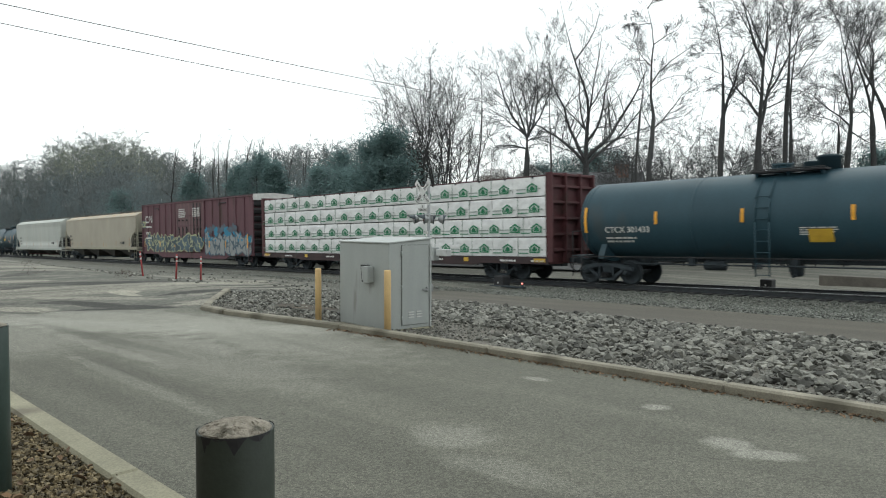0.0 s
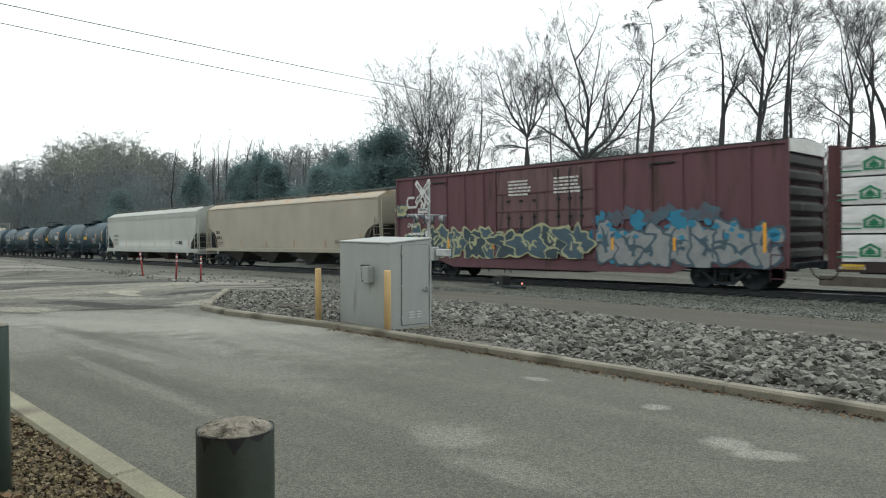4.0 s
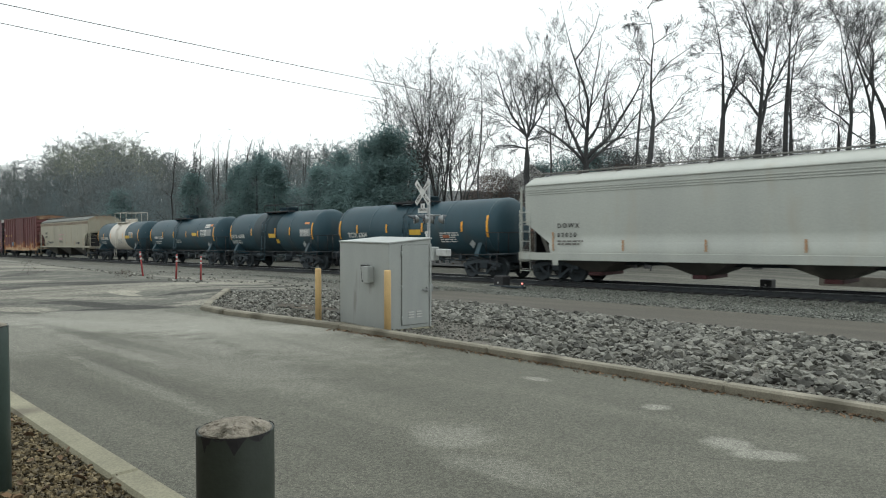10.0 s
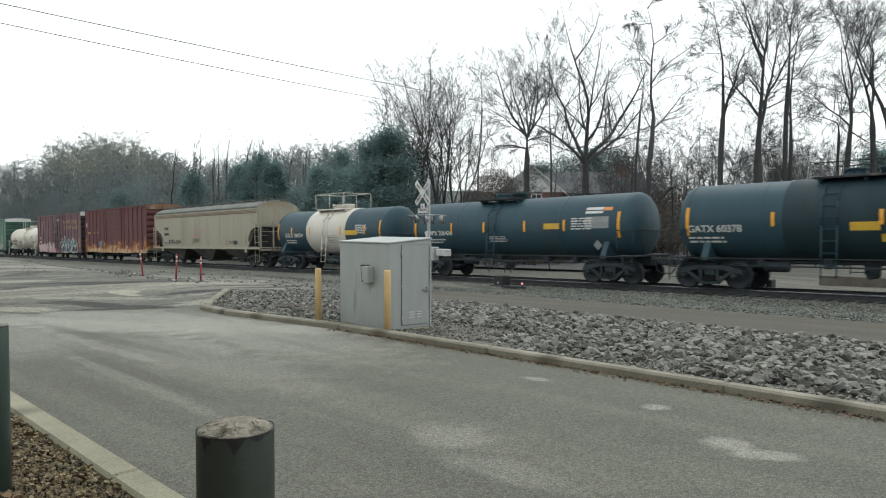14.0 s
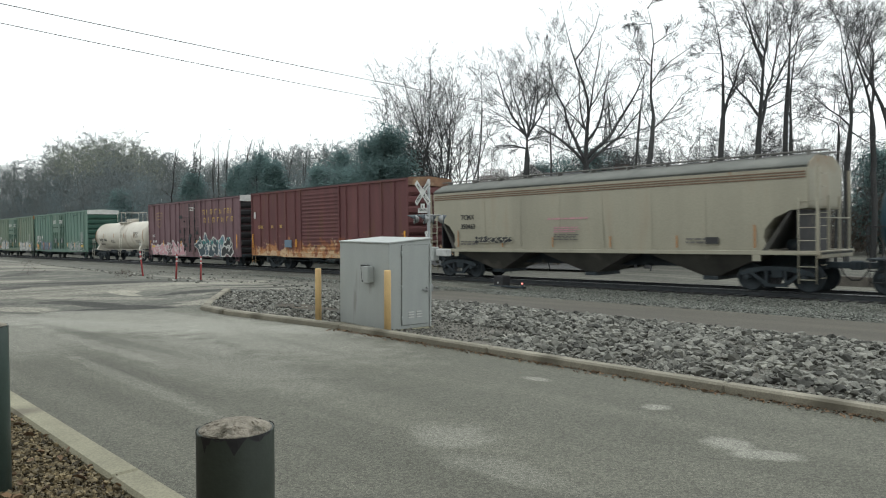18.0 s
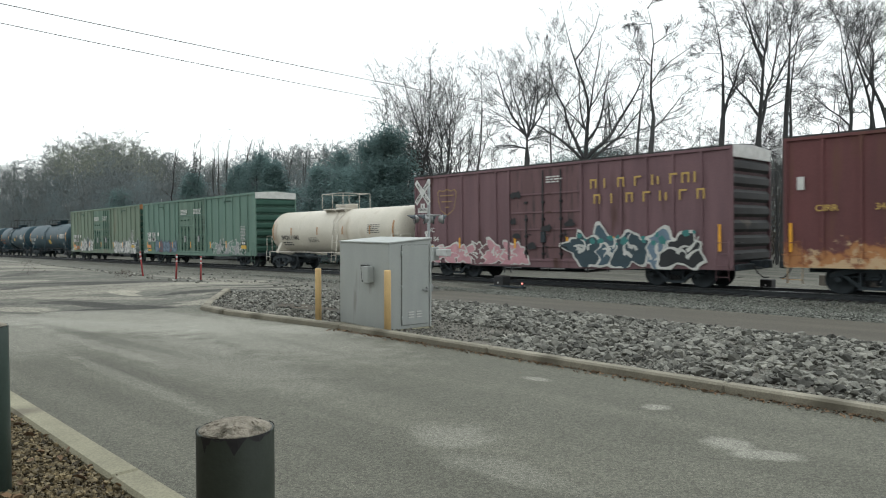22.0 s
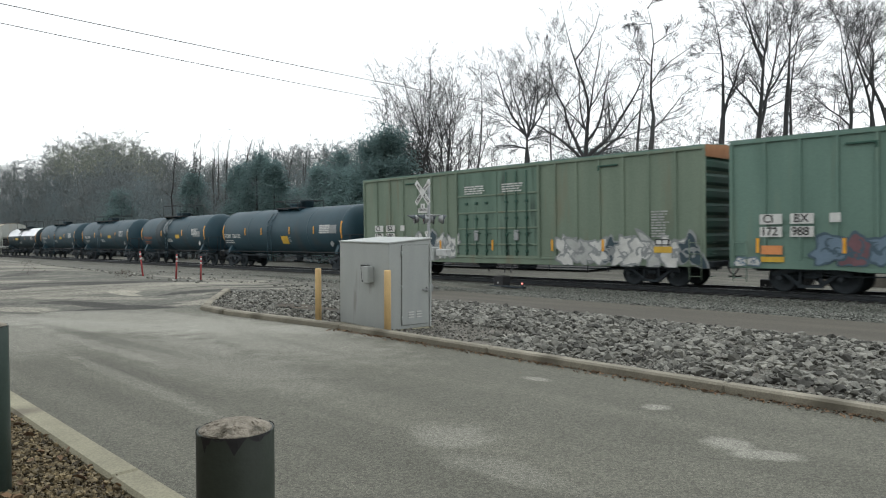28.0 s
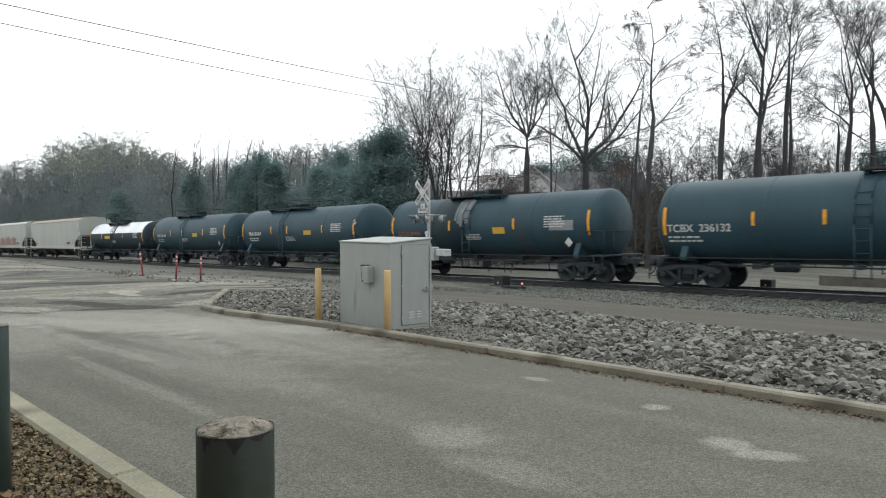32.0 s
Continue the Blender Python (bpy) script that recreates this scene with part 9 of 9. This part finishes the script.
def switch_box(s, q, label, size=0.42):
    x, y, z = on_track(s, q, -0.2)
    h = math.degrees(np.interp(s, S, HEAD))
    top = empty("track_gear_box", pose(x, y, z, 0, 0, h))
    tagged(top, label, "track gear", "track gear boxes")
    bm = new_bm()
    box(bm, -size / 2, size / 2, -size / 2, size / 2, 0.0, size * 0.9, 0.03)
    part("case", bm, BLACK, top)
    bm = new_bm()
    tube(bm, (-0.3, -0.4, 0.05), (1.2, -0.45, 0.05), 0.035, sides=6)
    part("rod", bm, TRUCKM, top)
    bm = new_bm()
    box(bm, -0.03, 0.03, -size / 2 - 0.01, -size / 2, 0.14, 0.2)
    part("marker", bm, INKW, top, "small white marker")
    return top


switch_box(-13.2, 2.3, "small black gear box beside the near rail", 0.5)
switch_box(-4.2, -2.3, "small black gear box beyond the far rail", 0.42)
x, y, z = on_track(-12.2, 2.7, -0.18)
bm = new_bm()
box(bm, -0.5, 0.5, -0.1, 0.1, 0, 0.06, 0.01)
tube(bm, (0.4, 0, 0.05), (0.4, 0, 0.16), 0.05, sides=10)
ob = link("track_detector", bm, TRUCKM)
ob.matrix_basis = pose(x, y, z, 0, 0, -40)
tagged(ob, "flat dark detector lying in the ballast", "track gear")
LEDRED = bpy.data.materials.new("red_indicator")
LEDRED.use_nodes = True
LEDRED.node_tree.nodes["Principled BSDF"].inputs["Emission Color"].default_value = (1, 0.12, 0.08, 1)
LEDRED.node_tree.nodes["Principled BSDF"].inputs["Emission Strength"].default_value = 3.0
bm = new_bm()
bmesh.ops.create_icosphere(bm, subdivisions=2, radius=0.035, matrix=Matrix.Translation((0.4, -0.02, 0.18)))
part("indicator_light", bm, LEDRED, ob, "small red indicator light")
# low concrete wall beyond the far side of the track
bm = new_bm()
box(bm, -9, 14, -0.12, 0.12, -0.4, 0.26, 0.02)
low = link("low_wall", bm, mat("stained_low_wall", (0.15, 0.135, 0.115), (0.1, 0.09, 0.078), 0.9, scale=2, fine=30, bump=0.3, grain=0.4))
x, y, z = on_track(4, -11.0, -0.55)
low.matrix_basis = pose(x, y, z, 0, 0, -44)
tagged(low, "low weathered concrete wall beyond the track", "wall", kind="structure")


def motions():
    for top, u in CARS:
        walk(top, [(t, track_pose(u + SPEED * (t - 16.0))) for t in range(33)])
    turn = SPEED / WHEEL_R
    for w in WHEELSETS:
        x = w.matrix_basis.translation.x
        walk(w, [(k / 15, Matrix.Translation((x, 0, WHEEL_R)) @ Euler((0, turn * k / 15, 0)).to_matrix().to_4x4()) for k in range(481)])


motions()
